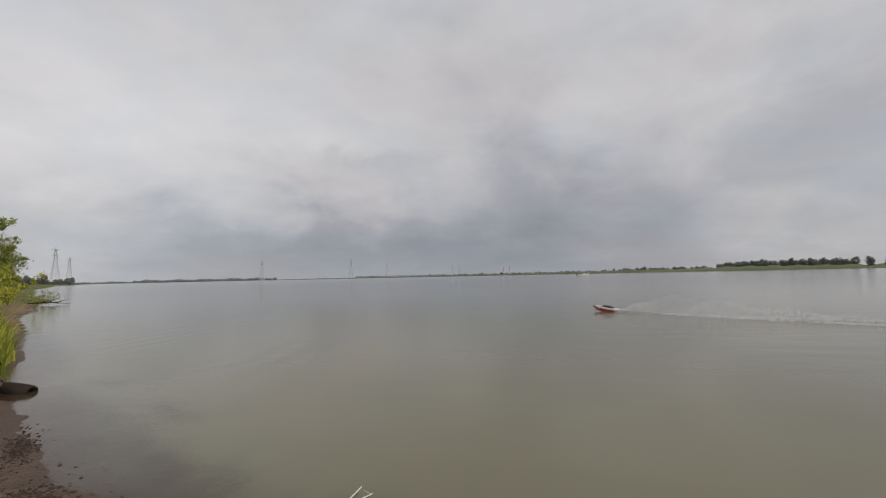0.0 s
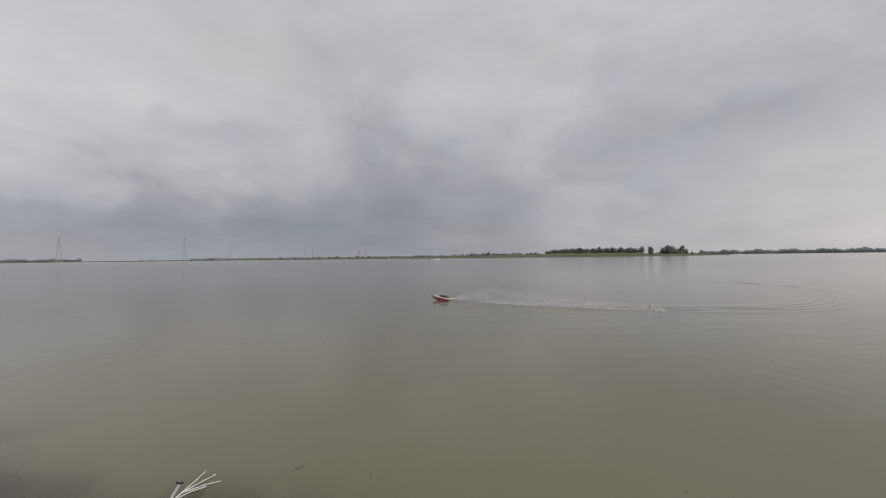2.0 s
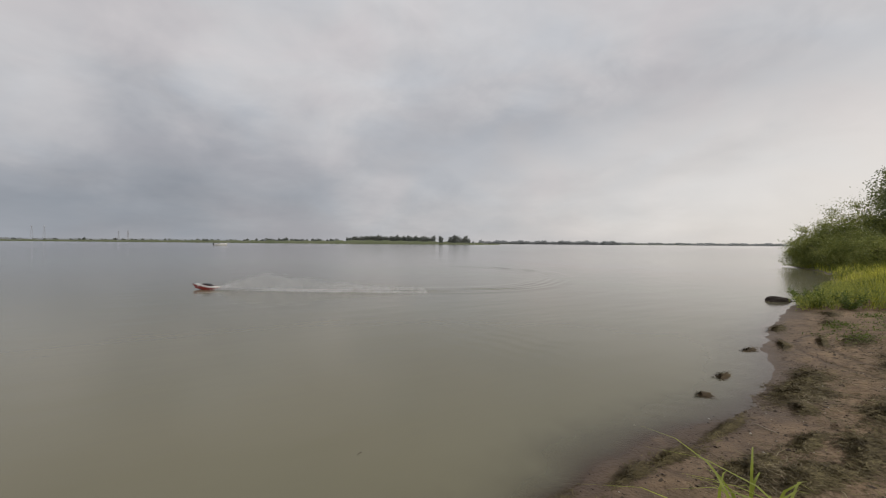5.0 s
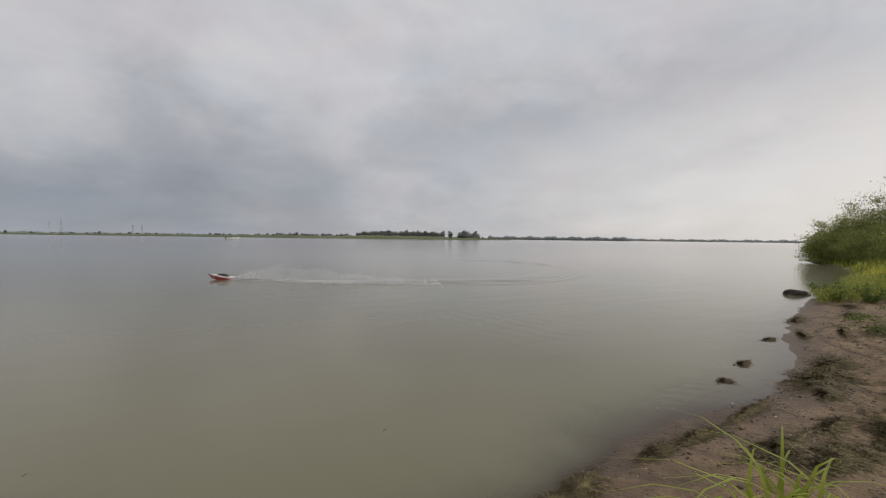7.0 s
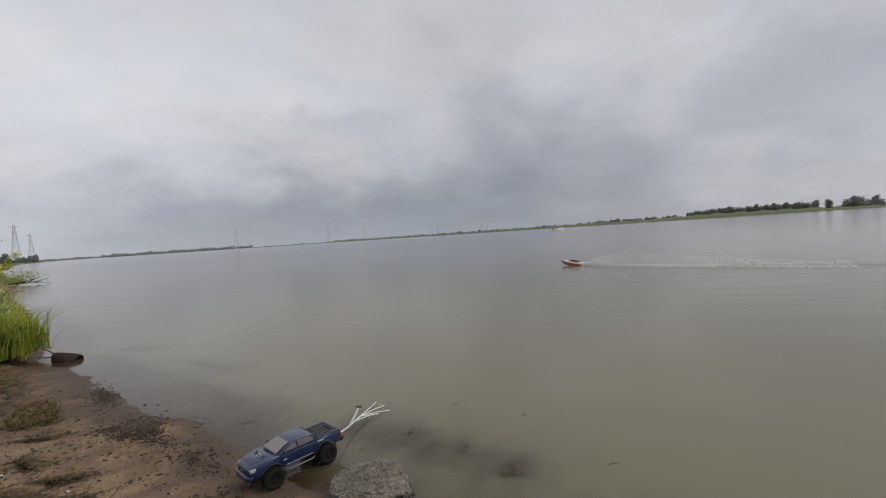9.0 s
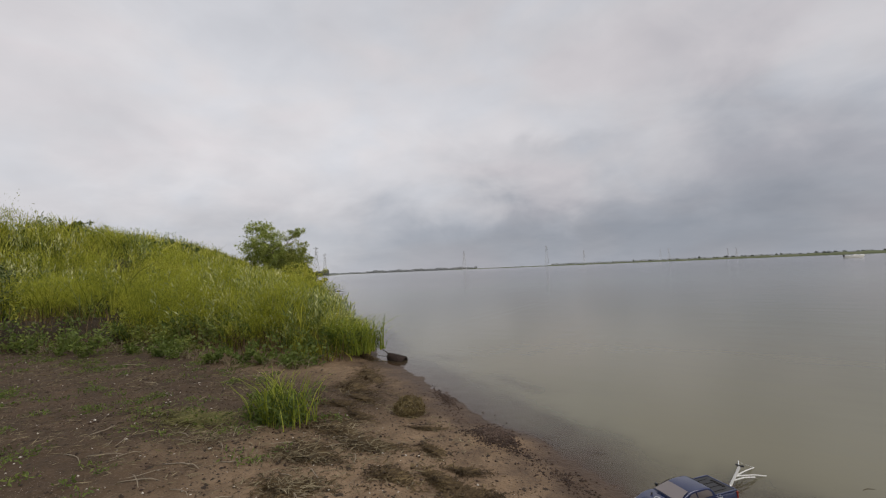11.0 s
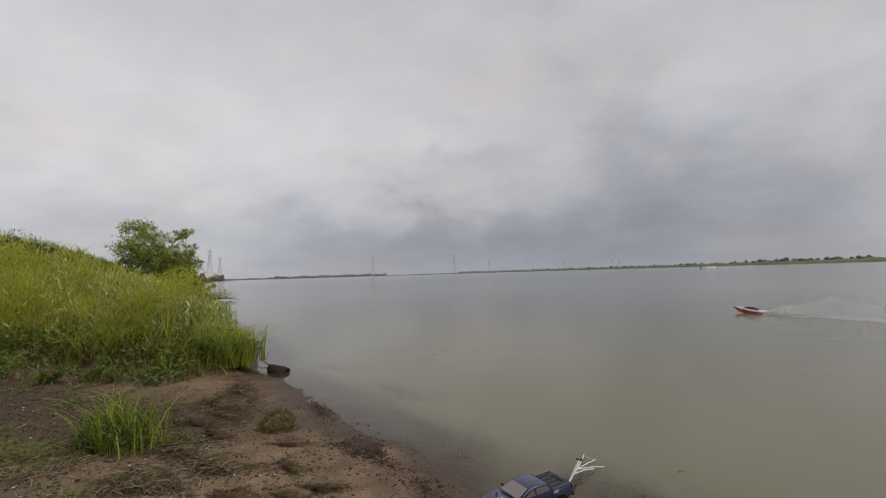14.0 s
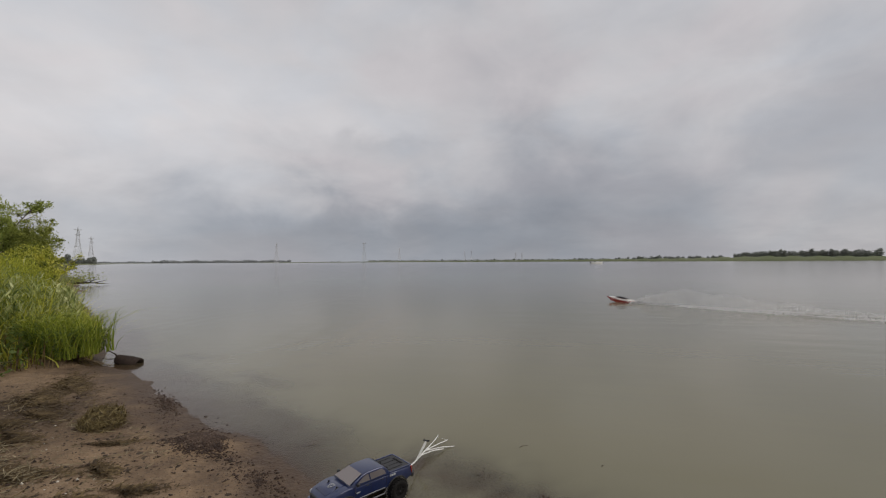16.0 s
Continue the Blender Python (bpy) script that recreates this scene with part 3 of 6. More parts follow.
def ground(x, y):
    x, y = np.asarray(x, float), np.asarray(y, float)
    near = np.hypot(x, y) < 60
    d = signed(LAND, x, y) + np.where(near, 0.05 * wave(x, y, 0.8, 1) + 0.018 * wave(x, y, 0.3, 2), 0)
    land = 0.17 * (1 - np.exp(-np.maximum(d, 0) / 2.4))
    fall = 0.050 + 0.025 * np.clip((x - 1.6) / 1.4, 0, 1) + 0.08 * np.exp(-((x - 2.1) / 0.9) ** 2)
    ledge = np.clip((-1.5 - x) / 0.5, 0, 1)
    fall = fall * (1 - ledge) + 0.025 * ledge
    bed = np.where(d > -0.52, fall * d, -0.52 * fall + 0.15 * (d + 0.52))
    h = np.where(d > 0, land, np.maximum(bed, -1.6))
    # a weedy bar behind the trailer, silted patches off the point, a heap of gravel
    if near.any():
        for ax, ay, bx, by, wide, top in SHOALS:
            t = np.clip(((x - ax) * (bx - ax) + (y - ay) * (by - ay)) / ((bx - ax) ** 2 + (by - ay) ** 2), 0, 1)
            off = np.hypot(x - ax - t * (bx - ax), y - ay - t * (by - ay)) + 0.05 * wave(x, y, 0.35, 6)
            h = np.maximum(h, top - 0.16 * np.maximum(off - wide, 0))
    h = h + 0.065 * np.exp(-(((x + 2.74) / 0.23) ** 2 + ((y - 2.86) / 0.15) ** 2))
    s = signed(MEADOW, x, y)
    t = np.clip(s / (11.5 - 2.5 * np.clip((7 - y) / 8, 0, 1)), 0, 1)
    h = h + np.where(s > 0, (3.42 - 0.25 * np.clip((4 - y) / 5, 0, 1) + 0.65 * np.clip((y - 6) / 8, 0, 1)) * t * t * (3 - 2 * t) + 0.14 * np.clip(s / 0.5, 0, 1), 0)
    h = h - 0.22 * np.exp(-((y - 6.6) / 3.4) ** 2) * np.clip((s - 3) / 5, 0, 1) * (x > -60)
    h = h + 0.34 * np.clip(s / 0.14, 0, 1) * np.clip(1.25 - s / 2.5, 0, 1) * np.clip((-12.0 - x) / 0.8, 0, 1) * (s > 0) * (x > -40)
    h = h + np.where((s > 0.05) & (s < 1.2) & (x < -11.5) & (x > -20), 0.05 * wave(x, y, 0.5, 8), 0)
    m = np.clip(signed(RIGHT_GRASS, x, y) / 3.0, 0, 1)
    h = h + 0.30 * m
    rough = np.where(near & (d > -1.5), np.clip(np.abs(d) / 0.6, 0.15, 1), 0) * np.where(near, 0.007 * wave(x, y, 0.45, 3) + 0.005 * wave(x, y, 0.17, 4), 0)
    return h + rough


def steps(lo, hi, fine, far):
    mid = np.arange(lo, hi + fine / 2, fine)
    out = [hi]
    s = fine
    while out[-1] < far:
        s *= 1.17
        out.append(out[-1] + s)
    neg = [lo]
    s = fine
    while neg[-1] > -far:
        s *= 1.17
        neg.append(neg[-1] - s)
    return np.concatenate([neg[:0:-1], mid, out[1:]])


def sheet(name, xs, ys, zf, mat):
    gx, gy = np.meshgrid(xs, ys)
    z = zf(gx, gy)
    v = np.stack([gx, gy, z], -1).reshape(-1, 3)
    i = np.arange(len(xs) * len(ys)).reshape(len(ys), len(xs))
    f = np.stack([i[:-1, :-1], i[:-1, 1:], i[1:, 1:], i[1:, :-1]], -1).reshape(-1, 4)
    return mesh_of(name, v, f, mat, True), gx, gy


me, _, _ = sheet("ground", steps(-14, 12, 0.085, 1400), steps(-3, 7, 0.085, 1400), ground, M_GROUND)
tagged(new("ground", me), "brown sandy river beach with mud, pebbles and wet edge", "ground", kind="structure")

me, gx, gy = sheet("water", steps(-9, 10, 0.1, 4300), steps(1, 7, 0.1, 4300), lambda x, y: np.zeros_like(x), M_WATER)
att = me.attributes.new("depth", "FLOAT", "POINT")
att.data.foreach_set("value", np.clip(-ground(gx, gy), 0, 3).ravel().astype(np.float32))
tagged(new("water", me), "calm murky olive-brown river with faint ripples", "water", kind="structure")


# ---- plants ----
def blades(px, py, pz, height, width, lean, rg, segs=3, droop=0.5):
    """Tapered bent blades rooted at the points: verts and quads."""
    n = len(px)
    a = rg.uniform(0, 6.283, n)
    face = a + rg.uniform(-0.7, 0.7, n) + 1.57
    reach = height * lean * rg.uniform(0.2, 1.3, n)
    v = np.empty((n, segs + 1, 2, 3))
    for i in range(segs + 1):
        t = i / segs
        out = reach * t ** 1.8
        up = height * (t - droop * lean * t ** 3 * 0.6)
        w = width * (1 - 0.93 * t ** 1.5) * 0.5
        for s, sg in ((0, -1), (1, 1)):
            v[:, i, s, 0] = px + np.cos(a) * out + np.cos(face) * w * sg
            v[:, i, s, 1] = py + np.sin(a) * out + np.sin(face) * w * sg
            v[:, i, s, 2] = pz + up
    base = (np.arange(n) * (segs + 1) * 2)[:, None]
    f = np.concatenate([base + np.array([[2 * i, 2 * i + 1, 2 * i + 3, 2 * i + 2]]) for i in range(segs)], 0)
    return v.reshape(-1, 3), f


def leaves(c, length, width, rg, up=0.3, along=None):
    """Small folded leaves at the points c (n, 3): verts and quads."""
    n = len(c)
    d = rg.normal(size=(n, 3))
    d[:, 2] += up * 2
    if along is not None:
        d = d * 0.45 + along
    d /= np.linalg.norm(d, axis=1)[:, None]
    s = np.cross(d, rg.normal(size=(n, 3)))
    s /= np.linalg.norm(s, axis=1)[:, None] + 1e-9
    nrm = np.cross(d, s)
    ln = (length * rg.uniform(0.6, 1.3, n))[:, None]
    wd = (width * rg.uniform(0.7, 1.3, n))[:, None]
    v = np.stack([c, c + d * ln * 0.45 + s * wd * 0.5 + nrm * wd * 0.15, c + d * ln, c + d * ln * 0.45 - s * wd * 0.5 + nrm * wd * 0.15], 1)
    return v.reshape(-1, 3), np.arange(n * 4).reshape(n, 4)


def joined(*sets):
    vs, fs, k = [], [], 0
    for v, f in sets:
        vs.append(v)
        fs.append(f + k)
        k += len(v)
    return np.concatenate(vs), np.concatenate(fs)


def scatter_view(n, az0, az1, r0, r1, rg, cx=-0.7, cy=-0.3):
    """Points thinning out with distance from the beach."""
    az = np.radians(rg.uniform(az0, az1, n))
    r = r0 * (r1 / r0) ** rg.uniform(0, 1, n)
    return cx + r * np.sin(az), cy + r * np.cos(az), r


def meadow():
    rg = np.random.RandomState(5)
    cx, cy, r = scatter_view(17500, -112, -46, 5.0, 62, rg)
    s = signed(MEADOW, cx, cy)
    patch = wave(cx, cy, 2.6, 11)
    wash = signed(LAND, cx, cy) < 1.1
    keep = (s > np.where((cx > -7.2) | wash, 0.03, 0.40 + 0.28 * wave(cx, cy, 0.8, 17))) & ((s > 0.85 + 0.3 * wave(cx, cy, 0.7, 15)) | (cx > -12.0) | wash) & (rg.uniform(0, 1, len(cx)) < np.clip(0.64 + 0.55 * patch + 0.85 * wave(cx, cy, 0.8, 14), 0.0, 1))
    cx, cy, r, s = cx[keep], cy[keep], r[keep], s[keep]
    size = (0.40 + 0.26 * np.clip(s / 1.0, 0, 1.3)) * (1 + 0.32 * wave(cx, cy, 1.6, 12) + 0.46 * wave(cx, cy, 0.7, 13)) * rg.uniform(0.45, 1.35, len(cx))
    per = 13
    ang = rg.uniform(0, 6.283, (len(cx), per))
    out = np.abs(rg.normal(0, 1, (len(cx), per))) * (0.04 + 0.010 * r[:, None])
    x, y = (cx[:, None] + out * np.cos(ang)).ravel(), (cy[:, None] + out * np.sin(ang)).ravel()
    tall = (size[:, None] * rg.uniform(0.45, 1.1, (len(cx), per)) * np.clip(1.1 - 0.8 * out, 0.5, 1.1)).ravel()
    rr = np.repeat(r, per)
    inside = signed(MEADOW, x, y) > 0
    x, y, tall, rr = x[inside], y[inside], tall[inside], rr[inside]
    z = ground(x, y) - 0.02
    for band, segs in ((rr < 16, 3), (rr >= 16, 2)):
        v, f = blades(x[band], y[band], z[band], tall[band], 0.0125 * np.clip(rr[band] / 7, 0.9, 4.0) * np.where(rg.uniform(0, 1, band.sum()) < 0.13, 1.9, 1.0), 0.7, rg, segs)
        tagged(new("meadow_grass", mesh_of("meadow_grass", v, f, M_GRASS)), "tall yellow-green meadow grass covering the river bank", "grass", kind="stuff")
    # lance-leaved stems standing among the grass
    x, y, r = scatter_view(9000, -108, -48, 5.2, 40, rg)
    s = signed(MEADOW, x, y)
    keep = (s > np.where(x < -12, 0.9, 0.3)) & (wave(x, y, 3.1, 21) + 0.5 * wave(x, y, 1.0, 22) - 0.10 * np.clip(-x - 9, 0, 5) + 0.6 * np.exp(-((x + 9) / 2.5) ** 2) + 0.5 * np.exp(-((x + 17) / 2.5) ** 2 - (y / 3.0) ** 2) + 1.6 * np.exp(-((x + 10.2) / 2.4) ** 2 - ((y - 5.3) / 1.4) ** 2) > 0.05)
    x, y, r, s = x[keep], y[keep], r[keep], s[keep]
    z = ground(x, y)
    h = rg.uniform(0.50, 0.90, len(x)) * np.clip(0.7 + s * 0.3, 0.7, 1.0)
    sets = [blades(x, y, z, h, 0.006 * np.clip(r / 7, 1, 4), 0.15, rg, 2)]
    for i in range(13):
        t = 0.3 + 0.7 * i / 12
        a = rg.uniform(0, 6.28, len(x))
        c = np.stack([x + 0.02 * np.cos(a), y + 0.02 * np.sin(a), z + h * t], 1)
        d = np.stack([np.cos(a), np.sin(a), rg.uniform(0.5, 1.8, len(x))], 1)
        big = np.clip(r / 9, 1, 1.7)
        sets.append(leaves(c, 0.13 * big ** 0.5, 0.024 * big, rg, 0.4, d))
    v, f = joined(*sets)
    tagged(new("meadow_herbs", mesh_of("meadow_herbs", v, f, M_WILLOW)), "pale lance-leaved herbs among the bank grass", "weeds", kind="stuff")
    # silvery lance-leaved stands: in the front of the bank and below its crest
    for az0, az1, r0, r1, n in ((-66, -56, 8.6, 15, 380), (-90, -76, 14, 21, 200)):
        x, y, r = scatter_view(n, az0, az1, r0, r1, rg)
        s = signed(MEADOW, x, y)
        keep = (s > 0.5) & (wave(x, y, 1.6, 23) + rg.normal(0, 0.35, n) > 0.0)
        x, y, r = x[keep], y[keep], r[keep]
        z, h = ground(x, y), rg.uniform(0.62, 1.05, keep.sum())
        sets = [blades(x, y, z, h, 0.008, 0.12, rg, 2)]
        for i in range(10):
            a, t = rg.uniform(0, 6.28, len(x)), 0.55 + 0.05 * i
            c = np.stack([x + 0.03 * np.cos(a), y + 0.03 * np.sin(a), z + h * t], 1)
            d = np.stack([0.55 * np.cos(a), 0.55 * np.sin(a), rg.uniform(0.6, 1.6, len(x))], 1)
            sets.append(leaves(c, 0.13, 0.021 * np.clip(r / 9, 1, 1.6), rg, 0.3, d * 1.5))
        v, f = joined(*sets)
        tagged(new("silvery_herbs", mesh_of("silvery_herbs", v, f, M_PALELANCE)), "silvery pale lance-leaved herbs standing above the grass", "weeds", kind="stuff")
    # feathery yellow-green clumps
    x, y, r = scatter_view(2100, -100, -52, 6.0, 24, rg)
    s = signed(MEADOW, x, y)
    keep = (s > np.where(x < -12, 0.9, 0.2)) & (wave(x, y, 2.2, 25) + 0.7 * np.exp(-((x + 13) / 3.0) ** 2) > 0.25)
    x, y, r, s = x[keep], y[keep], r[keep], s[keep]
    z = ground(x, y)
    h = rg.uniform(0.50, 0.98, len(x)) * np.clip(0.75 + 0.5 * s, 0.75, 1.0)
    sets = []
    for i in range(200):
        o = rg.normal(0, 1, (len(x), 3))
        t = rg.uniform(0.2, 1, len(x)) ** 0.8
        wide = 0.20 * (1.25 - 0.75 * t) * np.clip(r / 10, 0.9, 1.8)
        c = np.stack([x + o[:, 0] * wide, y + o[:, 1] * wide, z + h * t + o[:, 2] * 0.04], 1)
        sets.append(leaves(c, 0.11, 0.006 * np.clip(r / 8, 1, 3), rg, 0.9))
    v, f = joined(*sets)
    tagged(new("feathery_herbs", mesh_of("feathery_herbs", v, f, M_FEATHER)), "feathery yellow-green herbs standing in the bank grass", "weeds", kind="stuff")
    # a belt of feathery herbs and broad-leaved weeds along the front
    x, y = rg.uniform(-15, -7.0, 5200), rg.uniform(0.5, 6.5, 5200)
    s = signed(MEADOW, x, y)
    keep = (s > np.where(x < -12, 0.75, 0.25)) & (s < 2.4) & (signed(LAND, x, y) > 0.9) & (wave(x, y, 1.7, 81) + 0.5 * np.exp(-((x + 11.5) / 2.2) ** 2) + rg.normal(0, 0.25, len(x)) > 0.55)
    x, y, s = x[keep][:330], y[keep][:330], s[keep][:330]
    z, h = ground(x, y), rg.uniform(0.35, 1.15, len(x)) * (1 + 0.25 * wave(x, y, 0.9, 85))
    sets = [blades(x, y, z, h, 0.010, 0.25, rg, 2)]
    for i in range(170):
        o = rg.normal(0, 1, (len(x), 3))
        t = rg.uniform(0.22, 1, len(x)) ** 0.75
        wide = 0.17 * (1.2 - 0.7 * t)
        c = np.stack([x + o[:, 0] * wide, y + o[:, 1] * wide, z + h * t + o[:, 2] * 0.03], 1)
        sets.append(leaves(c, 0.10, 0.0075, rg, 1.0))
    v, f = joined(*sets)
    tagged(new("feathery_herbs", mesh_of("feathery_herbs", v, f, M_FEATHER)), "soft yellow-green herbs along the front of the bank", "weeds", kind="stuff")
    x, y = rg.uniform(-16, -6.6, 3600), rg.uniform(-0.5, 5.0, 3600)
    s = signed(MEADOW, x, y)
    keep = (s > -0.32) & (s < np.where(x < -12, 0.2, 0.6)) & (signed(LAND, x, y) > 0.5) & (wave(x, y, 0.9, 83) + rg.normal(0, 0.2, len(x)) > 0.72)
    x, y = x[keep][:120], y[keep][:120]
    z, h = ground(x, y), rg.uniform(0.12, 0.60, len(x))
    sets = [blades(x, y, z, h, 0.012, 0.3, rg, 2)]
    for i in range(70):
        a, t = rg.uniform(0, 6.283, len(x)), rg.uniform(0.1, 1, len(x))
        out = h * rg.uniform(0.1, 0.75, len(x)) * (1.15 - 0.6 * t)
        c = np.stack([x + np.cos(a) * out, y + np.sin(a) * out, z + h * t], 1)
        d = np.stack([np.cos(a), np.sin(a), rg.uniform(-0.3, 0.5, len(x))], 1)
        sets.append(leaves(c, 0.085, 0.042, rg, 0.1, d * 1.4))
    v, f = joined(*sets)
    tagged(new("foot_weeds", mesh_of("foot_weeds", v, f, M_FOOTWEED)), "broad-leaved dark green weeds crowding the foot of the bank", "weeds", kind="stuff")
    # dry stems lying at the foot
    x, y = rg.uniform(-16, -6.3, 9000), rg.uniform(-1, 5, 9000)
    s = signed(MEADOW, x, y)
    keep = (s > -0.6) & (s < 0.15) & (wave(x, y, 0.9, 28) > -0.1)
    x, y = x[keep], y[keep]
    v, f = blades(x, y, ground(x, y), rg.uniform(0.10, 0.42, len(x)), 0.012, 2.2, rg, 3, 0.72)
    tagged(new("dry_stems", mesh_of("dry_stems", v, f, M_STRAW)), "dry brown stems along the foot of the bank", "weeds", kind="stuff")
    # broken pale stems sticking out at the foot
    x, y = rg.uniform(-15, -6.6, 2600), rg.uniform(-0.5, 5, 2600)
    s = signed(MEADOW, x, y)
    keep = (s > -0.15) & (s < 0.55) & (wave(x, y, 0.7, 33) > 0.0)
    x, y = x[keep], y[keep]
    v, f = blades(x, y, ground(x, y) - 0.01, rg.uniform(0.15, 0.55, len(x)), 0.013, 1.5, rg, 3, 0.6)
    tagged(new("broken_stems", mesh_of("broken_stems", v, f, M_STRAW)), "broken pale stems sticking out at the foot of the bank", "weeds", kind="stuff")
    # brown thatch standing under the front of the grass
    x, y = rg.uniform(-17, -6.2, 24000), rg.uniform(-2, 5, 24000)
    s = signed(MEADOW, x, y)
    keep = (s > np.where(x < -12, np.where(rg.uniform(0, 1, len(x)) < 0.3, -0.1, 0.55), 0.0)) & (s < 0.8) & (wave(x, y, 0.7, 29) > -0.35)
    x, y = x[keep], y[keep]
    v, f = blades(x, y, ground(x, y) - 0.01, rg.uniform(0.12, 0.62, len(x)), 0.011, 0.8, rg, 3)
    tagged(new("thatch", mesh_of("thatch", v, f, M_THATCH)), "rusty brown dead stems under the bank grass", "weeds", kind="stuff")
    # dark leafy weeds at the foot of the bank
    edge = MEADOW[:8]
    pts = []
    for (ax, ay), (bx, by) in zip(edge, edge[1:]):
        k = int(16 * math.hypot(bx - ax, by - ay)) + 1
        t = rg.uniform(0, 1, k)
        pts.append(np.stack([ax + (bx - ax) * t, ay + (by - ay) * t], 1))
    p = np.concatenate(pts)
    p = p[p[:, 0] > -17]
    p = p + rg.normal(0, 0.30, p.shape)
    clump = wave(p[:, 0], p[:, 1], 0.9, 31) > 0.25
    p = p[clump & (signed(LAND, p[:, 0], p[:, 1]) > 0.35)]
    size = rg.uniform(0.10, 0.42, len(p))
    sets = []
    for i in range(46):
        o = rg.normal(0, 0.45, (len(p), 3)) * size[:, None]
        c = np.stack([p[:, 0] + o[:, 0], p[:, 1] + o[:, 1], ground(p[:, 0], p[:, 1]) + np.abs(o[:, 2]) * 1.3 + 0.01], 1)
        sets.append(leaves(c, 0.085, 0.036, rg, 0.25))
    v, f = joined(*sets)
    tagged(new("bank_weeds", mesh_of("bank_weeds", v, f, M_WEED)), "dark green leafy weeds along the foot of the bank", "weeds", kind="stuff")
    # seed stalks on the skyline
    x, y, r = scatter_view(1500, -104, -79.5, 13, 26, rg)
    s = signed(MEADOW, x, y)
    keep = (s > 4.5) & (wave(x, y, 2.0, 41) > 0.25)
    x, y = x[keep], y[keep]
    z = ground(x, y)
    h = rg.uniform(0.8, 1.9, len(x))
    sets = [blades(x, y, z, h, 0.014, 0.30, rg, 3)]
    for i in range(8):
        t = 0.62 + 0.05 * i
        c = np.stack([x + rg.normal(0, 0.05, len(x)), y + rg.normal(0, 0.05, len(x)), z + h * t], 1)
        sets.append(leaves(c, 0.12, 0.022, rg, 0.6))
    v, f = joined(*sets)
    tagged(new("seed_stalks", mesh_of("seed_stalks", v, f, M_BUSH)), "thin seed stalks rising from the bank's crest", "weeds", kind="stuff")


def tuft(name, at, n, spread, height, width, lean, seed, label, leafy_base=0, mat=None):
    rg = np.random.RandomState(seed)
    x, y = np.clip(rg.normal(0, 1, n), -1.7, 1.75) * spread, np.clip(rg.normal(0, 1, n), -1.6, 1.5) * spread * 0.6
    h = height * rg.uniform(0.45, 1.1, n)
    root = thing(name, pose(at[0], at[1], float(ground(at[0], at[1]))), label, "grass")
    v, f = blades(x, y, np.full(n, -0.03), h, width, lean, rg, 4, 0.8)
    if n <= 60:
        v = v.reshape(n, 10, 3)
        for i in range(n):
            part("blade", mesh_of("blade", v[i], f[f[:, 0] // 10 == i] - 10 * i, mat or M_REED), None, root)
    else:
        part("tussock", mesh_of("tussock", v, f, mat or M_REED), None, root)
    if leafy_base:
        o = np.clip(rg.normal(0, 1, (leafy_base, 3)), -1.5, 1.4) * np.array([spread * 1.05, spread * 0.65, height * 0.23])
        o[:, 2] = np.abs(o[:, 2])
        v, f = leaves(o, 0.055, 0.022, rg, 0.3)
        part("leafy_base", mesh_of("leafy_base", v, f, M_WEED), None, root, "dark green leaves at the tuft's base")
    return root


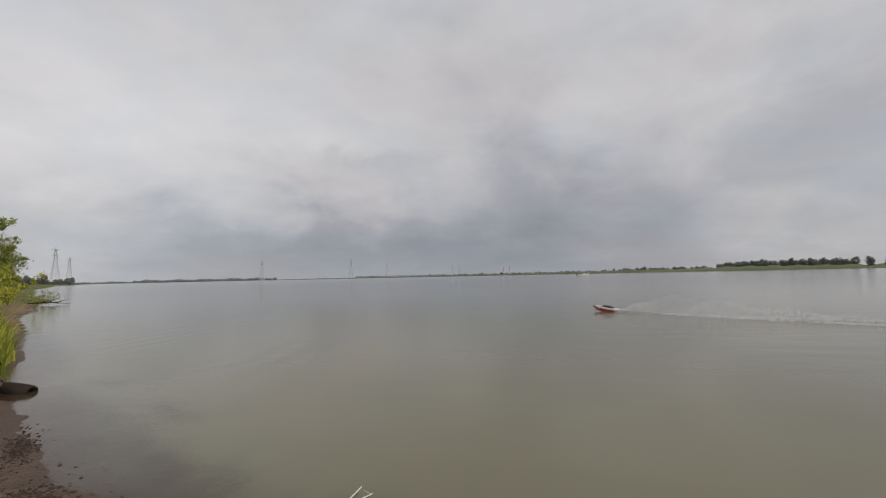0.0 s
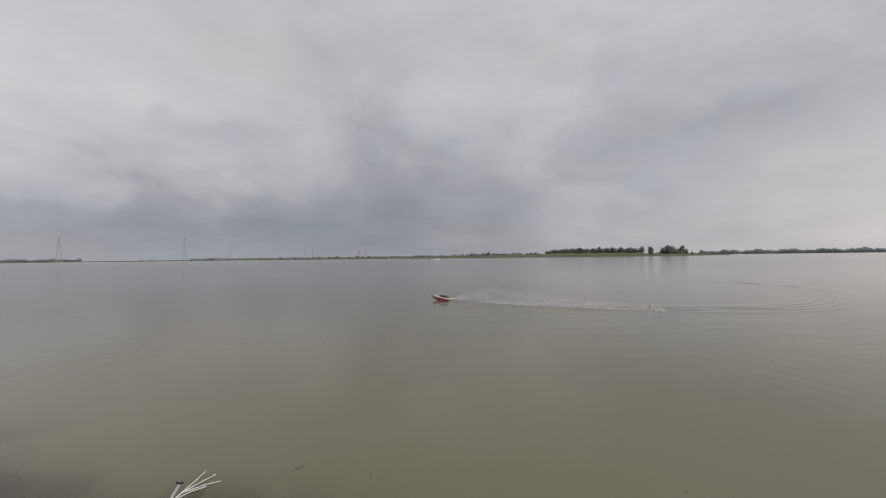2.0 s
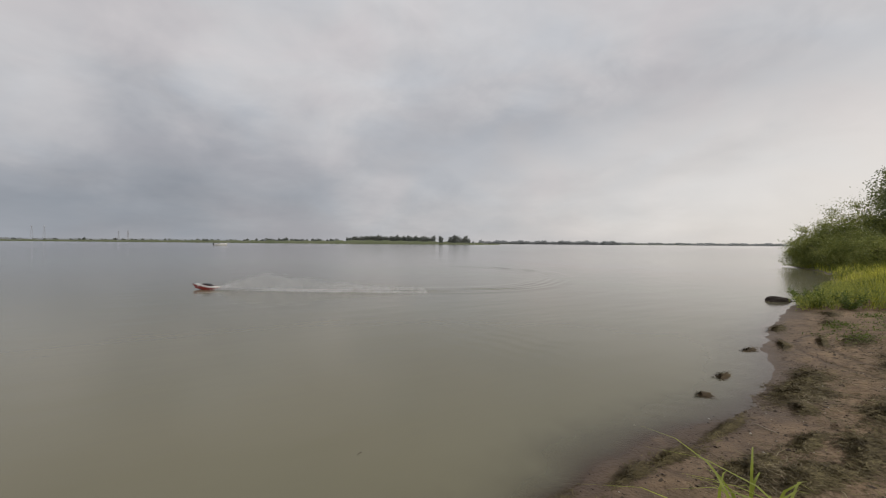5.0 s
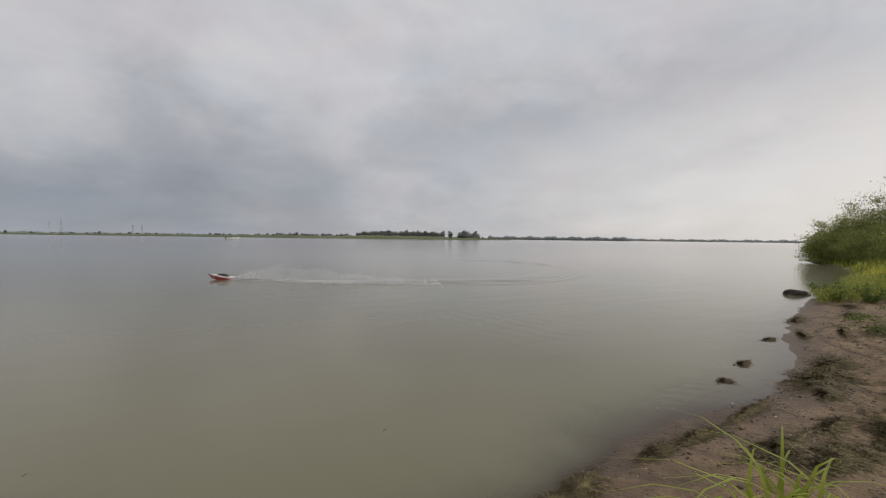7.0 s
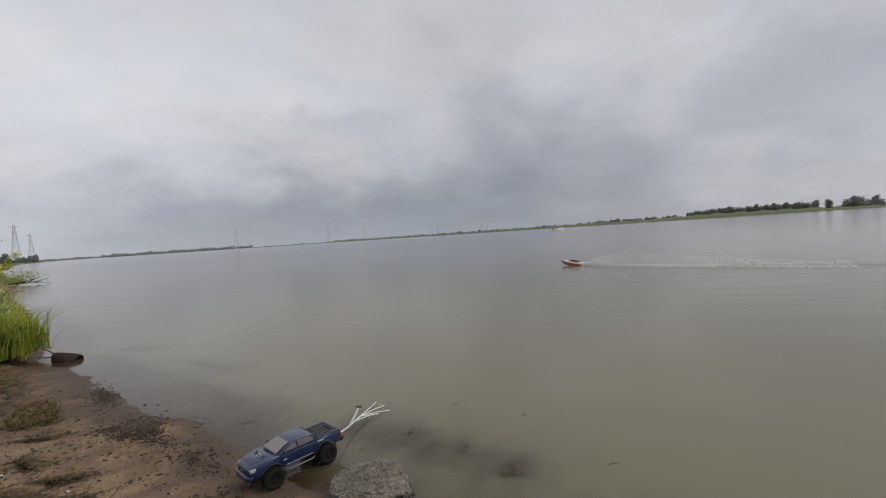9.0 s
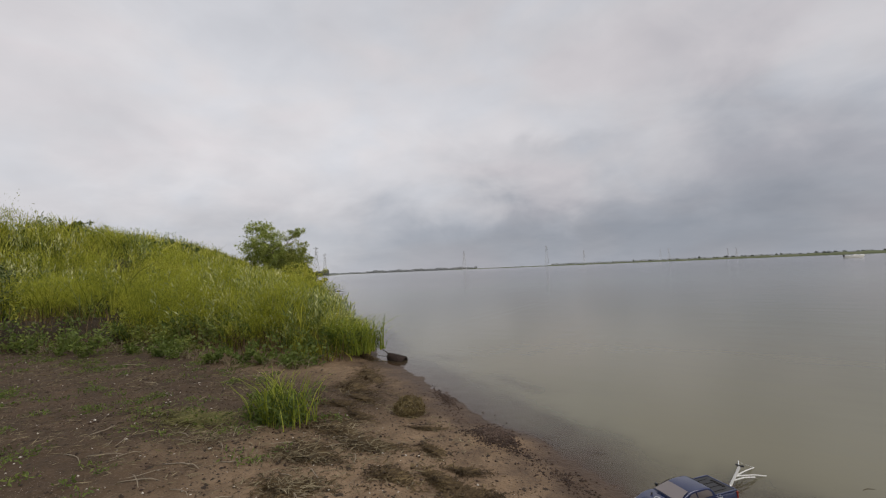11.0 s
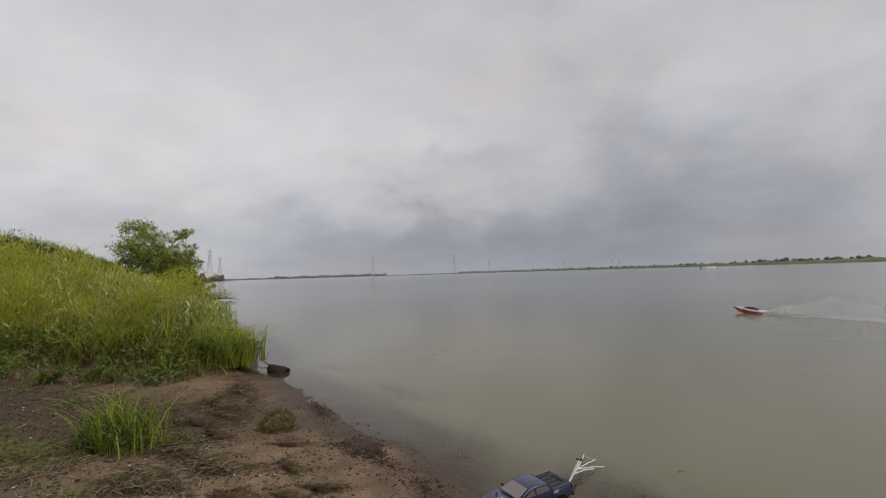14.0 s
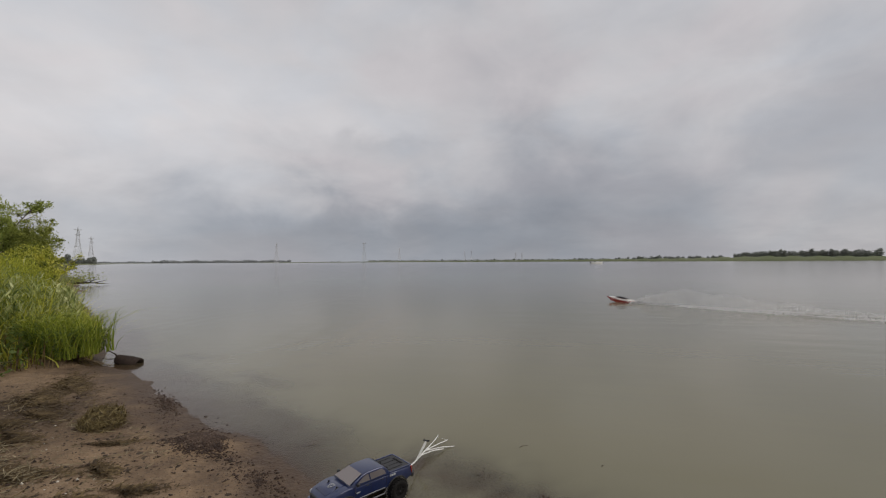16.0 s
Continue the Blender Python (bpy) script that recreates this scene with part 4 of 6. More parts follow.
def tree_meshes(height, spread, seed, clumps, per, leaf, mat, low=0.25, stems=1, fill=3):
    """Trunk with limbs, and a crown of leaves gathered at the twig ends."""
    rg = np.random.RandomState(seed)
    bm = bmesh.new()
    ends, limbs = [], []
    for s in range(stems):
        ox, oy = (rg.normal(0, spread * 0.10, 2) if stems > 1 else (0, 0))
        hh = height * rg.uniform(0.75, 0.95) * (0.8 if stems >= 5 else 1.0)
        tip = (ox * 3 + rg.normal(0, spread * 0.12), oy * 3 + rg.normal(0, spread * 0.12), hh)
        r0 = 0.020 * height / stems ** 0.5
        base = Vector((ox, oy, -0.1))
        mid = base.lerp(Vector(tip), 0.5) + Vector((rg.normal(0, 0.05) * height, rg.normal(0, 0.05) * height, 0))
        bm_rod([base, mid, tip], [r0, r0 * 0.65, r0 * 0.15], 6, bm)
        ends.append(Vector(tip))
        for i in range(max(4, clumps // (4 * stems))):
            t = rg.uniform(low, 0.9)
            p = base.lerp(mid, t * 2) if t < 0.5 else mid.lerp(Vector(tip), t * 2 - 1)
            a = rg.uniform(0, 6.283)
            ln = spread * (0.30 if stems >= 5 else 0.44) * rg.uniform(0.55, 1.1) * (1.15 - 0.6 * abs(t - 0.45))
            q = p + Vector((math.cos(a) * ln, math.sin(a) * ln, ln * rg.uniform(0.1, 0.75)))
            w = p.lerp(q, 0.5) + Vector((0, 0, -0.06 * ln))
            bm_rod([p, w, q], [r0 * 0.4, r0 * 0.25, r0 * 0.07], 5, bm)
            ends.append(q)
            limbs.append((tuple(p), tuple(q)))
    limbs = np.array(limbs)[np.arange(clumps) * 3 // 2 % len(limbs)]
    c = limbs[:, 0] + (limbs[:, 1] - limbs[:, 0]) * rg.uniform(0.45, 1.06, (clumps, 1)) + rg.normal(0, 0.022 * spread, (clumps, 3))
    d = rg.normal(size=(clumps, 3))
    d = d / np.linalg.norm(d, axis=1)[:, None] * rg.uniform(0.25, 1, (clumps, 1)) ** 0.5
    mid, tall = (0.36, 0.56) if stems >= 5 else (0.47 + 0.2 * low, 0.43)
    body = d * np.array([spread * 0.42, spread * 0.42, height * tall]) * (1 + 0.25 * np.sin(d[:, :1] * 5 + seed)) + np.array([0, 0, height * mid])
    body[:, 2] = np.where(body[:, 2] < 0.03 * height, height * rg.uniform(0.03, 0.3, clumps), body[:, 2])
    c = np.where((np.arange(clumps) % 5 < fill)[:, None], body, c)
    rad = spread * np.where(np.arange(clumps) % 5 < fill, rg.uniform(0.06, 0.13, clumps), rg.uniform(0.03, 0.07, clumps))
    pts = np.repeat(c, per, 0) + rg.normal(0, 0.62, (clumps * per, 3)) * np.repeat(rad, per)[:, None] * np.array([1, 1, 0.75])
    pts[:, 2] = np.maximum(pts[:, 2], 0.02 * height)
    v, f = leaves(pts, leaf, leaf * 0.5, rg, 0.15)
    return bm, mesh_of("crown", v, f, mat)


def tree(name, at, z, size, label, category="tree", group="", turn=0.0, squash=1.0):
    """size: the arguments of tree_meshes."""
    root = thing(name, pose(at[0], at[1], z, 0, 0, turn), label, category, group)
    bm, me = tree_meshes(*size)
    part("trunk", bm, M_BARK, root, "grey-brown trunk and limbs", True)
    part("crown", me, None, root)
    return root


meadow()


def leafy_weed(at, size, seed):
    """A single bushy weed: stems with leaves all round."""
    rg = np.random.RandomState(seed)
    root = thing("leafy_weed", pose(at[0], at[1], float(ground(*at)), 0, 0, seed * 40), "bushy green weed growing at the edge of the grass", "weed", "weeds at the bank foot")
    sets = []
    for i in range(9):
        a, ln = rg.uniform(0, 6.283), size * rg.uniform(0.7, 1.2)
        tip = Vector((math.cos(a) * ln, math.sin(a) * ln, size * rg.uniform(0.5, 1.3)))
        part("stem", bm_rod([(0, 0, -0.01), tip * 0.5 + Vector((0, 0, 0.05 * size)), tip], [0.004, 0.003, 0.001], 5), M_WEED, root)
        t = rg.uniform(0.15, 1, 46)[:, None]
        sets.append(leaves(np.array(tip)[None] * t + rg.normal(0, 0.03, (46, 3)) * size * 2.2, 0.045 + 0.08 * size, 0.018 + 0.028 * size, rg, 0.2))
    v, f = joined(*sets)
    v[:, 2] = np.maximum(v[:, 2], 0.004)
    part("foliage", mesh_of("foliage", v, f, M_WEED), None, root)


for i, (x, y, size) in enumerate([(-9.3, 4.0, 0.50), (-8.4, 4.1, 0.44), (-7.5, 4.25, 0.40), (-10.4, 3.75, 0.46), (-11.6, 3.2, 0.46), (-6.9, 4.35, 0.34), (-11.4, 1.95, 0.50), (-10.7, 2.15, 0.42), (-12.3, 1.75, 0.40), (-9.0, 3.0, 0.30), (-7.6, 3.4, 0.28), (-12.9, 1.1, 0.36), (-9.4, 2.9, 0.2), (-8.0, 3.1, 0.18), (-13.6, 0.8, 0.28), (-7.2, 3.5, 0.2), (-10.3, 2.75, 0.16), (-14.5, -0.1, 0.3), (-6.7, 3.62, 0.16), (13.7, 3.2, 0.34), (13.9, 2.6, 0.3), (14.5, 3.5, 0.4), (14.2, 1.7, 0.3)]):
    leafy_weed((x, y), size, i + 3)
tuft("reed_tuft", (-4.62, 2.10), 210, 0.18, 0.66, 0.011, 0.60, 3, "bright green reed tuft growing in the beach mud", 1200)
tuft("shore_grass_tuft", (3.24, 0.58), 56, 0.17, 0.57, 0.021, 1.35, 8, "long arching yellow-green grass blades on the sand", 0)
tuft("bank_corner_grass", (-6.80, 4.82), 1200, 0.36, 0.86, 0.012, 0.78, 9, "bright green grass tussock hanging over the water's edge", 3600)


def right_bank():
    rg = np.random.RandomState(15)
    x, y, r = scatter_view(44000, 60, 108, 11, 50, rg, 0.7, -0.1)
    s = signed(RIGHT_GRASS, x, y)
    k = s > 0.03
    x, y, r, s = x[k], y[k], r[k], s[k]
    h = (0.30 + 0.32 * np.clip(s / 1.2, 0, 1)) * rg.uniform(0.6, 1.2, len(x)) * (1 + 0.25 * wave(x, y, 1.5, 16))
    v, f = blades(x, y, ground(x, y) - 0.02, h, 0.011 * np.clip(r / 12, 1, 3), 0.6, rg)
    tagged(new("shore_meadow", mesh_of("shore_meadow", v, f, M_GRASS)), "green grass on the low bank beside the beach", "grass", kind="stuff")
    x, y, r = scatter_view(5000, 66, 104, 12, 20, rg, 0.7, -0.1)
    k = signed(RIGHT_GRASS, x, y) > -0.05
    x, y = x[k], y[k]
    sets = []
    for i in range(9):
        c = np.stack([x + rg.normal(0, 0.06, len(x)), y + rg.normal(0, 0.06, len(x)), ground(x, y) + rg.uniform(0.02, 0.3, len(x))], 1)
        sets.append(leaves(c, 0.075, 0.03, rg, 0.4))
    v, f = joined(*sets)
    tagged(new("shore_weeds", mesh_of("shore_weeds", v, f, M_BUSH)), "leafy green weeds among the shore grass", "weeds", kind="stuff")


right_bank()
# shrubs and a willow beyond the right-hand grass
for i, (x, y, hgt, spr, seed) in enumerate([(38.4, 9.85, 2.7, 3.7, 51), (37.7, 8.5, 3.2, 4.3, 52), (39.5, 7.6, 3.9, 5.0, 53), (35.6, 7.0, 2.2, 3.6, 54), (33.5, 5.6, 1.8, 3.4, 57)]):
    tree("willow_shrub", (x, y), float(ground(x, y)) - 0.05, (hgt, spr, seed, 220, 120, 0.095, M_WILLOWSHRUB, 0.05, 5, 5), "dense rounded green willow shrub at the water's edge", "shrub", "shore shrubs")
for x, y, hgt, spr, seed in [(41.2, 5.7, 6.6, 5.0, 55), (42.6, 4.2, 8.2, 6.0, 56), (39.0, 2.8, 6.4, 5.5, 58)]:
    tree("willow_tree", (x, y), float(ground(x, y)) - 0.1, (hgt, spr, seed, 330, 64, 0.15, M_WILLOWTREE, 0.12, 3, 3), "dark green willow tree rising above the shrubs", "tree", "shore willows")
tree("bank_shrub", (-16.3, 1.3), float(ground(-16.3, 1.3)) - 0.15, (1.75, 2.5, 66, 150, 110, 0.10, M_SHRUB, 0.05, 6, 4), "dark leafy shrub with pale leaf tips on the bank", "shrub")
for az, r, hgt, spr, seed in [(-76.3, 23.5, 1.00, 0.9, 91), (-74.3, 24.5, 0.75, 1.3, 92), (-69.0, 27.0, 0.95, 1.5, 93), (-67.0, 29.0, 0.80, 0.9, 94), (-71.6, 26.0, 0.65, 1.0, 95)]:
    x, y = -0.7 + r * math.sin(radians(az)), -0.3 + r * math.cos(radians(az))
    tree("crest_shrub", (x, y), float(ground(x, y)) - 0.05, (hgt, spr, seed, 60, 22, 0.13, M_SHRUB, 0.1, 5, 2), "small dark ragged shrub on the crest of the bank", "shrub", "shrubs on the crest")
# trees and shrubs at the far end of the left bank
for x, y, hgt, spr, seed, nc in [(-44.7, 26.3, 6.1, 4.3, 61, 260), (-43.0, 27.1, 4.3, 3.4, 62, 130)]:
    tree("bank_tree", (x, y), float(ground(x, y)) - 0.1, (hgt, spr, seed, nc, 42, 0.20, M_TREE, 0.1, 2, 3), "broad green tree standing on the grassy bank", "tree", "bank trees")
tree("leaning_tree", (-41.6, 28.1), float(ground(-41.6, 28.1)) - 0.1, (5.0, 3.6, 63, 230, 58, 0.16, M_BUSH, 0.15, 3, 3), "thin sparse tree with drooping branches over the water", "tree", "bank trees")
for x, y, hgt, spr, seed in [(-24.5, 16.3, 1.8, 2.4, 71), (-27.0, 18.2, 1.9, 2.6, 72), (-21.8, 14.5, 1.5, 2.0, 73), (-30.3, 20.4, 2.0, 2.8, 74), (-34.3, 23.4, 2.1, 3.0, 75), (-18.8, 12.4, 1.2, 1.8, 76), (-38.5, 26.3, 2.3, 3.2, 77)]:
    tree("sallow_bush", (x, y), float(ground(x, y)) - 0.05, (hgt, spr, seed, 80, 60, 0.12, M_GRASS, 0.05, 6), "yellow-green bush on the water's edge", "shrub", "bank bushes")


# ---- the far shore ----
def polar(az, r):
    return r * np.sin(np.radians(az)), r * np.cos(np.radians(az))


def far_bank(name, keys, label):
    """keys: azimuth, distance of the waterline, height, depth behind."""
    ks = np.array(keys, float)
    az = np.arange(ks[0, 0], ks[-1, 0] + 0.01, 0.25)
    r, h, back = (np.interp(az, ks[:, 0], ks[:, i]) for i in (1, 2, 3))
    jit = 1 + 0.12 * np.sin(az * 3.1) + 0.08 * np.sin(az * 8.3 + 1)
    rows = []
    for off, hh in ((-2, -0.6), (0, 0.25), (5, 0.55), (25, 0.85), (60, 1.0), (None, 1.0)):
        rr = r + (back if off is None else off)
        x, y = polar(az, rr)
        rows.append(np.stack([x, y, np.where(hh < 0, hh, h * hh * jit)], 1))
    v = np.concatenate(rows)
    n = len(az)
    i = np.arange(n - 1)
    f = np.concatenate([np.stack([k * n + i, k * n + i + 1, (k + 1) * n + i + 1, (k + 1) * n + i], 1) for k in range(len(rows) - 1)])
    return tagged(new(name, mesh_of(name, v, f, M_BANK, True)), label, "river bank", kind="structure")


MAIN = [(-36, 1900, 1.0, 200), (-32, 1500, 2.0, 300), (-17, 1150, 2.5, 300), (-8, 900, 2.7, 300), (0, 750, 2.9, 300), (8, 640, 3.2, 300), (14, 565, 3.5, 300), (19, 540, 3.6, 300),
        (24, 530, 5.0, 300), (30, 530, 4.4, 300), (36, 535, 3.4, 300), (39, 545, 2.6, 200), (42, 575, 0.6, 60)]
far_bank("far_bank", MAIN, "low green meadow bank across the river")
far_bank("far_bank", [(41, 1750, 2.0, 300), (58, 2000, 2.0, 300), (66, 2700, 2.0, 300), (80, 3000, 2.0, 300)], "distant low shore downstream")
far_bank("far_bank", [(-52, 2300, 1.5, 300), (-30, 2500, 1.5, 300), (-20, 2700, 1.5, 200)], "distant low shore upstream")


def bank_at(az):
    ks = np.array(MAIN)
    return np.interp(az, ks[:, 0], ks[:, 1]), np.interp(az, ks[:, 0], ks[:, 2])


def far_tree_kind(seed, height, spread, per):
    bm, me = tree_meshes(height, spread, seed, 90, per, 0.8, M_HAZEDLEAF, 0.0, 5, 5)
    return bm, me


def far_trees():
    kinds = []
    for i, (hgt, spr) in enumerate([(9.5, 6.5), (8.0, 7.5), (10.5, 5.5)]):
        root = thing("bank_poplar" if i == 2 else "far_tree", pose(0, 0, -200), "", "tree", "trees on the far shore")
        bm, me = far_tree_kind(80 + i, hgt, spr, 17)
        part("trunk", bm, M_BARK, root)
        part("crown", me, None, root)
        kinds.append(root)
    rg = np.random.RandomState(91)
    spots = []
    for az in np.arange(22.0, 33.2, 0.27):
        spots.append((az + rg.uniform(-0.1, 0.1), 45 + rg.uniform(0, 60), rg.uniform(0.50, 0.66) + 0.24 * np.clip((az - 21.5) / 4, 0, 1) * rg.uniform(0.6, 1.2), "dark green tree in the grove across the river"))
    spots += [(34.12, 14, 0.95, "single narrow dark tree on the far waterline")]
    spots += [(az, 20 + rg.uniform(-8, 20), sc, "tall dark tree in the clump on the far waterline") for az, sc in ((35.4, 0.95), (35.9, 1.1), (36.3, 1.05), (36.9, 0.85), (37.4, 1.0), (37.8, 0.7))]
    spots += [(38.4, 20, 0.4, "low bush on the far spit"), (39.2, 20, 0.3, "low bush on the far spit")]
    for az in (11.7, 12.2, 12.6, 13.0, 13.3, 13.6, 13.9, 14.2, 14.5, 15.1, 15.5, 15.8, 16.1, 16.4, 16.9, 17.6, 18.0, 18.3, 18.6, 19.4, 19.9, 20.2, 20.6):
        spots.append((az, 40 + rg.uniform(0, 50), rg.uniform(0.26, 0.52) * (1.25 if 13.4 < az < 14.6 else 1), "round bushy tree on the far meadow bank"))
    for az in np.arange(-9, 11.5, 0.62):
        spots.append((az + rg.uniform(-0.3, 0.3), 60 + rg.uniform(0, 150), rg.uniform(0.26, 0.52), "small distant tree on the far meadow"))
    for az in (-19.6, -19.9, -25.8, -26.6, -12.3, -10.5, -14.6, -5.4):
        spots.append((az, 60 + rg.uniform(0, 40), rg.uniform(0.35, 0.65), "small distant tree on the far meadow"))
    for i, (az, back, sc, label) in enumerate(spots):
        r, h = bank_at(az)
        x, y = polar(az, r + back)
        kind = 2 if label.startswith("single") else i % 2 if sc < 0.7 else i % 3
        z = h * 0.9 if back > 30 else h * 0.65
        m = pose(float(x), float(y), float(z) - 0.3, 0, 0, rg.uniform(0, 360))
        wide = 1.35 if kind == 2 else 1.15 if back < 30 or sc > 0.5 else 1.9
        kinds[kind].scale = (sc * wide, sc * wide, sc)
        ob = copy_thing(kinds[kind], m)
        ob["label"] = label
    for root in kinds:
        for o in (*root.children, root):
            bpy.data.objects.remove(o)


far_trees()


def far_woods(name, az0, az1, r, height, depth, n, size, seed, label, mat, z0=1.0):
    """A distant belt of trees as many small leaf clumps with an uneven top."""
    rg = np.random.RandomState(seed)
    az = rg.uniform(az0, az1, n)
    top = height * (0.72 + 0.20 * np.sin(az * 2.3 + seed) + 0.16 * np.sin(az * 6.1) + 0.12 * np.sin(az * 15.0 + 2))
    x, y = polar(az, r + rg.uniform(0, depth, n))
    z = z0 + top * rg.uniform(0, 1, n) ** 0.8
    v, f = leaves(np.stack([x, y, z], 1), size, size * 0.8, rg, 0.1)
    return tagged(new(name, mesh_of(name, v, f, mat)), label, "woods", kind="stuff")


# the belts' haze comes from their paled leaf colours, not from air
far_woods("point_woods", -57.5, -53.0, 800, 15.0, 70, 6000, 2.4, 3, "dark wooded point on the near shore far upstream", M_HAZEDLEAF, 0.4)
far_woods("point_woods", -53.2, -51.0, 800, 8.5, 70, 2600, 2.4, 13, "dark wooded point on the near shore far upstream", M_HAZEDLEAF, 0.4)
far_woods("upstream_woods", -46.2, -31.6, 2360, 12.0, 90, 9000, 5.0, 4, "hazy line of woods on the upstream horizon", M_HAZEDWOOD)
far_woods("upstream_woods", -51.2, -46.0, 2500, 7.0, 60, 2600, 4.0, 5, "hazy thin line of woods on the upstream horizon", M_HAZEDWOOD)
far_woods("downstream_woods", 39.2, 56.8, 1800, 12.5, 90, 16000, 4.6, 6, "belt of woods downstream, coloured grey-green for haze", M_HAZEDWOOD)
far_woods("downstream_woods", 56.5, 76.0, 2560, 11.0, 80, 9000, 5.0, 7, "hazy thin belt of woods on the downstream horizon", M_HAZEDWOOD)
far_woods("meadow_scrub", -22, 12, 1320, 4.5, 160, 6000, 3.0, 8, "low scrub on the far meadow", M_HAZEDWOOD, 1.6)


def pylon(az, r, height, turn, label):
    x, y = polar(az, r)
    root = thing("transmission_pylon", pose(float(x), float(y), 0, 0, 0, turn), label, "pylon", "pylons crossing the river")
    s = height / 60.0

    def half(z):
        return float(np.interp(z, [0, 38, 60], [6.6, 2.4, 1.0])) * s

    w = 0.30 * (r / 1400) ** 0.5
    lev = [0, 12, 22, 30, 38, 45, 52, 60]
    for sx in (-1, 1):
        for sy in (-1, 1):
            part("leg", bm_rod([(sx * half(z), sy * half(z), z * s) for z in lev], w, 4), M_STEEL, root)
    bm = bmesh.new()
    for a, b in zip(lev, lev[1:]):
        for sx, sy, tx, ty in ((-1, -1, 1, -1), (1, -1, 1, 1), (1, 1, -1, 1), (-1, 1, -1, -1)):
            bm_rod([(sx * half(a), sy * half(a), a * s), (tx * half(b), ty * half(b), b * s)], w * 0.6, 3, bm)
            bm_rod([(tx * half(a), ty * half(a), a * s), (sx * half(b), sy * half(b), b * s)], w * 0.6, 3, bm)
            bm_rod([(sx * half(b), sy * half(b), b * s), (tx * half(b), ty * half(b), b * s)], w * 0.6, 3, bm)
    part("bracing", bm, M_STEEL, root)
    for z, arm in ((58.5, 5.6), (50.0, 4.4)):
        bm = bmesh.new()
        for sy in (-1, 1):
            bm_rod([(-arm * s, 0, z * s), (0, sy * 1.4 * s, (z + 1.5) * s), (arm * s, 0, z * s)], w * 0.8, 3, bm)
            bm_rod([(-arm * s, 0, z * s), (0, sy * 1.4 * s, (z - 1.5) * s), (arm * s, 0, z * s)], w * 0.8, 3, bm)
        part("crossarm", bm, M_STEEL, root)
    for sx in (-1, 1):
        part("earth_peak", bm_rod([(sx * 1.4 * s, 0, 59.5 * s), (sx * 0.5 * s, 0, 63.5 * s)], w * 0.9, 3), M_STEEL, root)
    part("footing", bm_box(10 * s, 10 * s, 1.8, (0, 0, 0.5), 0.3), M_STEEL, root, "low concrete footing")


for az, r, turn, label in [(-52.45, 950, 40, "tall lattice pylon behind the wooded point"), (-51.4, 1270, 60, "tall lattice pylon behind the wooded point"),
                           (-33.28, 1420, -50, "steel lattice pylon standing in the river"), (-22.55, 1340, 25, "steel lattice pylon with wide crossarms in the river"),
                           (-17.95, 1900, 105, "slender distant steel lattice pylon"), (-9.3, 2400, 100, "faint distant lattice pylon"),
                           (-8.4, 2400, 10, "faint distant lattice pylon"), (-2.6, 3200, 10, "faint far lattice pylon"), (-1.8, 3200, 15, "faint far lattice pylon")]:
    pylon(az, r, 60, turn, label)


# ---- craft on the water ----
def motorboat():
    root = thing("motorboat", pose(24.0, 187, 0, 0, 0, 8), "white open motorboat lying still far out", "boat")
    part("hull", bm_loft([(-2.3, 0.85, -0.15, 0.70), (-0.5, 0.95, -0.2, 0.72), (1.2, 0.8, -0.12, 0.80), (2.1, 0.35, 0.1, 0.90), (2.5, 0.06, 0.45, 0.94)], 0.35), M_WHITE, root, "", True)
    part("windscreen", bm_box(0.05, 1.2, 0.26, (0.65, 0, 0.92), 0.02), M_SILVER, root, "grey windscreen")
    part("console", bm_box(0.5, 0.9, 0.30, (0.3, 0, 0.85), 0.06), M_WHITE, root, "white console")
    part("seat", bm_box(0.5, 1.1, 0.16, (-0.7, 0, 0.76), 0.05), M_TRIM, root, "dark seat")
    part("outboard_motor", bm_loft([(-2.65, 0.14, 0.25, 0.92), (-2.48, 0.18, 0.2, 1.0), (-2.30, 0.12, 0.3, 0.88)], 0.4), M_TRIM, root, "black outboard motor")


def model_boat():
    root = thing("model_speedboat", pose(2.35, 15.15, 0.03, 0, -5, 133), "red and white radio-controlled speedboat planing on the river", "model boat")
    part("hull", bm_loft([(-0.44, 0.13, -0.02, 0.07), (-0.2, 0.14, -0.03, 0.08), (0.1, 0.13, -0.02, 0.085), (0.34, 0.075, 0.02, 0.09), (0.50, 0.012, 0.065, 0.09)], 0.35), M_RED, root, "red hull", True)
    part("deck", bm_loft([(-0.43, 0.134, 0.045, 0.088), (-0.1, 0.144, 0.05, 0.1), (0.15, 0.122, 0.055, 0.105), (0.38, 0.060, 0.066, 0.1)], 0.4), M_WHITE, root, "white deck with stripes", True)
    part("canopy", bm_loft([(-0.26, 0.05, 0.09, 0.115), (-0.12, 0.07, 0.09, 0.155), (0.04, 0.06, 0.09, 0.15), (0.18, 0.02, 0.09, 0.105)], 0.6), M_TRIM, root, "dark canopy", True)
    for sy in (-1, 1):
        part("deck_stripe", bm_box(0.5, 0.022, 0.006, (-0.08, sy * 0.09, 0.102), 0.002), M_RED, root, "red stripe")
        part("sponson", bm_loft([(-0.42, 0.022, -0.03, 0.05), (0.05, 0.026, -0.03, 0.055), (0.26, 0.010, 0.0, 0.05)], 0.4), M_RED, root, "red sponson", True).location = (0, sy * 0.15, 0)
    part("rudder", bm_box(0.05, 0.012, 0.13, (-0.48, 0.05, 0.0), 0.003), M_TRIM, root)
    part("propeller_strut", bm_box(0.06, 0.016, 0.05, (-0.46, -0.04, -0.01), 0.003), M_TRIM, root)


motorboat()
model_boat()

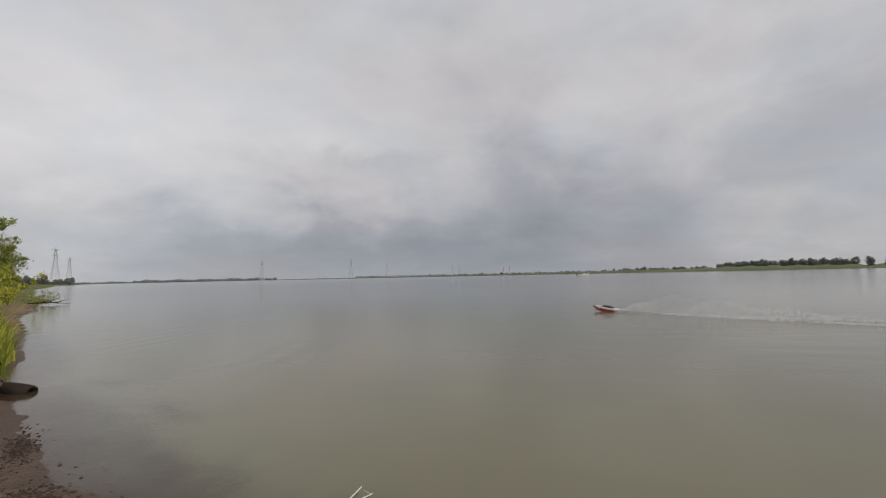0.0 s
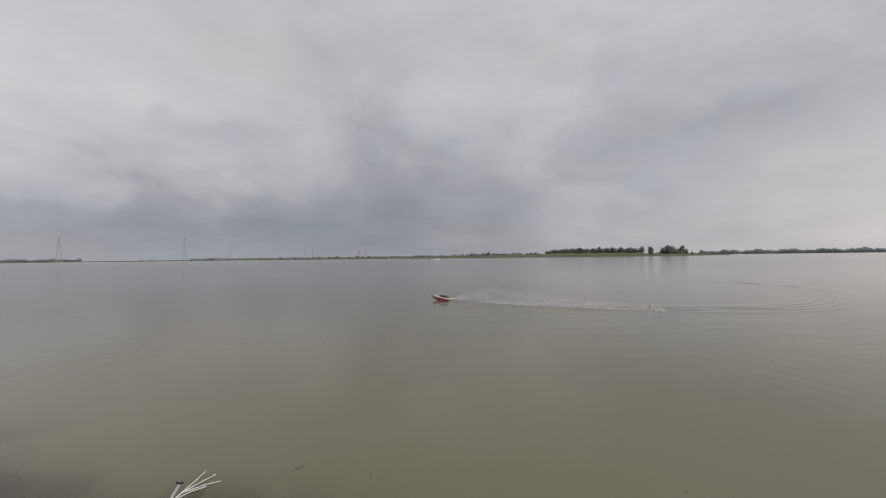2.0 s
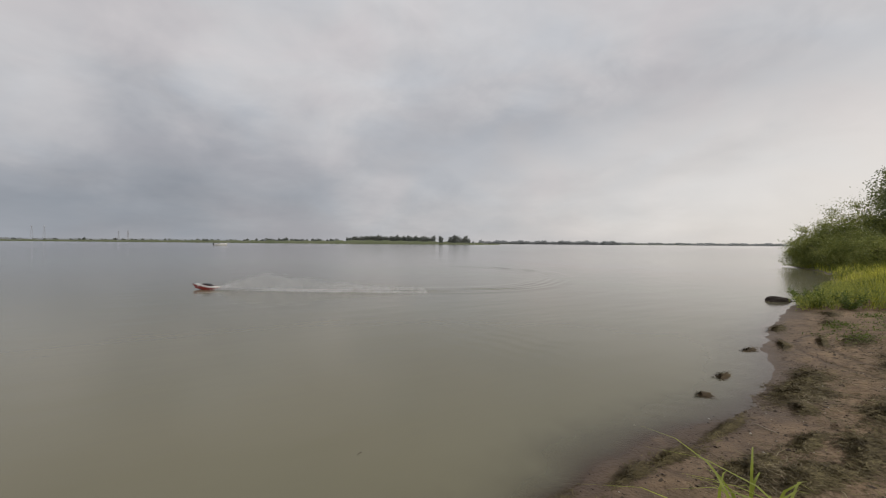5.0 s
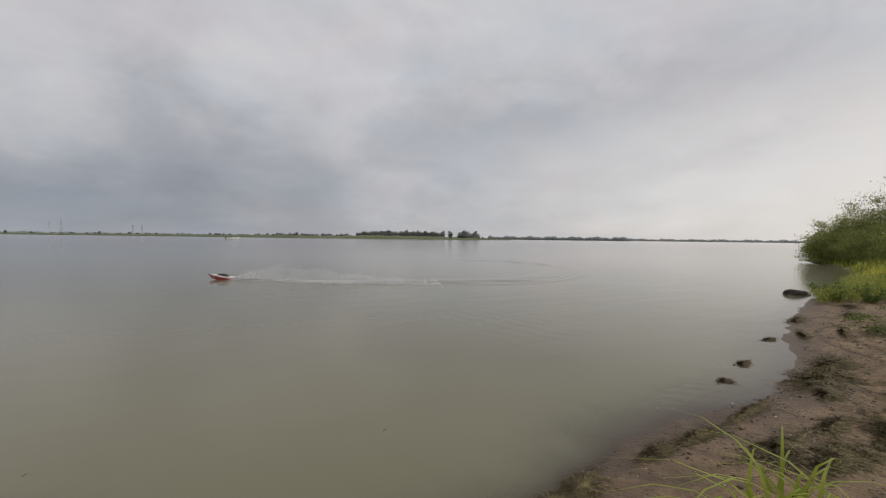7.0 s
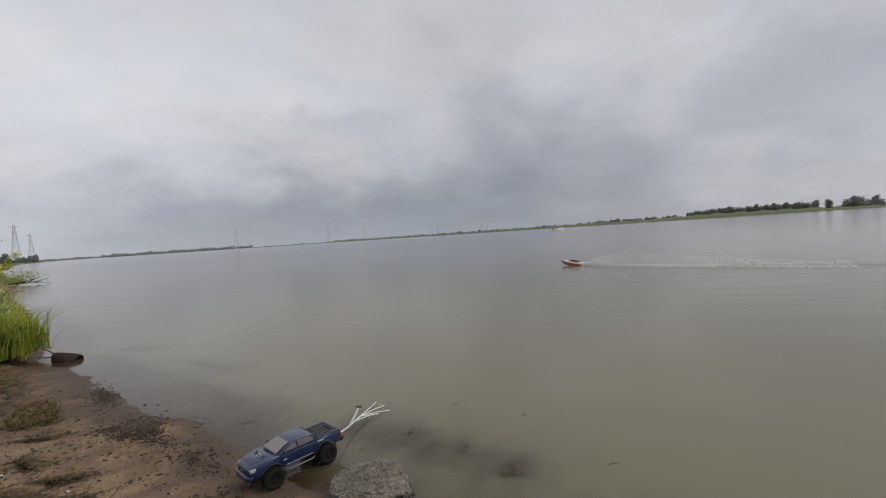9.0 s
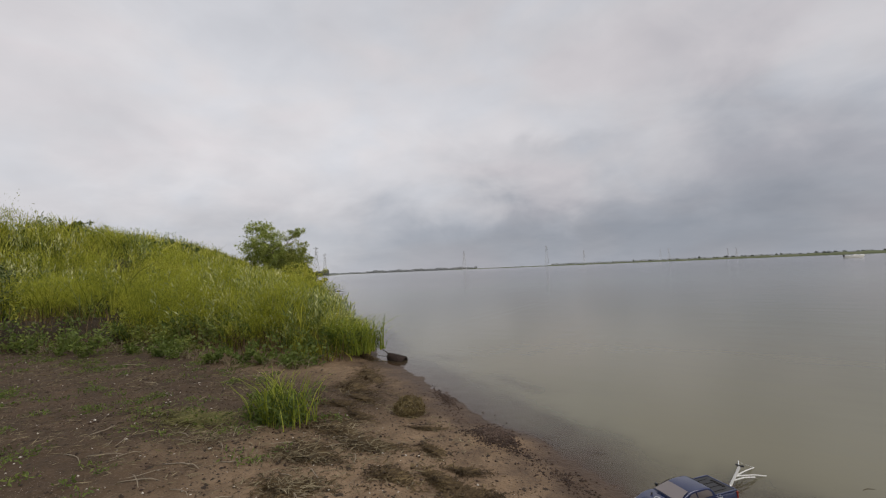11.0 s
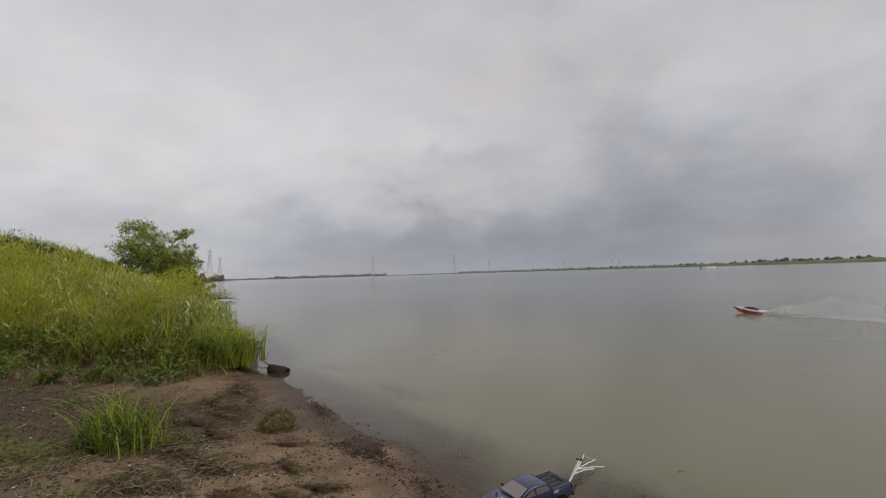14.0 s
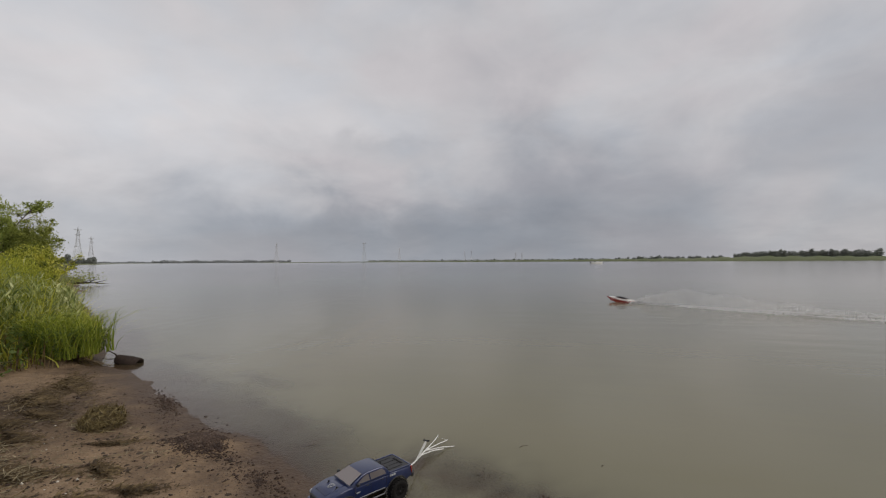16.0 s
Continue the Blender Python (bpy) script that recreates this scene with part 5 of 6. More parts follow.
# the line the speedboat has drawn: a wide turn, then the run past the beach
WAKE = [(2.65, 14.85), (3.6, 14.1), (5.2, 12.9), (7.0, 11.7), (8.6, 10.9), (10.2, 10.4), (12.2, 10.6), (14.4, 11.7), (16.6, 13.6), (18.3, 16.2), (18.9, 19.2), (18.0, 22.0), (15.6, 23.8)]


def wake_line(n):
    """Even points along the smoothed wake: place, left-hand normal and distance behind the boat."""
    p = np.array(WAKE)
    for _ in range(3):
        p = np.concatenate([p[:1], np.stack([0.75 * p[:-1] + 0.25 * p[1:], 0.25 * p[:-1] + 0.75 * p[1:]], 1).reshape(-1, 2), p[-1:]])
    d = np.concatenate([[0], np.cumsum(np.hypot(*np.diff(p, axis=0).T))])
    q = np.linspace(0, d[-1], n)
    x, y = np.interp(q, d, p[:, 0]), np.interp(q, d, p[:, 1])
    tx, ty = np.gradient(x), np.gradient(y)
    ln = np.hypot(tx, ty)
    return x, y, -ty / ln, tx / ln, q


def spray():
    """Rooster tail thrown up behind the speedboat, as loose droplets."""
    rg = np.random.RandomState(33)
    lx, ly, nx, ny, lq = wake_line(900)
    n = 15000
    t = rg.uniform(0, 1, n) ** 1.2
    q = 0.02 + 6.5 * t
    i = np.searchsorted(lq, q).clip(0, 899)
    top = 0.44 * np.clip(q / 1.1, 0, 1) ** 0.8 * np.clip((6.6 - q) / 4.6, 0, 1) ** 1.3 * (1 + 0.10 * np.sin(q * 5.0) + 0.06 * np.sin(q * 13.0))
    z = 0.01 + top * rg.uniform(0, 1, n) ** 1.15 * rg.uniform(0.85, 1.1, n)
    off = rg.normal(0, 0.16 + 0.24 * t, n)
    d = rg.uniform(0.004, 0.009, n)
    c = np.stack([lx[i] + nx[i] * off, ly[i] + ny[i] * off, z], 1)
    tet = np.array([(1, 0, -0.6), (-0.5, 0.87, -0.6), (-0.5, -0.87, -0.6), (0, 0, 1)])
    v = (c[:, None, :] + tet[None] * d[:, None, None]).reshape(-1, 3)
    b = (np.arange(n) * 4)[:, None, None]
    f = (b + np.array([[0, 2, 1], [0, 1, 3], [1, 2, 3], [2, 0, 3]])[None]).reshape(-1, 3)
    tagged(new("spray", mesh_of("spray", v, f, M_FOAM)), "white plume of spray behind the speedboat", "spray", kind="stuff")
    # foam lying along the track, thinning out round the turn
    n = 2400
    t = rg.uniform(0, 1, n) ** 1.6
    q = 6.5 * t
    i = np.searchsorted(lq, q).clip(0, 899)
    off = np.where(rg.uniform(0, 1, n) < 0.5, -1, 1) * (0.03 + 0.40 * t) + rg.normal(0, 0.03 + 0.10 * t, n)
    c = np.stack([lx[i] + nx[i] * off, ly[i] + ny[i] * off, np.full(n, 0.002)], 1)
    a = rg.uniform(0, 6.28, n)
    sz = rg.uniform(0.010, 0.034, n) * (1 - 0.55 * t)
    k = np.arange(6) * 1.0472
    ring = np.stack([np.cos(k[None] + a[:, None]) * sz[:, None] * 2.2, np.sin(k[None] + a[:, None]) * sz[:, None], np.zeros((n, 6))], -1)
    v = np.concatenate([c[:, None] + ring * 1.0, c[:, None] + ring * 0.6 + np.array([0, 0, 0.02])], 1).reshape(-1, 3)
    b = (np.arange(n) * 12)[:, None, None]
    q = np.array([[i, (i + 1) % 6, 6 + (i + 1) % 6, 6 + i] for i in range(6)] + [[6, 7, 8, 9], [6, 9, 10, 11]])
    f = (b + q[None]).reshape(-1, 4)
    tagged(new("wake_foam", mesh_of("wake_foam", v, f, M_FOAM)), "thin line of white foam on the speedboat's wake", "foam", kind="stuff")
    # low swells along the turn
    m = 700
    x, y, nx, ny, q = wake_line(m)
    offs = np.linspace(-1.25, 1.25, 41)
    grow = np.clip((q - 1.5) / 4.0, 0, 1)[:, None] * np.clip((q[-1] - q) / 6.0, 0, 1)[:, None]
    z = grow * (0.009 * (0.7 + 0.4 * np.sin(q[:, None] * 2.3 + offs[None] * 4.0)) * np.cos(offs[None] * 6.2832 / 0.36 + 0.5 * np.sin(q[:, None] * 0.9)) * np.exp(-(offs[None] / 0.62) ** 2) + 0.012 * np.exp(-(offs[None] / 0.98) ** 6)) - 0.002
    z = z - 0.05 * (np.abs(offs)[None] > 1.2) - 0.03 * (grow < 0.02)
    v = np.stack([x[:, None] + nx[:, None] * offs, y[:, None] + ny[:, None] * offs, z], -1).reshape(-1, 3)
    g = np.arange(m * 41).reshape(m, 41)
    f = np.stack([g[:-1, :-1], g[1:, :-1], g[1:, 1:], g[:-1, 1:]], -1).reshape(-1, 4)
    me = mesh_of("wake_swell", v, f, M_WATER, True)
    me.attributes.new("depth", "FLOAT", "POINT").data.foreach_set("value", np.full(m * 41, 1.5, np.float32))
    tagged(new("wake_swell", me), "low curved swells on the murky water behind the speedboat", "water", kind="structure")


spray()


# ---- the model truck and its trailer ----
def truck():
    root = thing("model_pickup_truck", pose(-1.285, 2.42, 0.006, 0, 0, -125.8), "dusty blue radio-controlled pickup truck parked in the shallows", "model truck")
    axles, arch_r, hub = (-0.165, 0.165), 0.066, 0.060

    def low(x):
        z = 0.078 + 0.012 * max(0.0, (abs(x) - 0.22) / 0.05)
        for a in axles:
            if abs(x - a) < arch_r:
                z = max(z, hub + math.sqrt(arch_r ** 2 - (x - a) ** 2))
        return min(z, 0.128)

    def side(x):
        return float(np.interp(x, [-0.280, -0.270, -0.235, -0.165, -0.105, 0.0, 0.10, 0.165, 0.225, 0.255, 0.272, 0.284], [0.088, 0.097, 0.103, 0.107, 0.102, 0.101, 0.102, 0.107, 0.103, 0.096, 0.084, 0.064]))

    def belt(x):
        return float(np.interp(x, [-0.280, -0.262, -0.110, 0.0, 0.115, 0.150, 0.215, 0.252, 0.272, 0.284], [0.146, 0.152, 0.154, 0.155, 0.157, 0.1575, 0.152, 0.146, 0.139, 0.128]))

    xs = sorted({round(-0.280 + 0.564 * i / 70, 4) for i in range(71)})
    body = part("body", bm_loft([(x, side(x), low(x), belt(x), side(x) - 0.008) for x in xs], 0.42, 5), M_PAINT, root, "dusty dark blue body shell", True)
    # raised middle of the bonnet
    part("bonnet_bulge", bm_loft([(0.128, 0.050, 0.150, 0.1600, 0.046), (0.165, 0.056, 0.150, 0.1600, 0.050), (0.215, 0.060, 0.146, 0.1555, 0.054), (0.255, 0.062, 0.138, 0.1485, 0.055)], 0.5), M_PAINT, body, "", True)
    cab = part("cab", bm_loft([(-0.122, 0.094, 0.146, 0.1555, 0.092), (-0.108, 0.095, 0.146, 0.180, 0.086), (-0.094, 0.095, 0.146, 0.194, 0.080), (-0.070, 0.095, 0.146, 0.1985, 0.078), (-0.02, 0.095, 0.146, 0.2005, 0.078),
                                (0.020, 0.095, 0.146, 0.1985, 0.077), (0.040, 0.095, 0.146, 0.194, 0.077), (0.080, 0.095, 0.146, 0.180, 0.082), (0.130, 0.095, 0.146, 0.1600, 0.089)], 0.34, 5), M_PAINT, root, "blue crew cab roof", True)
    # glazing set just proud of the shell
    bm = bmesh.new()
    bm.faces.new([bm.verts.new(p) for p in ((0.046, -0.066, 0.1945), (0.046, 0.066, 0.1945), (0.128, 0.080, 0.1635), (0.128, -0.080, 0.1635))])
    bmesh.ops.translate(bm, vec=(0.002, 0, 0.002), verts=bm.verts)
    bmesh.ops.solidify(bm, geom=bm.faces[:], thickness=0.0015)
    part("windscreen", bm, M_GLASS, cab, "pale grey tinted windscreen")
    bm = bmesh.new()
    bm.faces.new([bm.verts.new(p) for p in ((-0.103, 0.066, 0.1915), (-0.103, -0.066, 0.1915), (-0.121, -0.076, 0.164), (-0.121, 0.076, 0.164))])
    bmesh.ops.solidify(bm, geom=bm.faces[:], thickness=0.0015)
    part("rear_window", bm, M_GLASS, cab, "grey tinted rear window")
    for sy in (-1, 1):
        for pts in (((0.094, 0.164), (0.042, 0.190), (0.016, 0.193), (0.012, 0.162)), ((0.004, 0.162), (0.006, 0.193), (-0.072, 0.193), (-0.090, 0.178), (-0.092, 0.163))):
            bm = bmesh.new()
            bm.faces.new([bm.verts.new((x, sy * (0.0965 - 0.36 * (z - 0.160)), z)) for x, z in pts])
            bmesh.ops.solidify(bm, geom=bm.faces[:], thickness=0.0015)
            part("side_window", bm, M_GLASS, cab, "grey tinted side window")
        part("door_mirror", bm_loft([(0.084, 0.006, 0.160, 0.172), (0.094, 0.009, 0.159, 0.174), (0.100, 0.005, 0.161, 0.172)], 0.6), M_TRIM, cab, "black door mirror", True).location = (0, sy * 0.108, 0)
        for x in (0.008, 0.104, -0.094):
            part("door_seam", bm_box(0.0015, 0.0012, 0.056, (x, sy * 0.1012, 0.122)), M_TRIM, body)
    # load bed
    bed = part("load_bed", bm_box(0.136, 0.170, 0.004, (-0.196, 0, 0.1545), 0.0015), M_TRIM, root, "black load bed cover")
    for sy in (-1, 1):
        part("bed_rail", bm_box(0.150, 0.010, 0.007, (-0.194, sy * 0.0905, 0.1565), 0.003), M_PAINT, bed)
    part("tailgate_rail", bm_box(0.010, 0.180, 0.007, (-0.270, 0, 0.1545), 0.003), M_PAINT, bed)
    for y in (-0.036, -0.018, 0.0, 0.018, 0.036):
        part("bed_slot", bm_box(0.016, 0.012, 0.002, (-0.240, y, 0.1575), 0.0008), M_TYRE, bed)
    for y in (-0.06, -0.02, 0.02, 0.06):
        part("bed_rib", bm_box(0.10, 0.003, 0.002, (-0.180, y, 0.1570), 0.0008), M_TYRE, bed)
    for x, y, z in ((-0.135, 0.045, 0.156), (-0.150, -0.045, 0.156), (0.185, 0.046, 0.154), (0.185, -0.046, 0.154)):
        post = part("body_post", bm_rod([(x, y, 0.13), (x, y, z + 0.014)], 0.0035, 8), M_TRIM, root, "black body post")
        part("clip", bm_rod([(x - 0.012, y - 0.008, z + 0.006), (x, y, z + 0.008), (x + 0.014, y + 0.008, z + 0.006)], 0.0018, 5), M_TRIM, post, "black body clip")
    # face and trim
    part("grille", bm_loft([(0.272, 0.066, 0.104, 0.134, 0.062), (0.286, 0.056, 0.106, 0.131, 0.052)], 0.4), M_TRIM, root, "black grille", True)
    part("grille_badge", bm_box(0.003, 0.014, 0.008, (0.287, 0, 0.120), 0.001), M_SILVER, root, "small silver emblem")
    part("bumper", bm_loft([(0.262, 0.102, 0.078, 0.100), (0.284, 0.092, 0.078, 0.100), (0.296, 0.066, 0.080, 0.098)], 0.45), M_PAINT, root, "blue front bumper", True)
    part("skid_plate", bm_loft([(0.255, 0.070, 0.058, 0.078), (0.290, 0.052, 0.066, 0.080)], 0.4), M_TRIM, root, "black skid plate", True)
    part("bumper", bm_loft([(-0.300, 0.086, 0.084, 0.106), (-0.276, 0.100, 0.084, 0.106)], 0.45), M_TRIM, root, "black rear bumper", True)
    for sy in (-1, 1):
        part("headlight", bm_loft([(0.246, 0.014, 0.118, 0.138), (0.266, 0.015, 0.116, 0.136), (0.276, 0.010, 0.116, 0.132)], 0.5), M_LENS, root, "clear headlight", True).location = (0, sy * 0.077, 0)
        part("tail_light", bm_box(0.010, 0.012, 0.036, (-0.277, sy * 0.087, 0.128), 0.003), M_RED, root, "red tail light")
        part("running_board", bm_rod([(-0.085, sy * 0.104, 0.070), (-0.07, sy * 0.112, 0.066), (0.07, sy * 0.112, 0.066), (0.085, sy * 0.104, 0.070)], 0.0040, 8), M_STEP, root, "dull grey side step", True)
        part("sill_stripe", bm_box(0.165, 0.0015, 0.003, (0.0, sy * 0.1018, 0.092), 0), M_SILVER, root, "thin silver stripe")
        part("fender_mark", bm_box(0.022, 0.002, 0.005, (0.088, sy * 0.1035, 0.124), 0), M_SILVER, root, "silver lettering bar")
        for x in (0.030, -0.066):
            part("door_handle", bm_box(0.016, 0.003, 0.004, (x, sy * 0.1020, 0.143), 0.001), M_TRIM, root)
        for i, w in enumerate((0.010, 0.010, 0.012)):
            part("bed_mark", bm_box(w, 0.002, 0.009, (-0.120 - 0.0135 * i, sy * 0.1030, 0.1445), 0), M_SILVER, root, "silver lettering bar")
        for x in axles:
            bm = bmesh.new()
            arcs = [(x + 0.067 * math.cos(radians(a)), sy * 0.1055, hub + 0.067 * math.sin(radians(a))) for a in range(18, 163, 12)]
            bm_rod(arcs, 0.0038, 6, bm)
            part("fender_flare", bm, M_TRIM, root, "black fender lip", True)
            part("shock_absorber", bm_rod([(x + 0.03, sy * 0.060, 0.050), (x + 0.018, sy * 0.052, 0.112)], 0.007, 8), M_SILVER, root, "silver shock absorber")
    # plain shield badge on the bonnet
    bm = bmesh.new()
    outline = [(0.020, -0.017), (0.024, 0.0), (0.020, 0.017), (0.002, 0.018), (-0.012, 0.010), (-0.020, 0.0), (-0.012, -0.010), (0.002, -0.018)]
    bm.faces.new([bm.verts.new((0.196 - a, b, 0.1592 + 0.085 * a)) for a, b in outline])
    bmesh.ops.solidify(bm, geom=bm.faces[:], thickness=0.0015)
    badge = part("badge", bm, M_SILVER, root, "plain silver shield badge")
    part("badge_cross", bm_box(0.022, 0.005, 0.001, (0.196, 0, 0.1602), 0, None, Matrix.Rotation(radians(4.5), 4, "Y")), M_PAINT, badge)
    part("badge_cross", bm_box(0.005, 0.024, 0.001, (0.192, 0, 0.1606), 0, None, Matrix.Rotation(radians(4.5), 4, "Y")), M_PAINT, badge)
    part("chassis", bm_box(0.44, 0.07, 0.028, (0, 0, 0.068), 0.006), M_TRIM, root, "black chassis")
    for x in axles:
        part("axle", bm_rod([(x, -0.10, 0.056), (x, 0.10, 0.056)], 0.008, 8), M_TRIM, root)
        for sy in (-1, 1):
            wheel = new("wheel")
            wheel.parent = root
            wheel.location = (x, sy * 0.108, 0.056)
            wheel.scale = (0.93, 1.05, 0.93)
            bm = bmesh.new()
            prof = [(0.030, -0.022), (0.042, -0.027), (0.052, -0.026), (0.059, -0.019), (0.061, 0.0), (0.059, 0.019), (0.052, 0.026), (0.042, 0.027), (0.030, 0.022)]
            rings = [[bm.verts.new((r * math.cos(a), y, r * math.sin(a))) for a in (2 * math.pi * j / 32 for j in range(32))] for r, y in prof]
            for r0, r1 in zip(rings, rings[1:]):
                for j in range(32):
                    bm.faces.new((r0[j], r0[(j + 1) % 32], r1[(j + 1) % 32], r1[j]))
            for j in range(22):
                a = 2 * math.pi * j / 22
                for s2 in (-1, 1):
                    bm_box(0.008, 0.021, 0.006, (0.0615 * math.cos(a + s2 * 0.07), s2 * 0.012, 0.0615 * math.sin(a + s2 * 0.07)), 0, bm, Matrix.Rotation(math.pi / 2 - a, 4, "Y") @ Matrix.Rotation(s2 * 0.5, 4, "Z"))
            part("tyre", bm, M_TYRE, wheel, "knobbly black tyre")
            bm = bmesh.new()
            bm_rod([(0, -0.018, 0), (0, 0.018, 0)], 0.031, 24, bm)
            for j in range(6):
                a = 2 * math.pi * j / 6
                bm_box(0.022, 0.006, 0.007, (0.019 * math.cos(a), sy * 0.020, 0.019 * math.sin(a)), 0.001, bm, Matrix.Rotation(-a, 4, "Y"))
            part("rim", bm, M_TYRE, wheel, "black spoked rim")
            part("hub_nut", bm_rod([(0, 0, 0), (0, sy * 0.026, 0)], 0.006, 6), M_TRIM, wheel, "dark hub nut")


def trailer():
    root = thing("boat_trailer", pose(-1.07, 2.98, 0.0), "white model boat trailer half sunk in the shallows", "trailer")
    o = Vector((-1.07, 2.98, 0.0))

    def at(x, y, z):
        return Vector((x, y, z)) - o

    hitch, elbow, fork = at(-1.105, 2.685, 0.085), at(-1.10, 2.88, 0.050), at(-1.085, 3.05, 0.042)
    tips = [at(-1.085, 3.56, -0.022), at(-0.955, 3.47, -0.022), at(-0.855, 3.33, -0.022)]
    part("tongue", bm_rod([hitch, elbow, fork], 0.0050, 8), M_WHITE, root, "white tongue")
    part("coupler", bm_rod([hitch, hitch + (hitch - elbow).normalized() * 0.05], 0.008, 8), M_SILVER, root, "metal coupler")
    for i, t in enumerate(tips):
        mid = fork.lerp(t, 0.45) + Vector((0, 0, 0.006)) + (t - fork).cross(Vector((0, 0, 1))).normalized() * (0.012 * (1 - i))
        part("bunk_rail", bm_rod([fork, mid, t], [0.0042, 0.0038, 0.0034], 8), M_WHITE, root, "white padded rail")
    part("crossbar", bm_rod([fork.lerp(tips[0], 0.70), fork.lerp(tips[1], 0.72) + Vector((0, 0, 0.002))], 0.003, 6), M_WHITE, root)
    part("crossbar", bm_rod([fork.lerp(tips[1], 0.86), fork.lerp(tips[2], 0.86)], 0.003, 6), M_WHITE, root)
    part("side_brace", bm_rod([elbow.lerp(fork, 0.5), fork + Vector((0.05, 0.02, -0.004)), fork.lerp(tips[2], 0.45) + Vector((0.0, -0.008, 0.0))], 0.004, 6), M_WHITE, root)
    b, t = at(-1.100, 2.885, 0.050), at(-1.050, 2.945, 0.150)
    part("winch_post", bm_rod([b, t], 0.0075, 8), M_WHITE, root, "white winch post")
    part("bow_stop", bm_rod([t + Vector((-0.020, 0.004, 0.008)), t + Vector((0, 0, 0.004)), t + Vector((0.022, -0.004, 0.008))], 0.006, 8), M_TRIM, root, "black rubber bow stop")
    for sx in (-1, 1):
        part("trailer_wheel", bm_rod([(0.075 + sx * 0.10, 0.30 - sx * 0.08, -0.03), (0.075 + sx * 0.125, 0.30 - sx * 0.095, -0.03)], 0.03, 14), M_TYRE, root, "small black wheel under water")


truck()
trailer()


# ---- stones, wood and wrack on the beach ----
def stone(name, at, size, seed, label, mat=None, sink=0.25, turn=0.0, sub=4, flat=True):
    bm = bmesh.new()
    bmesh.ops.create_icosphere(bm, subdivisions=sub, radius=1)
    for v in bm.verts:
        p = v.co.copy()
        k = 1 + 0.30 * noise.noise(p * 1.3 + Vector((seed, 0, 0))) + 0.14 * noise.noise(p * 3.1 + Vector((0, seed, 0))) + 0.07 * noise.noise(p * 7.0) + 0.05 * noise.noise(p * 15.0)
        v.co = p * k
        if flat and v.co.z > 0.55:
            v.co.z = 0.55 + (v.co.z - 0.55) * 0.45
        v.co = Vector((v.co.x * size[0], v.co.y * size[1], v.co.z * size[2]))
    ob = part(name, bm, mat or M_ROCK, None, "", True)
    z = max(float(ground(at[0], at[1])), -0.03) + size[2] * (1 - 2 * sink) * 0.5
    ob.matrix_basis = pose(at[0], at[1], z, 0, 0, turn)
    return tagged(ob, label, "rock")


def boulder():
    """A craggy wedge with a sloping, layered top."""
    bm = bmesh.new()
    bmesh.ops.create_icosphere(bm, subdivisions=5, radius=1)
    for v in bm.verts:
        p = v.co.copy()
        k = 1 + 0.22 * noise.noise(p * 1.2 + Vector((3, 0, 0))) + 0.10 * noise.noise(p * 2.7 + Vector((0, 5, 0)))
        ridge = abs(noise.noise(Vector((p.x * 2.2, p.y * 3.4 + p.x * 1.1, p.z * 7.0)))) * 0.12 + abs(noise.noise(p * 9.0)) * 0.04 + noise.noise(p * 21.0) * 0.02
        q = p * (k - ridge)
        top = 0.46 + 0.10 * q.x + 0.22 * q.y
        if q.z > top:
            q.z = top + (q.z - top) * 0.42
        if q.y < -0.62:
            q.y = -0.62 + (q.y + 0.62) * 0.45
        v.co = Vector((q.x * 0.225, q.y * 0.185, q.z * 0.135))
    ob = part("boulder", bm, M_ROCK, None, "", False)
    ob.matrix_basis = pose(-0.745, 2.215, 0.010, 3, -4, 12)
    tagged(ob, "pitted grey-brown boulder beside the truck in shallow water", "rock")


boulder()
stone("shore_rock", (14.9, 4.28), (0.34, 0.22, 0.15), 9.0, "low dark brown rock at the edge of the water", M_MUDROCK, 0.42, -30, 4, False)


def log_stub():
    root = thing("log_stub", pose(-5.74, 4.97, 0.018, 0, 13, 8), "short dark hollow log lying at the water's edge", "log")
    bm = bmesh.new()
    prof = [(-0.17, 0.050), (-0.155, 0.068), (-0.06, 0.076), (0.06, 0.082), (0.150, 0.081), (0.158, 0.066), (0.02, 0.058)]
    rings = []
    for i, (x, r) in enumerate(prof):
        rings.append([bm.verts.new((x, r * (1 + 0.09 * math.sin(3 * a + 1.7 * i) + 0.04 * math.sin(7 * a + i)) * math.cos(a), r * (1 + 0.09 * math.cos(2 * a + i) + 0.04 * math.sin(9 * a + 2 * i)) * math.sin(a))) for a in (2 * math.pi * j / 24 for j in range(24))])
    for r0, r1 in zip(rings, rings[1:]):
        for j in range(24):
            bm.faces.new((r0[j], r0[(j + 1) % 24], r1[(j + 1) % 24], r1[j]))
    bm.faces.new(rings[0][::-1])
    bm.faces.new(rings[-1])
    part("stem", bm, M_WETWOOD, root, "", True)
    part("root_spur", bm_rod([(-0.16, 0, 0.03), (-0.25, 0.03, 0.05), (-0.34, 0.02, 0.07)], [0.011, 0.008, 0.004], 6), M_WETWOOD, root, "thin dark root")
    part("root_spur", bm_rod([(-0.16, 0.02, 0.0), (-0.25, -0.05, -0.01), (-0.33, -0.06, -0.02)], [0.009, 0.006, 0.003], 6), M_WETWOOD, root, "thin dark root")


log_stub()


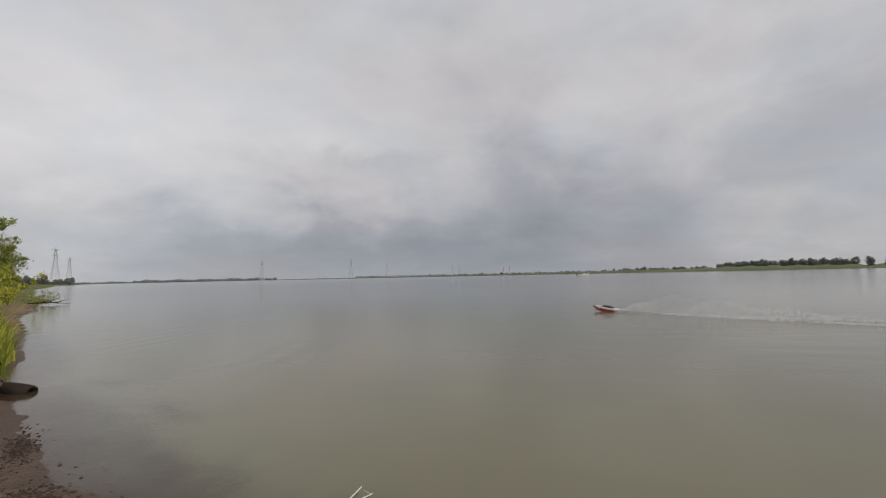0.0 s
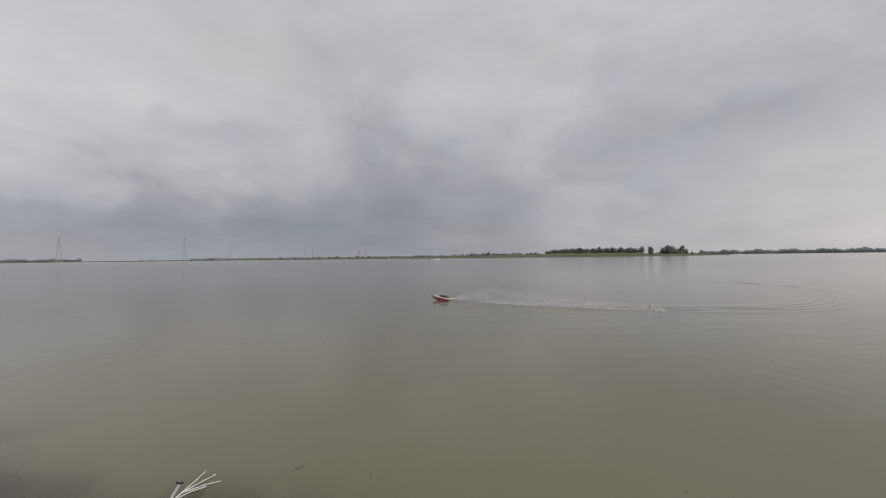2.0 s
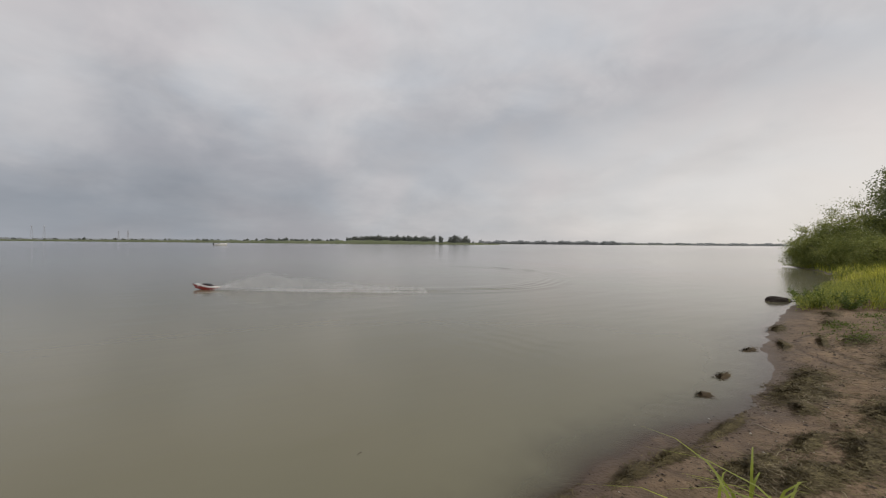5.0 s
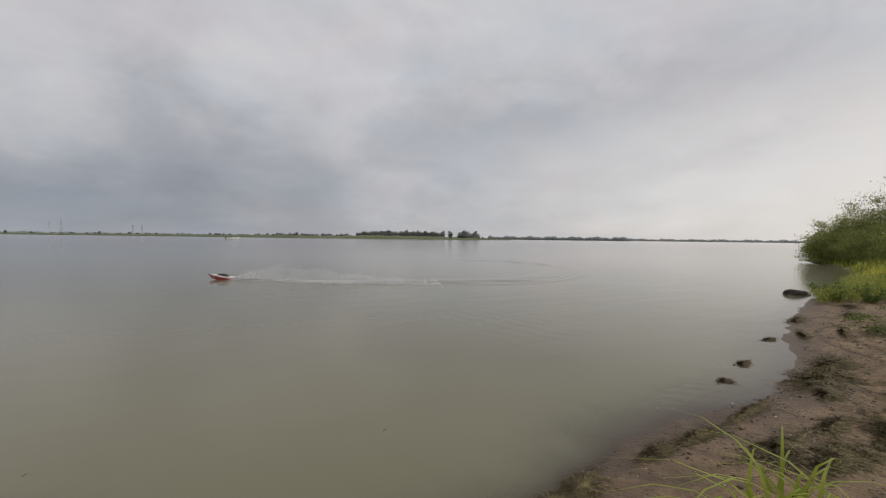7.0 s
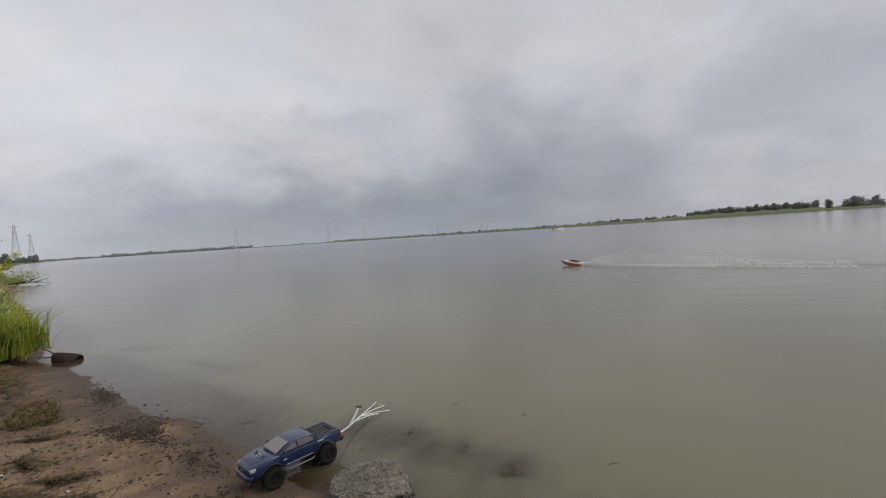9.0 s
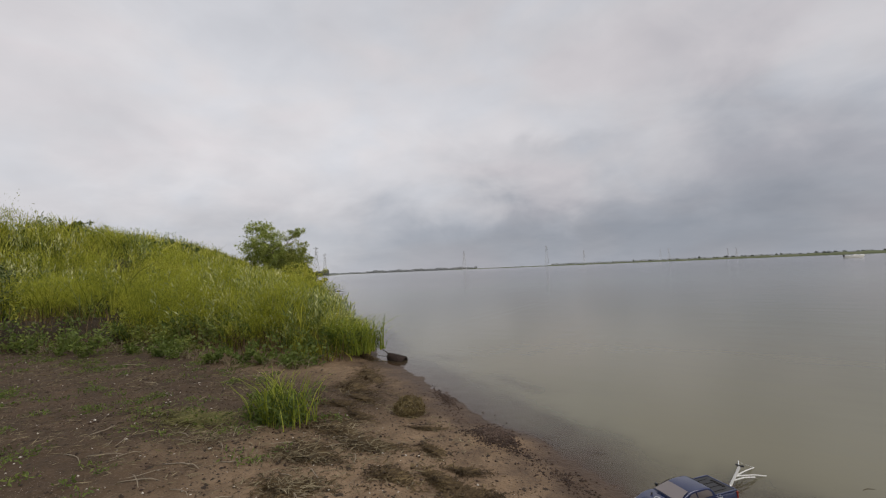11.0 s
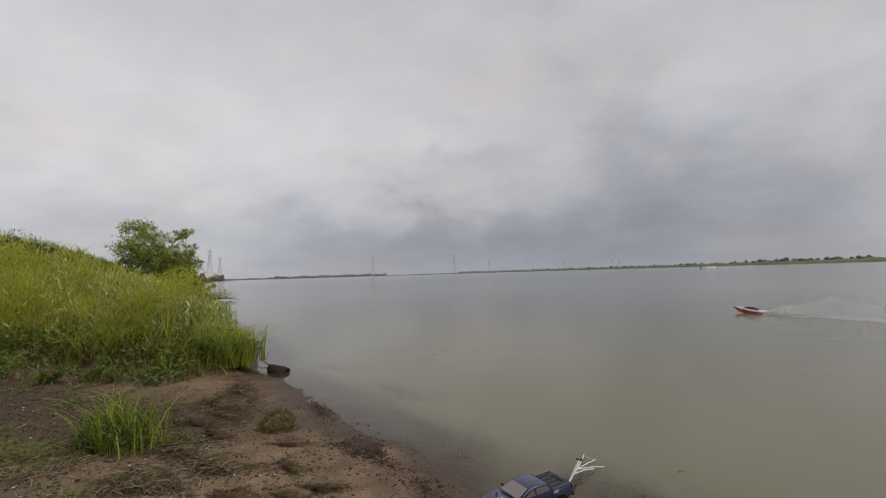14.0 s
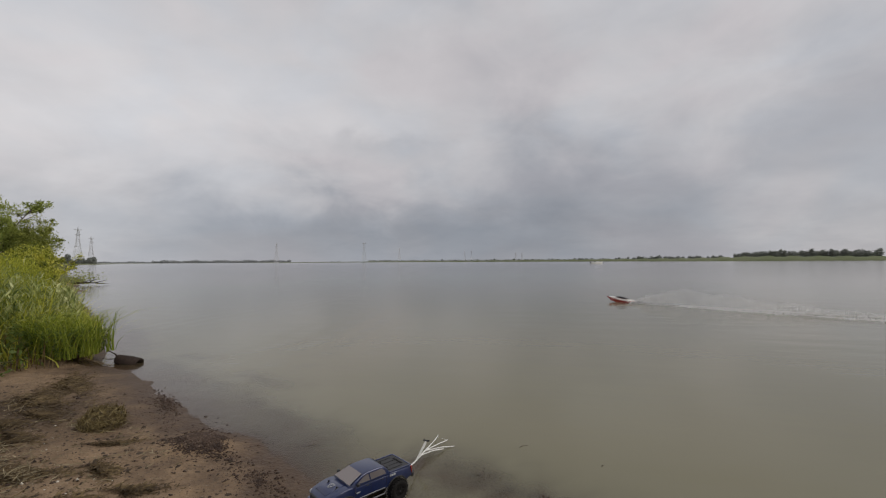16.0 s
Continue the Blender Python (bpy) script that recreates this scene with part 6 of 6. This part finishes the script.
def wrack(name, at, rx, ry, n, height, seed, label, mat=None, length=0.10, width=0.005, turn=0.0, base=None, curl=0.9):
    """A flat heap of tangled stems."""
    rg = np.random.RandomState(seed)
    a, r = rg.uniform(0, 6.28, n), np.abs(rg.normal(0, 0.55, n)) + 0.15 * rg.uniform(0, 1, n)
    edge = 1 + 0.28 * np.sin(a * 3 + seed) + 0.18 * np.sin(a * 7 + 2 * seed)
    lx, ly = rx * r * np.cos(a) * edge, ry * r * np.sin(a) * edge
    c, s = math.cos(radians(turn)), math.sin(radians(turn))
    x, y = at[0] + c * lx - s * ly, at[1] + s * lx + c * ly
    top = height * np.clip(1 - r ** 2, 0, 1)
    z = np.maximum(ground(x, y), base if base is not None else -1) + top * rg.uniform(0.2, 1, n) + 0.002
    d = rg.uniform(0, 6.28, n)
    ln = length * rg.uniform(0.3, 1.2, n)
    bend = rg.uniform(-curl, curl, n)
    v = np.empty((n, 4, 2, 3))
    px, py, pz, h = x.copy(), y.copy(), z.copy(), d.copy()
    for i in range(4):
        w = width * (0.5 if i in (0, 3) else 1.0) * rg.uniform(0.6, 1.5, n) * 0.5
        for k, sg in ((0, -1), (1, 1)):
            v[:, i, k] = np.stack([px - np.sin(h) * w * sg, py + np.cos(h) * w * sg, pz + sg * w * 0.4], 1)
        px, py = px + np.cos(h) * ln / 3, py + np.sin(h) * ln / 3
        pz = pz + rg.normal(0, 0.05, n) * ln
        h = h + bend * 0.5
    b = (np.arange(n) * 8)[:, None]
    f = np.concatenate([b + np.array([[2 * i, 2 * i + 1, 2 * i + 3, 2 * i + 2]]) for i in range(3)], 0)
    return tagged(new(name, mesh_of(name, v.reshape(-1, 3), f, mat or M_WRACK)), label, "weed", kind="stuff")


def heap(at, rx, ry, h, seed, turn):
    """A heaped mat of dry weed with its own bulk."""
    bm = bmesh.new()
    bmesh.ops.create_icosphere(bm, subdivisions=4, radius=1)
    for v in bm.verts:
        p = v.co.copy()
        k = 1 + 0.22 * noise.noise(p * 1.7 + Vector((seed, 0, 0))) + 0.12 * noise.noise(p * 6.0)
        v.co = Vector((p.x * rx * k, p.y * ry * k, max(p.z, -0.2) * h * k))
    root = thing("weed_heap", pose(at[0], at[1], float(ground(*at)), 0, 0, turn), "matted heap of olive-brown dried water weed on sand", "weed")
    part("mat", bm, M_HEAP, root, "", True)
    rg = np.random.RandomState(int(seed))
    n = 1500
    d = rg.normal(size=(n, 3))
    d[:, 2] = np.abs(d[:, 2])
    d /= np.linalg.norm(d, axis=1)[:, None]
    c = d * np.array([rx, ry, h]) * rg.uniform(0.94, 1.12, n)[:, None]
    al = np.cross(d, rg.normal(size=(n, 3)))
    v, f = leaves(c, 0.075, 0.006, rg, 0.0, al * 1.5)
    part("strand_layer", mesh_of("strand_layer", v, f, M_HEAPSTRAND), None, root, "straw-coloured strands")


heap((-3.79, 3.00), 0.20, 0.14, 0.115, 5, -50)
for at, rx, ry, n, h, turn, label in [
        ((-4.95, 3.35), 0.50, 0.22, 1500, 0.03, -30, "dark brown weed wrack on wet sand"), ((-5.3, 3.9), 0.6, 0.2, 1300, 0.025, -35, "dark brown weed wrack along the tide line"),
        ((-4.05, 2.25), 0.42, 0.20, 1700, 0.04, -15, "straw-strewn brown wrack on the beach"), ((-3.45, 2.15), 0.28, 0.13, 900, 0.035, 20, "dark brown wrack strip on sand"),
        ((-3.75, 1.75), 0.36, 0.2, 1200, 0.04, 10, "tangled brown wrack with dry stems"), ((-2.95, 1.85), 0.24, 0.12, 600, 0.04, 0, "small dark wrack patch on sand"),
        ((-3.4, 1.35), 0.3, 0.16, 800, 0.04, 25, "dark wrack patch on the beach"), ((-2.35, 1.95), 0.2, 0.1, 420, 0.03, 40, "small dark wrack patch on sand"),
        ((-6.35, 4.70), 0.36, 0.10, 1500, 0.30, 12, "dark matted roots under the bank grass"), ((-4.6, 2.75), 0.3, 0.12, 700, 0.05, 20, "dark weed lumps on the sand"), ((-4.1, 2.6), 0.22, 0.09, 500, 0.05, -20, "dark weed lumps on the sand"), ((-5.0, 2.35), 0.4, 0.2, 1300, 0.05, 10, "straw-strewn brown wrack on the beach"),
        ((-1.60, 2.02), 0.15, 0.06, 420, 0.05, 20, "small dark wrack patch on sand"), ((-2.62, 1.98), 0.22, 0.09, 620, 0.05, -15, "dark wrack patch on the beach"), ((-3.35, 2.72), 0.20, 0.03, 220, 0.03, 30, "thin dark weed strand on sand"), ((-3.0, 2.35), 0.16, 0.06, 260, 0.04, -25, "small dark wrack patch on sand"), ((-2.6, 2.2), 0.18, 0.06, 260, 0.04, 15, "small dark wrack patch on sand"), ((-4.5, 3.05), 0.25, 0.1, 500, 0.05, -10, "dark weed lumps on the sand"), ((2.45, 1.32), 0.18, 0.08, 800, 0.05, 5, "brown wrack heap at the water's edge"),
        ((6.25, 1.30), 0.46, 0.24, 2600, 0.06, -6, "broad mat of brown wrack on the beach"), ((6.95, 1.42), 0.6, 0.2, 1500, 0.05, 8, "broad mat of brown wrack on the beach"), ((5.75, 1.12), 0.22, 0.10, 600, 0.05, 20, "brown wrack on sand"),
        ((4.1, 0.92), 0.34, 0.13, 1700, 0.06, 4, "broad mat of dark wrack on the beach"), ((4.3, 0.66), 0.40, 0.15, 1900, 0.06, -8, "broad mat of dark wrack on the beach"), ((6.2, 0.62), 0.7, 0.24, 2200, 0.06, -4, "broad mat of dark wrack on the beach"),
        ((5.05, 0.58), 0.46, 0.15, 1700, 0.05, 10, "mat of dark wrack on the beach"), ((4.9, 0.86), 0.30, 0.07, 700, 0.05, 2, "thin wrack strip on the beach"), ((8.5, 0.9), 1.0, 0.3, 2200, 0.05, 5, "long dark wrack strip up the beach"),
        ((5.44, 1.83), 0.15, 0.07, 620, 0.05, 20, "clump of brown weed in the shallows"), ((6.29, 2.01), 0.28, 0.06, 800, 0.05, 14, "clump of brown weed in the shallows"),
        ((7.97, 2.37), 0.26, 0.07, 560, 0.06, 8, "clump of brown weed in the shallows"), ((10.2, 2.75), 0.5, 0.12, 600, 0.04, 12, "dark weed along the water's edge"),
        ((7.6, 0.55), 1.0, 0.3, 2400, 0.05, 3, "broad mat of dark wrack on the beach"), ((9.8, 1.6), 0.9, 0.25, 1400, 0.05, 6, "long dark wrack strip up the beach"), ((8.7, 2.2), 0.4, 0.07, 500, 0.05, 22, "thin wrack strip along the water's edge"), ((9.3, 1.9), 0.6, 0.06, 600, 0.05, 16, "thin wrack strip on the beach"),
        ((2.66, 1.36), 0.22, 0.08, 900, 0.05, 8, "mat of dark wrack on the beach"), ((3.45, 1.36), 0.20, 0.06, 520, 0.04, 6, "brown wrack along the water's edge"), ((3.9, 1.33), 0.30, 0.07, 620, 0.04, -4, "brown wrack along the water's edge"), ((4.75, 1.34), 0.4, 0.05, 600, 0.04, 3, "brown wrack along the water's edge"),
        ((11.4, 2.3), 0.7, 0.2, 900, 0.05, 14, "dark weed along the water's edge"), ((12.4, 1.5), 0.9, 0.25, 900, 0.05, 8, "long dark wrack strip up the beach"), ((12.9, 2.7), 0.5, 0.2, 700, 0.05, 16, "dark wrack below the grass"), ((4.37, 2.95), 0.10, 0.07, 150, 0.02, 0, "dark weed just under the surface")]:
    fine = at[0] > 2
    wrack("wrack", at, rx, ry, int(n * (2.8 if fine else 2.2)), h * 0.35, len(label) + int(abs(at[0]) * 10), label, M_WRACKOLIVE if fine and "shallows" not in label else None, 0.060 if fine else 0.052, 0.0048 if fine else 0.0064, turn, -0.012 if "shallows" in label else None)
for at, rx, ry, n in [((-4.05, 2.25), 0.5, 0.25, 300), ((-3.5, 2.1), 0.4, 0.2, 220), ((-3.75, 1.7), 0.5, 0.28, 320), ((-3.35, 1.35), 0.4, 0.22, 220), ((-4.7, 1.5), 0.6, 0.35, 300), ((-5.0, 2.4), 0.5, 0.25, 200), ((4.1, 0.85), 0.6, 0.25, 240), ((6.2, 1.2), 0.9, 0.3, 260)]:
    wrack("straw_litter", at, rx, ry, n, 0.02, int(abs(at[0]) * 37), "bleached straw scattered over the wrack", M_STRAW, 0.11, 0.0042, 10, None, 0.25)
# sunken weed behind the trailer
for at, rx, ry, n in [((-0.72, 2.90), 0.26, 0.09, 90), ((-0.40, 2.74), 0.26, 0.06, 200), ((-0.18, 2.55), 0.15, 0.04, 200), ((-0.06, 2.43), 0.12, 0.045, 700), ((-3.85, 4.36), 0.36, 0.07, 130), ((-3.40, 4.55), 0.36, 0.06, 110), ((-5.15, 5.45), 0.30, 0.08, 110)]:
    wrack("sunken_weed", at, rx, ry, n * 4, 0.001, int(abs(at[0]) * 100), "dark weed lying in the shallow water", M_SUNKEN, 0.05, 0.006, -38, None)


def pebbles(name, at, rx, ry, n, size, seed, label, turn=0.0, mat=None):
    rg = np.random.RandomState(seed)
    a, r = rg.uniform(0, 6.28, n), np.abs(rg.normal(0, 0.45, n)) if "gravel" in label else np.sqrt(rg.uniform(0, 1, n))
    r = r * (1 + 0.22 * np.sin(3 * a + seed) + 0.15 * np.sin(5 * a))
    lx, ly = rx * r * np.cos(a), ry * r * np.sin(a)
    c, s = math.cos(radians(turn)), math.sin(radians(turn))
    x, y = at[0] + c * lx - s * ly, at[1] + s * lx + c * ly
    z = ground(x, y)
    k = (z > -0.04)
    x, y, z = x[k], y[k], z[k]
    n = len(x)
    oct_v = np.array([(1, 0, 0), (0.31, 0.95, 0), (-0.81, 0.59, 0), (-0.81, -0.59, 0), (0.31, -0.95, 0), (0, 0, 0.7), (0, 0, -0.6)])
    q = np.array([[i, (i + 1) % 5, 5] for i in range(5)] + [[(i + 1) % 5, i, 6] for i in range(5)])
    sz = np.minimum(size * rg.lognormal(0, 0.45, n), 0.016)
    v = oct_v[None] * rg.uniform(0.65, 1.2, (n, 7, 1)) * sz[:, None, None] * rg.uniform(0.6, 1.3, (n, 1, 3))
    v = v + np.stack([x, y, z + sz * 0.15], 1)[:, None]
    f = ((np.arange(n) * 7)[:, None, None] + q[None]).reshape(-1, 3)
    return tagged(new(name, mesh_of(name, v.reshape(-1, 3), f, mat or M_PEBBLE)), label, "pebbles", kind="stuff")


pebbles("gravel_patch", (-2.74, 2.87), 0.32, 0.19, 7500, 0.0065, 1, "heap of dark brown gravel with shell bits at the water's edge", -32)
pebbles("gravel_patch", (-3.8, 3.62), 0.8, 0.16, 800, 0.006, 2, "dark gravel strip along the water's edge", -38)
pebbles("gravel_patch", (-2.0, 2.5), 0.5, 0.18, 450, 0.006, 3, "dark gravel strip by the truck", -30)
pebbles("beach_pebbles", (-4.2, 1.9), 3.6, 1.5, 5200, 0.006, 4, "scattered small pebbles and shell bits on the sand", -10)
pebbles("beach_pebbles", (-8.5, 1.2), 4.0, 1.8, 3400, 0.007, 5, "scattered small pebbles on the mud", 0)
pebbles("beach_pebbles", (5.2, 0.9), 3.2, 0.9, 1200, 0.005, 6, "scattered small pebbles on the sand", 0)

pebbles("shell_bits", (-4.6, 1.7), 3.0, 1.4, 330, 0.0065, 7, "bleached shell bits scattered on the sand", -10, M_SHELL)
pebbles("shell_bits", (-9.0, 1.2), 3.6, 1.6, 90, 0.008, 8, "bleached shell bits scattered on the mud", 0, M_SHELL)
pebbles("shell_bits", (4.6, 0.9), 3.0, 0.8, 130, 0.005, 9, "bleached shell bits scattered on the sand", 0, M_SHELL)


def clods():
    rg = np.random.RandomState(66)
    n = 34000
    x, y = rg.uniform(-13, -1.2, n), rg.uniform(-1.4, 3.8, n)
    x[24000:], y[24000:] = rg.uniform(2, 13, 10000), rg.uniform(-0.3, 2.8, 10000)
    k = (signed(MEADOW, x, y) < 0.1) & (signed(LAND, x, y) > 0.15) & (wave(x, y, 1.2, 67) + 0.8 * wave(x, y, 0.4, 68) + rg.normal(0, 0.5, n) > 0.1)
    x, y = x[k], y[k]
    n = len(x)
    oct_v = np.array([(1, 0, 0), (0.31, 0.95, 0), (-0.81, 0.59, 0), (-0.81, -0.59, 0), (0.31, -0.95, 0), (0, 0, 0.6)])
    sz = np.minimum(0.010 * rg.lognormal(0, 0.5, n), 0.018)
    v = oct_v[None] * rg.uniform(0.6, 1.3, (n, 6, 1)) * sz[:, None, None] * rg.uniform(0.6, 1.5, (n, 1, 3))
    v = v + np.stack([x, y, ground(x, y) - 0.001], 1)[:, None]
    f = ((np.arange(n) * 6)[:, None, None] + np.array([[i, (i + 1) % 5, 5] for i in range(5)])[None]).reshape(-1, 3)
    tagged(new("mud_crumbs", mesh_of("mud_crumbs", v.reshape(-1, 3), f, M_CRUMB)), "dark crumbs of mud and debris strewn over the beach", "debris", kind="stuff")
    # chopped straw
    n = 19500
    x, y = rg.uniform(-12.5, -2.6, n), rg.uniform(-1.0, 3.4, n)
    x[17000:], y[17000:] = rg.uniform(2.2, 9, 2500), rg.uniform(0.1, 1.5, 2500)
    k = (signed(MEADOW, x, y) < 0.1) & (signed(LAND, x, y) > 0.4) & (wave(x, y, 1.6, 69) + rg.normal(0, 0.6, n) > 0.15)
    x, y = x[k], y[k]
    c = np.stack([x, y, ground(x, y) + 0.006], 1)
    d = rg.normal(size=(len(x), 3)) * np.array([1, 1, 0.08])
    v, f = leaves(c, 0.10, 0.006, rg, 0.0, d * 2.2)
    tagged(new("straw_bits", mesh_of("straw_bits", v, f, M_STRAW)), "short bits of dry straw strewn over the mud", "debris", kind="stuff")


clods()


def seedlings():
    rg = np.random.RandomState(77)
    n = 2000
    x, y = rg.uniform(-14, -3.9, n), rg.uniform(-1.6, 3.4, n)
    k = (wave(x, y, 1.4, 78) + 0.5 * wave(x, y, 0.5, 79) + rg.normal(0, 0.3, n) > 0.25) & (signed(MEADOW, x, y) < 0) & (signed(LAND, x, y) > 1.2)
    x, y = x[k], y[k]
    sets = []
    for i in range(24):
        o = rg.normal(0, 0.055, (len(x), 2))
        c = np.stack([x + o[:, 0], y + o[:, 1], ground(x, y) + 0.006 + np.abs(rg.normal(0, 0.012, len(x)))], 1)
        sets.append(leaves(c, 0.036, 0.013, rg, 0.3))
    v, f = joined(*sets)
    tagged(new("seedlings", mesh_of("seedlings", v, f, M_WEED)), "small green seedlings spread over the mud", "weeds", kind="stuff")

    n = 420
    x, y = rg.uniform(8.5, 13.9, n), rg.uniform(-1.2, 2.2, n)
    k = (wave(x, y, 1.6, 88) + 0.35 * (x - 10.5) + rg.normal(0, 0.4, n) > 0.3)
    x, y = x[k], y[k]
    sets = []
    for i in range(24):
        o = rg.normal(0, 0.09, (len(x), 2))
        c = np.stack([x + o[:, 0], y + o[:, 1], ground(x, y) + 0.008 + np.abs(rg.normal(0, 0.02, len(x)))], 1)
        sets.append(leaves(c, 0.045, 0.016, rg, 0.3))
    v, f = joined(*sets)
    tagged(new("seedlings", mesh_of("seedlings", v, f, M_WEED)), "low green growth creeping over the sand", "weeds", kind="stuff")


seedlings()
wrack("dry_grass_mat", (-5.3, 1.65), 0.75, 0.34, 2400, 0.03, 12, "flattened yellowing grass around the reed tuft", M_YELLOWING, 0.09, 0.005, 20)


def stick(at, turn, length, radius, bend, label, mat=None):
    radius *= 0.62
    z = float(ground(*at)) + radius * 0.8
    root = part("stick", bm_rod([(-length / 2, 0, 0), (-length * 0.1, bend, 0.004), (length * 0.25, bend * 0.6, 0.01), (length / 2, -bend * 0.3, 0.0)], [radius * 0.8, radius, radius * 0.8, radius * 0.4], 7), mat or M_STRAWWOOD, None, "", True)
    root.matrix_basis = pose(at[0], at[1], z, 0, 0, turn)
    return tagged(root, label, "stick", "sticks on the beach")


M_STRAWWOOD = plain("bleached_wood", (0.30, 0.25, 0.18), 0.85, 0.3, 25.0, 0.002)
for at, turn, ln, rad, bend in [((-5.72, 1.02), -62, 0.30, 0.008, 0.03), ((-7.4, 2.0), 10, 0.5, 0.008, 0.03), ((-9.0, 2.3), 25, 0.7, 0.010, 0.05), ((-4.1, 1.75), 40, 0.32, 0.006, 0.02),
                                ((-4.45, 1.45), -20, 0.26, 0.006, 0.015), ((-4.9, 0.95), 75, 0.2, 0.007, 0.01), ((-5.2, 0.7), 5, 0.3, 0.006, 0.02), ((-4.3, 1.1), 20, 0.35, 0.007, 0.04),
                                ((-3.7, 1.95), 60, 0.24, 0.005, 0.01), ((-8.0, 2.7), -15, 0.6, 0.008, 0.03), ((-6.6, 2.9), 30, 0.45, 0.008, 0.02), ((4.97, 1.13), 78, 0.26, 0.008, 0.02)]:
    stick(at, turn, ln, rad, bend, "thin bleached stick lying on the ground")
rs = random.Random(4)
for i in range(26):
    stick((rs.uniform(-5.4, -3.2), rs.uniform(0.7, 2.2)), rs.uniform(0, 180), rs.uniform(0.12, 0.3), rs.uniform(0.004, 0.007), rs.uniform(-0.02, 0.02), "short bleached reed stem lying on the beach")
stick((-1.95, 3.05), 15, 0.17, 0.003, 0.01, "thin dark stick at the water's edge", M_WETWOOD)


for x, y, turn, ln in [(-0.42, 3.35, 40, 0.08), (0.10, 3.15, 60, 0.04), (0.55, 2.5, 20, 0.06), (2.1, 2.6, 30, 0.05)]:
    ob = part("floating_twig", bm_rod([(-ln / 2, 0, 0), (0, ln * 0.15, 0.001), (ln / 2, 0, 0)], [0.001, 0.0016, 0.0008], 6), M_BARK, None, "", True)
    ob.matrix_basis = pose(x, y, 0.001, 0, 0, turn)
    tagged(ob, "tiny dark twig afloat near the beach", "twig", "twigs afloat")


def driftwood():
    at = (-28.0, 21.8)
    root = thing("driftwood_branch", pose(at[0], at[1], 0.0, 0, 0, 20), "fallen leafy branch reaching out over the water", "branch")
    part("limb", bm_rod([(-2.2, -0.6, 0.25), (-1.0, -0.2, 0.12), (0.2, 0.1, 0.16), (1.3, 0.2, 0.05)], [0.07, 0.05, 0.035, 0.012], 7), M_WETWOOD, root, "", True)
    for p, q in (((-0.4, 0, 0.14), (0.4, 0.6, 0.35)), ((0.2, 0.1, 0.15), (0.9, -0.3, 0.4)), ((0.5, 0.1, 0.12), (1.0, 0.5, 0.3))):
        part("twig", bm_rod([p, q], [0.03, 0.01], 6), M_WETWOOD, root)
    rg = np.random.RandomState(5)
    c = rg.normal(0, 1, (420, 3)) * np.array([0.6, 0.3, 0.24]) + np.array([-0.2, 0.0, 0.38])
    v, f = leaves(c, 0.13, 0.06, rg, 0.4)
    part("foliage", mesh_of("foliage", v, f, M_BUSH), None, root, "sparse green leaves")


driftwood()
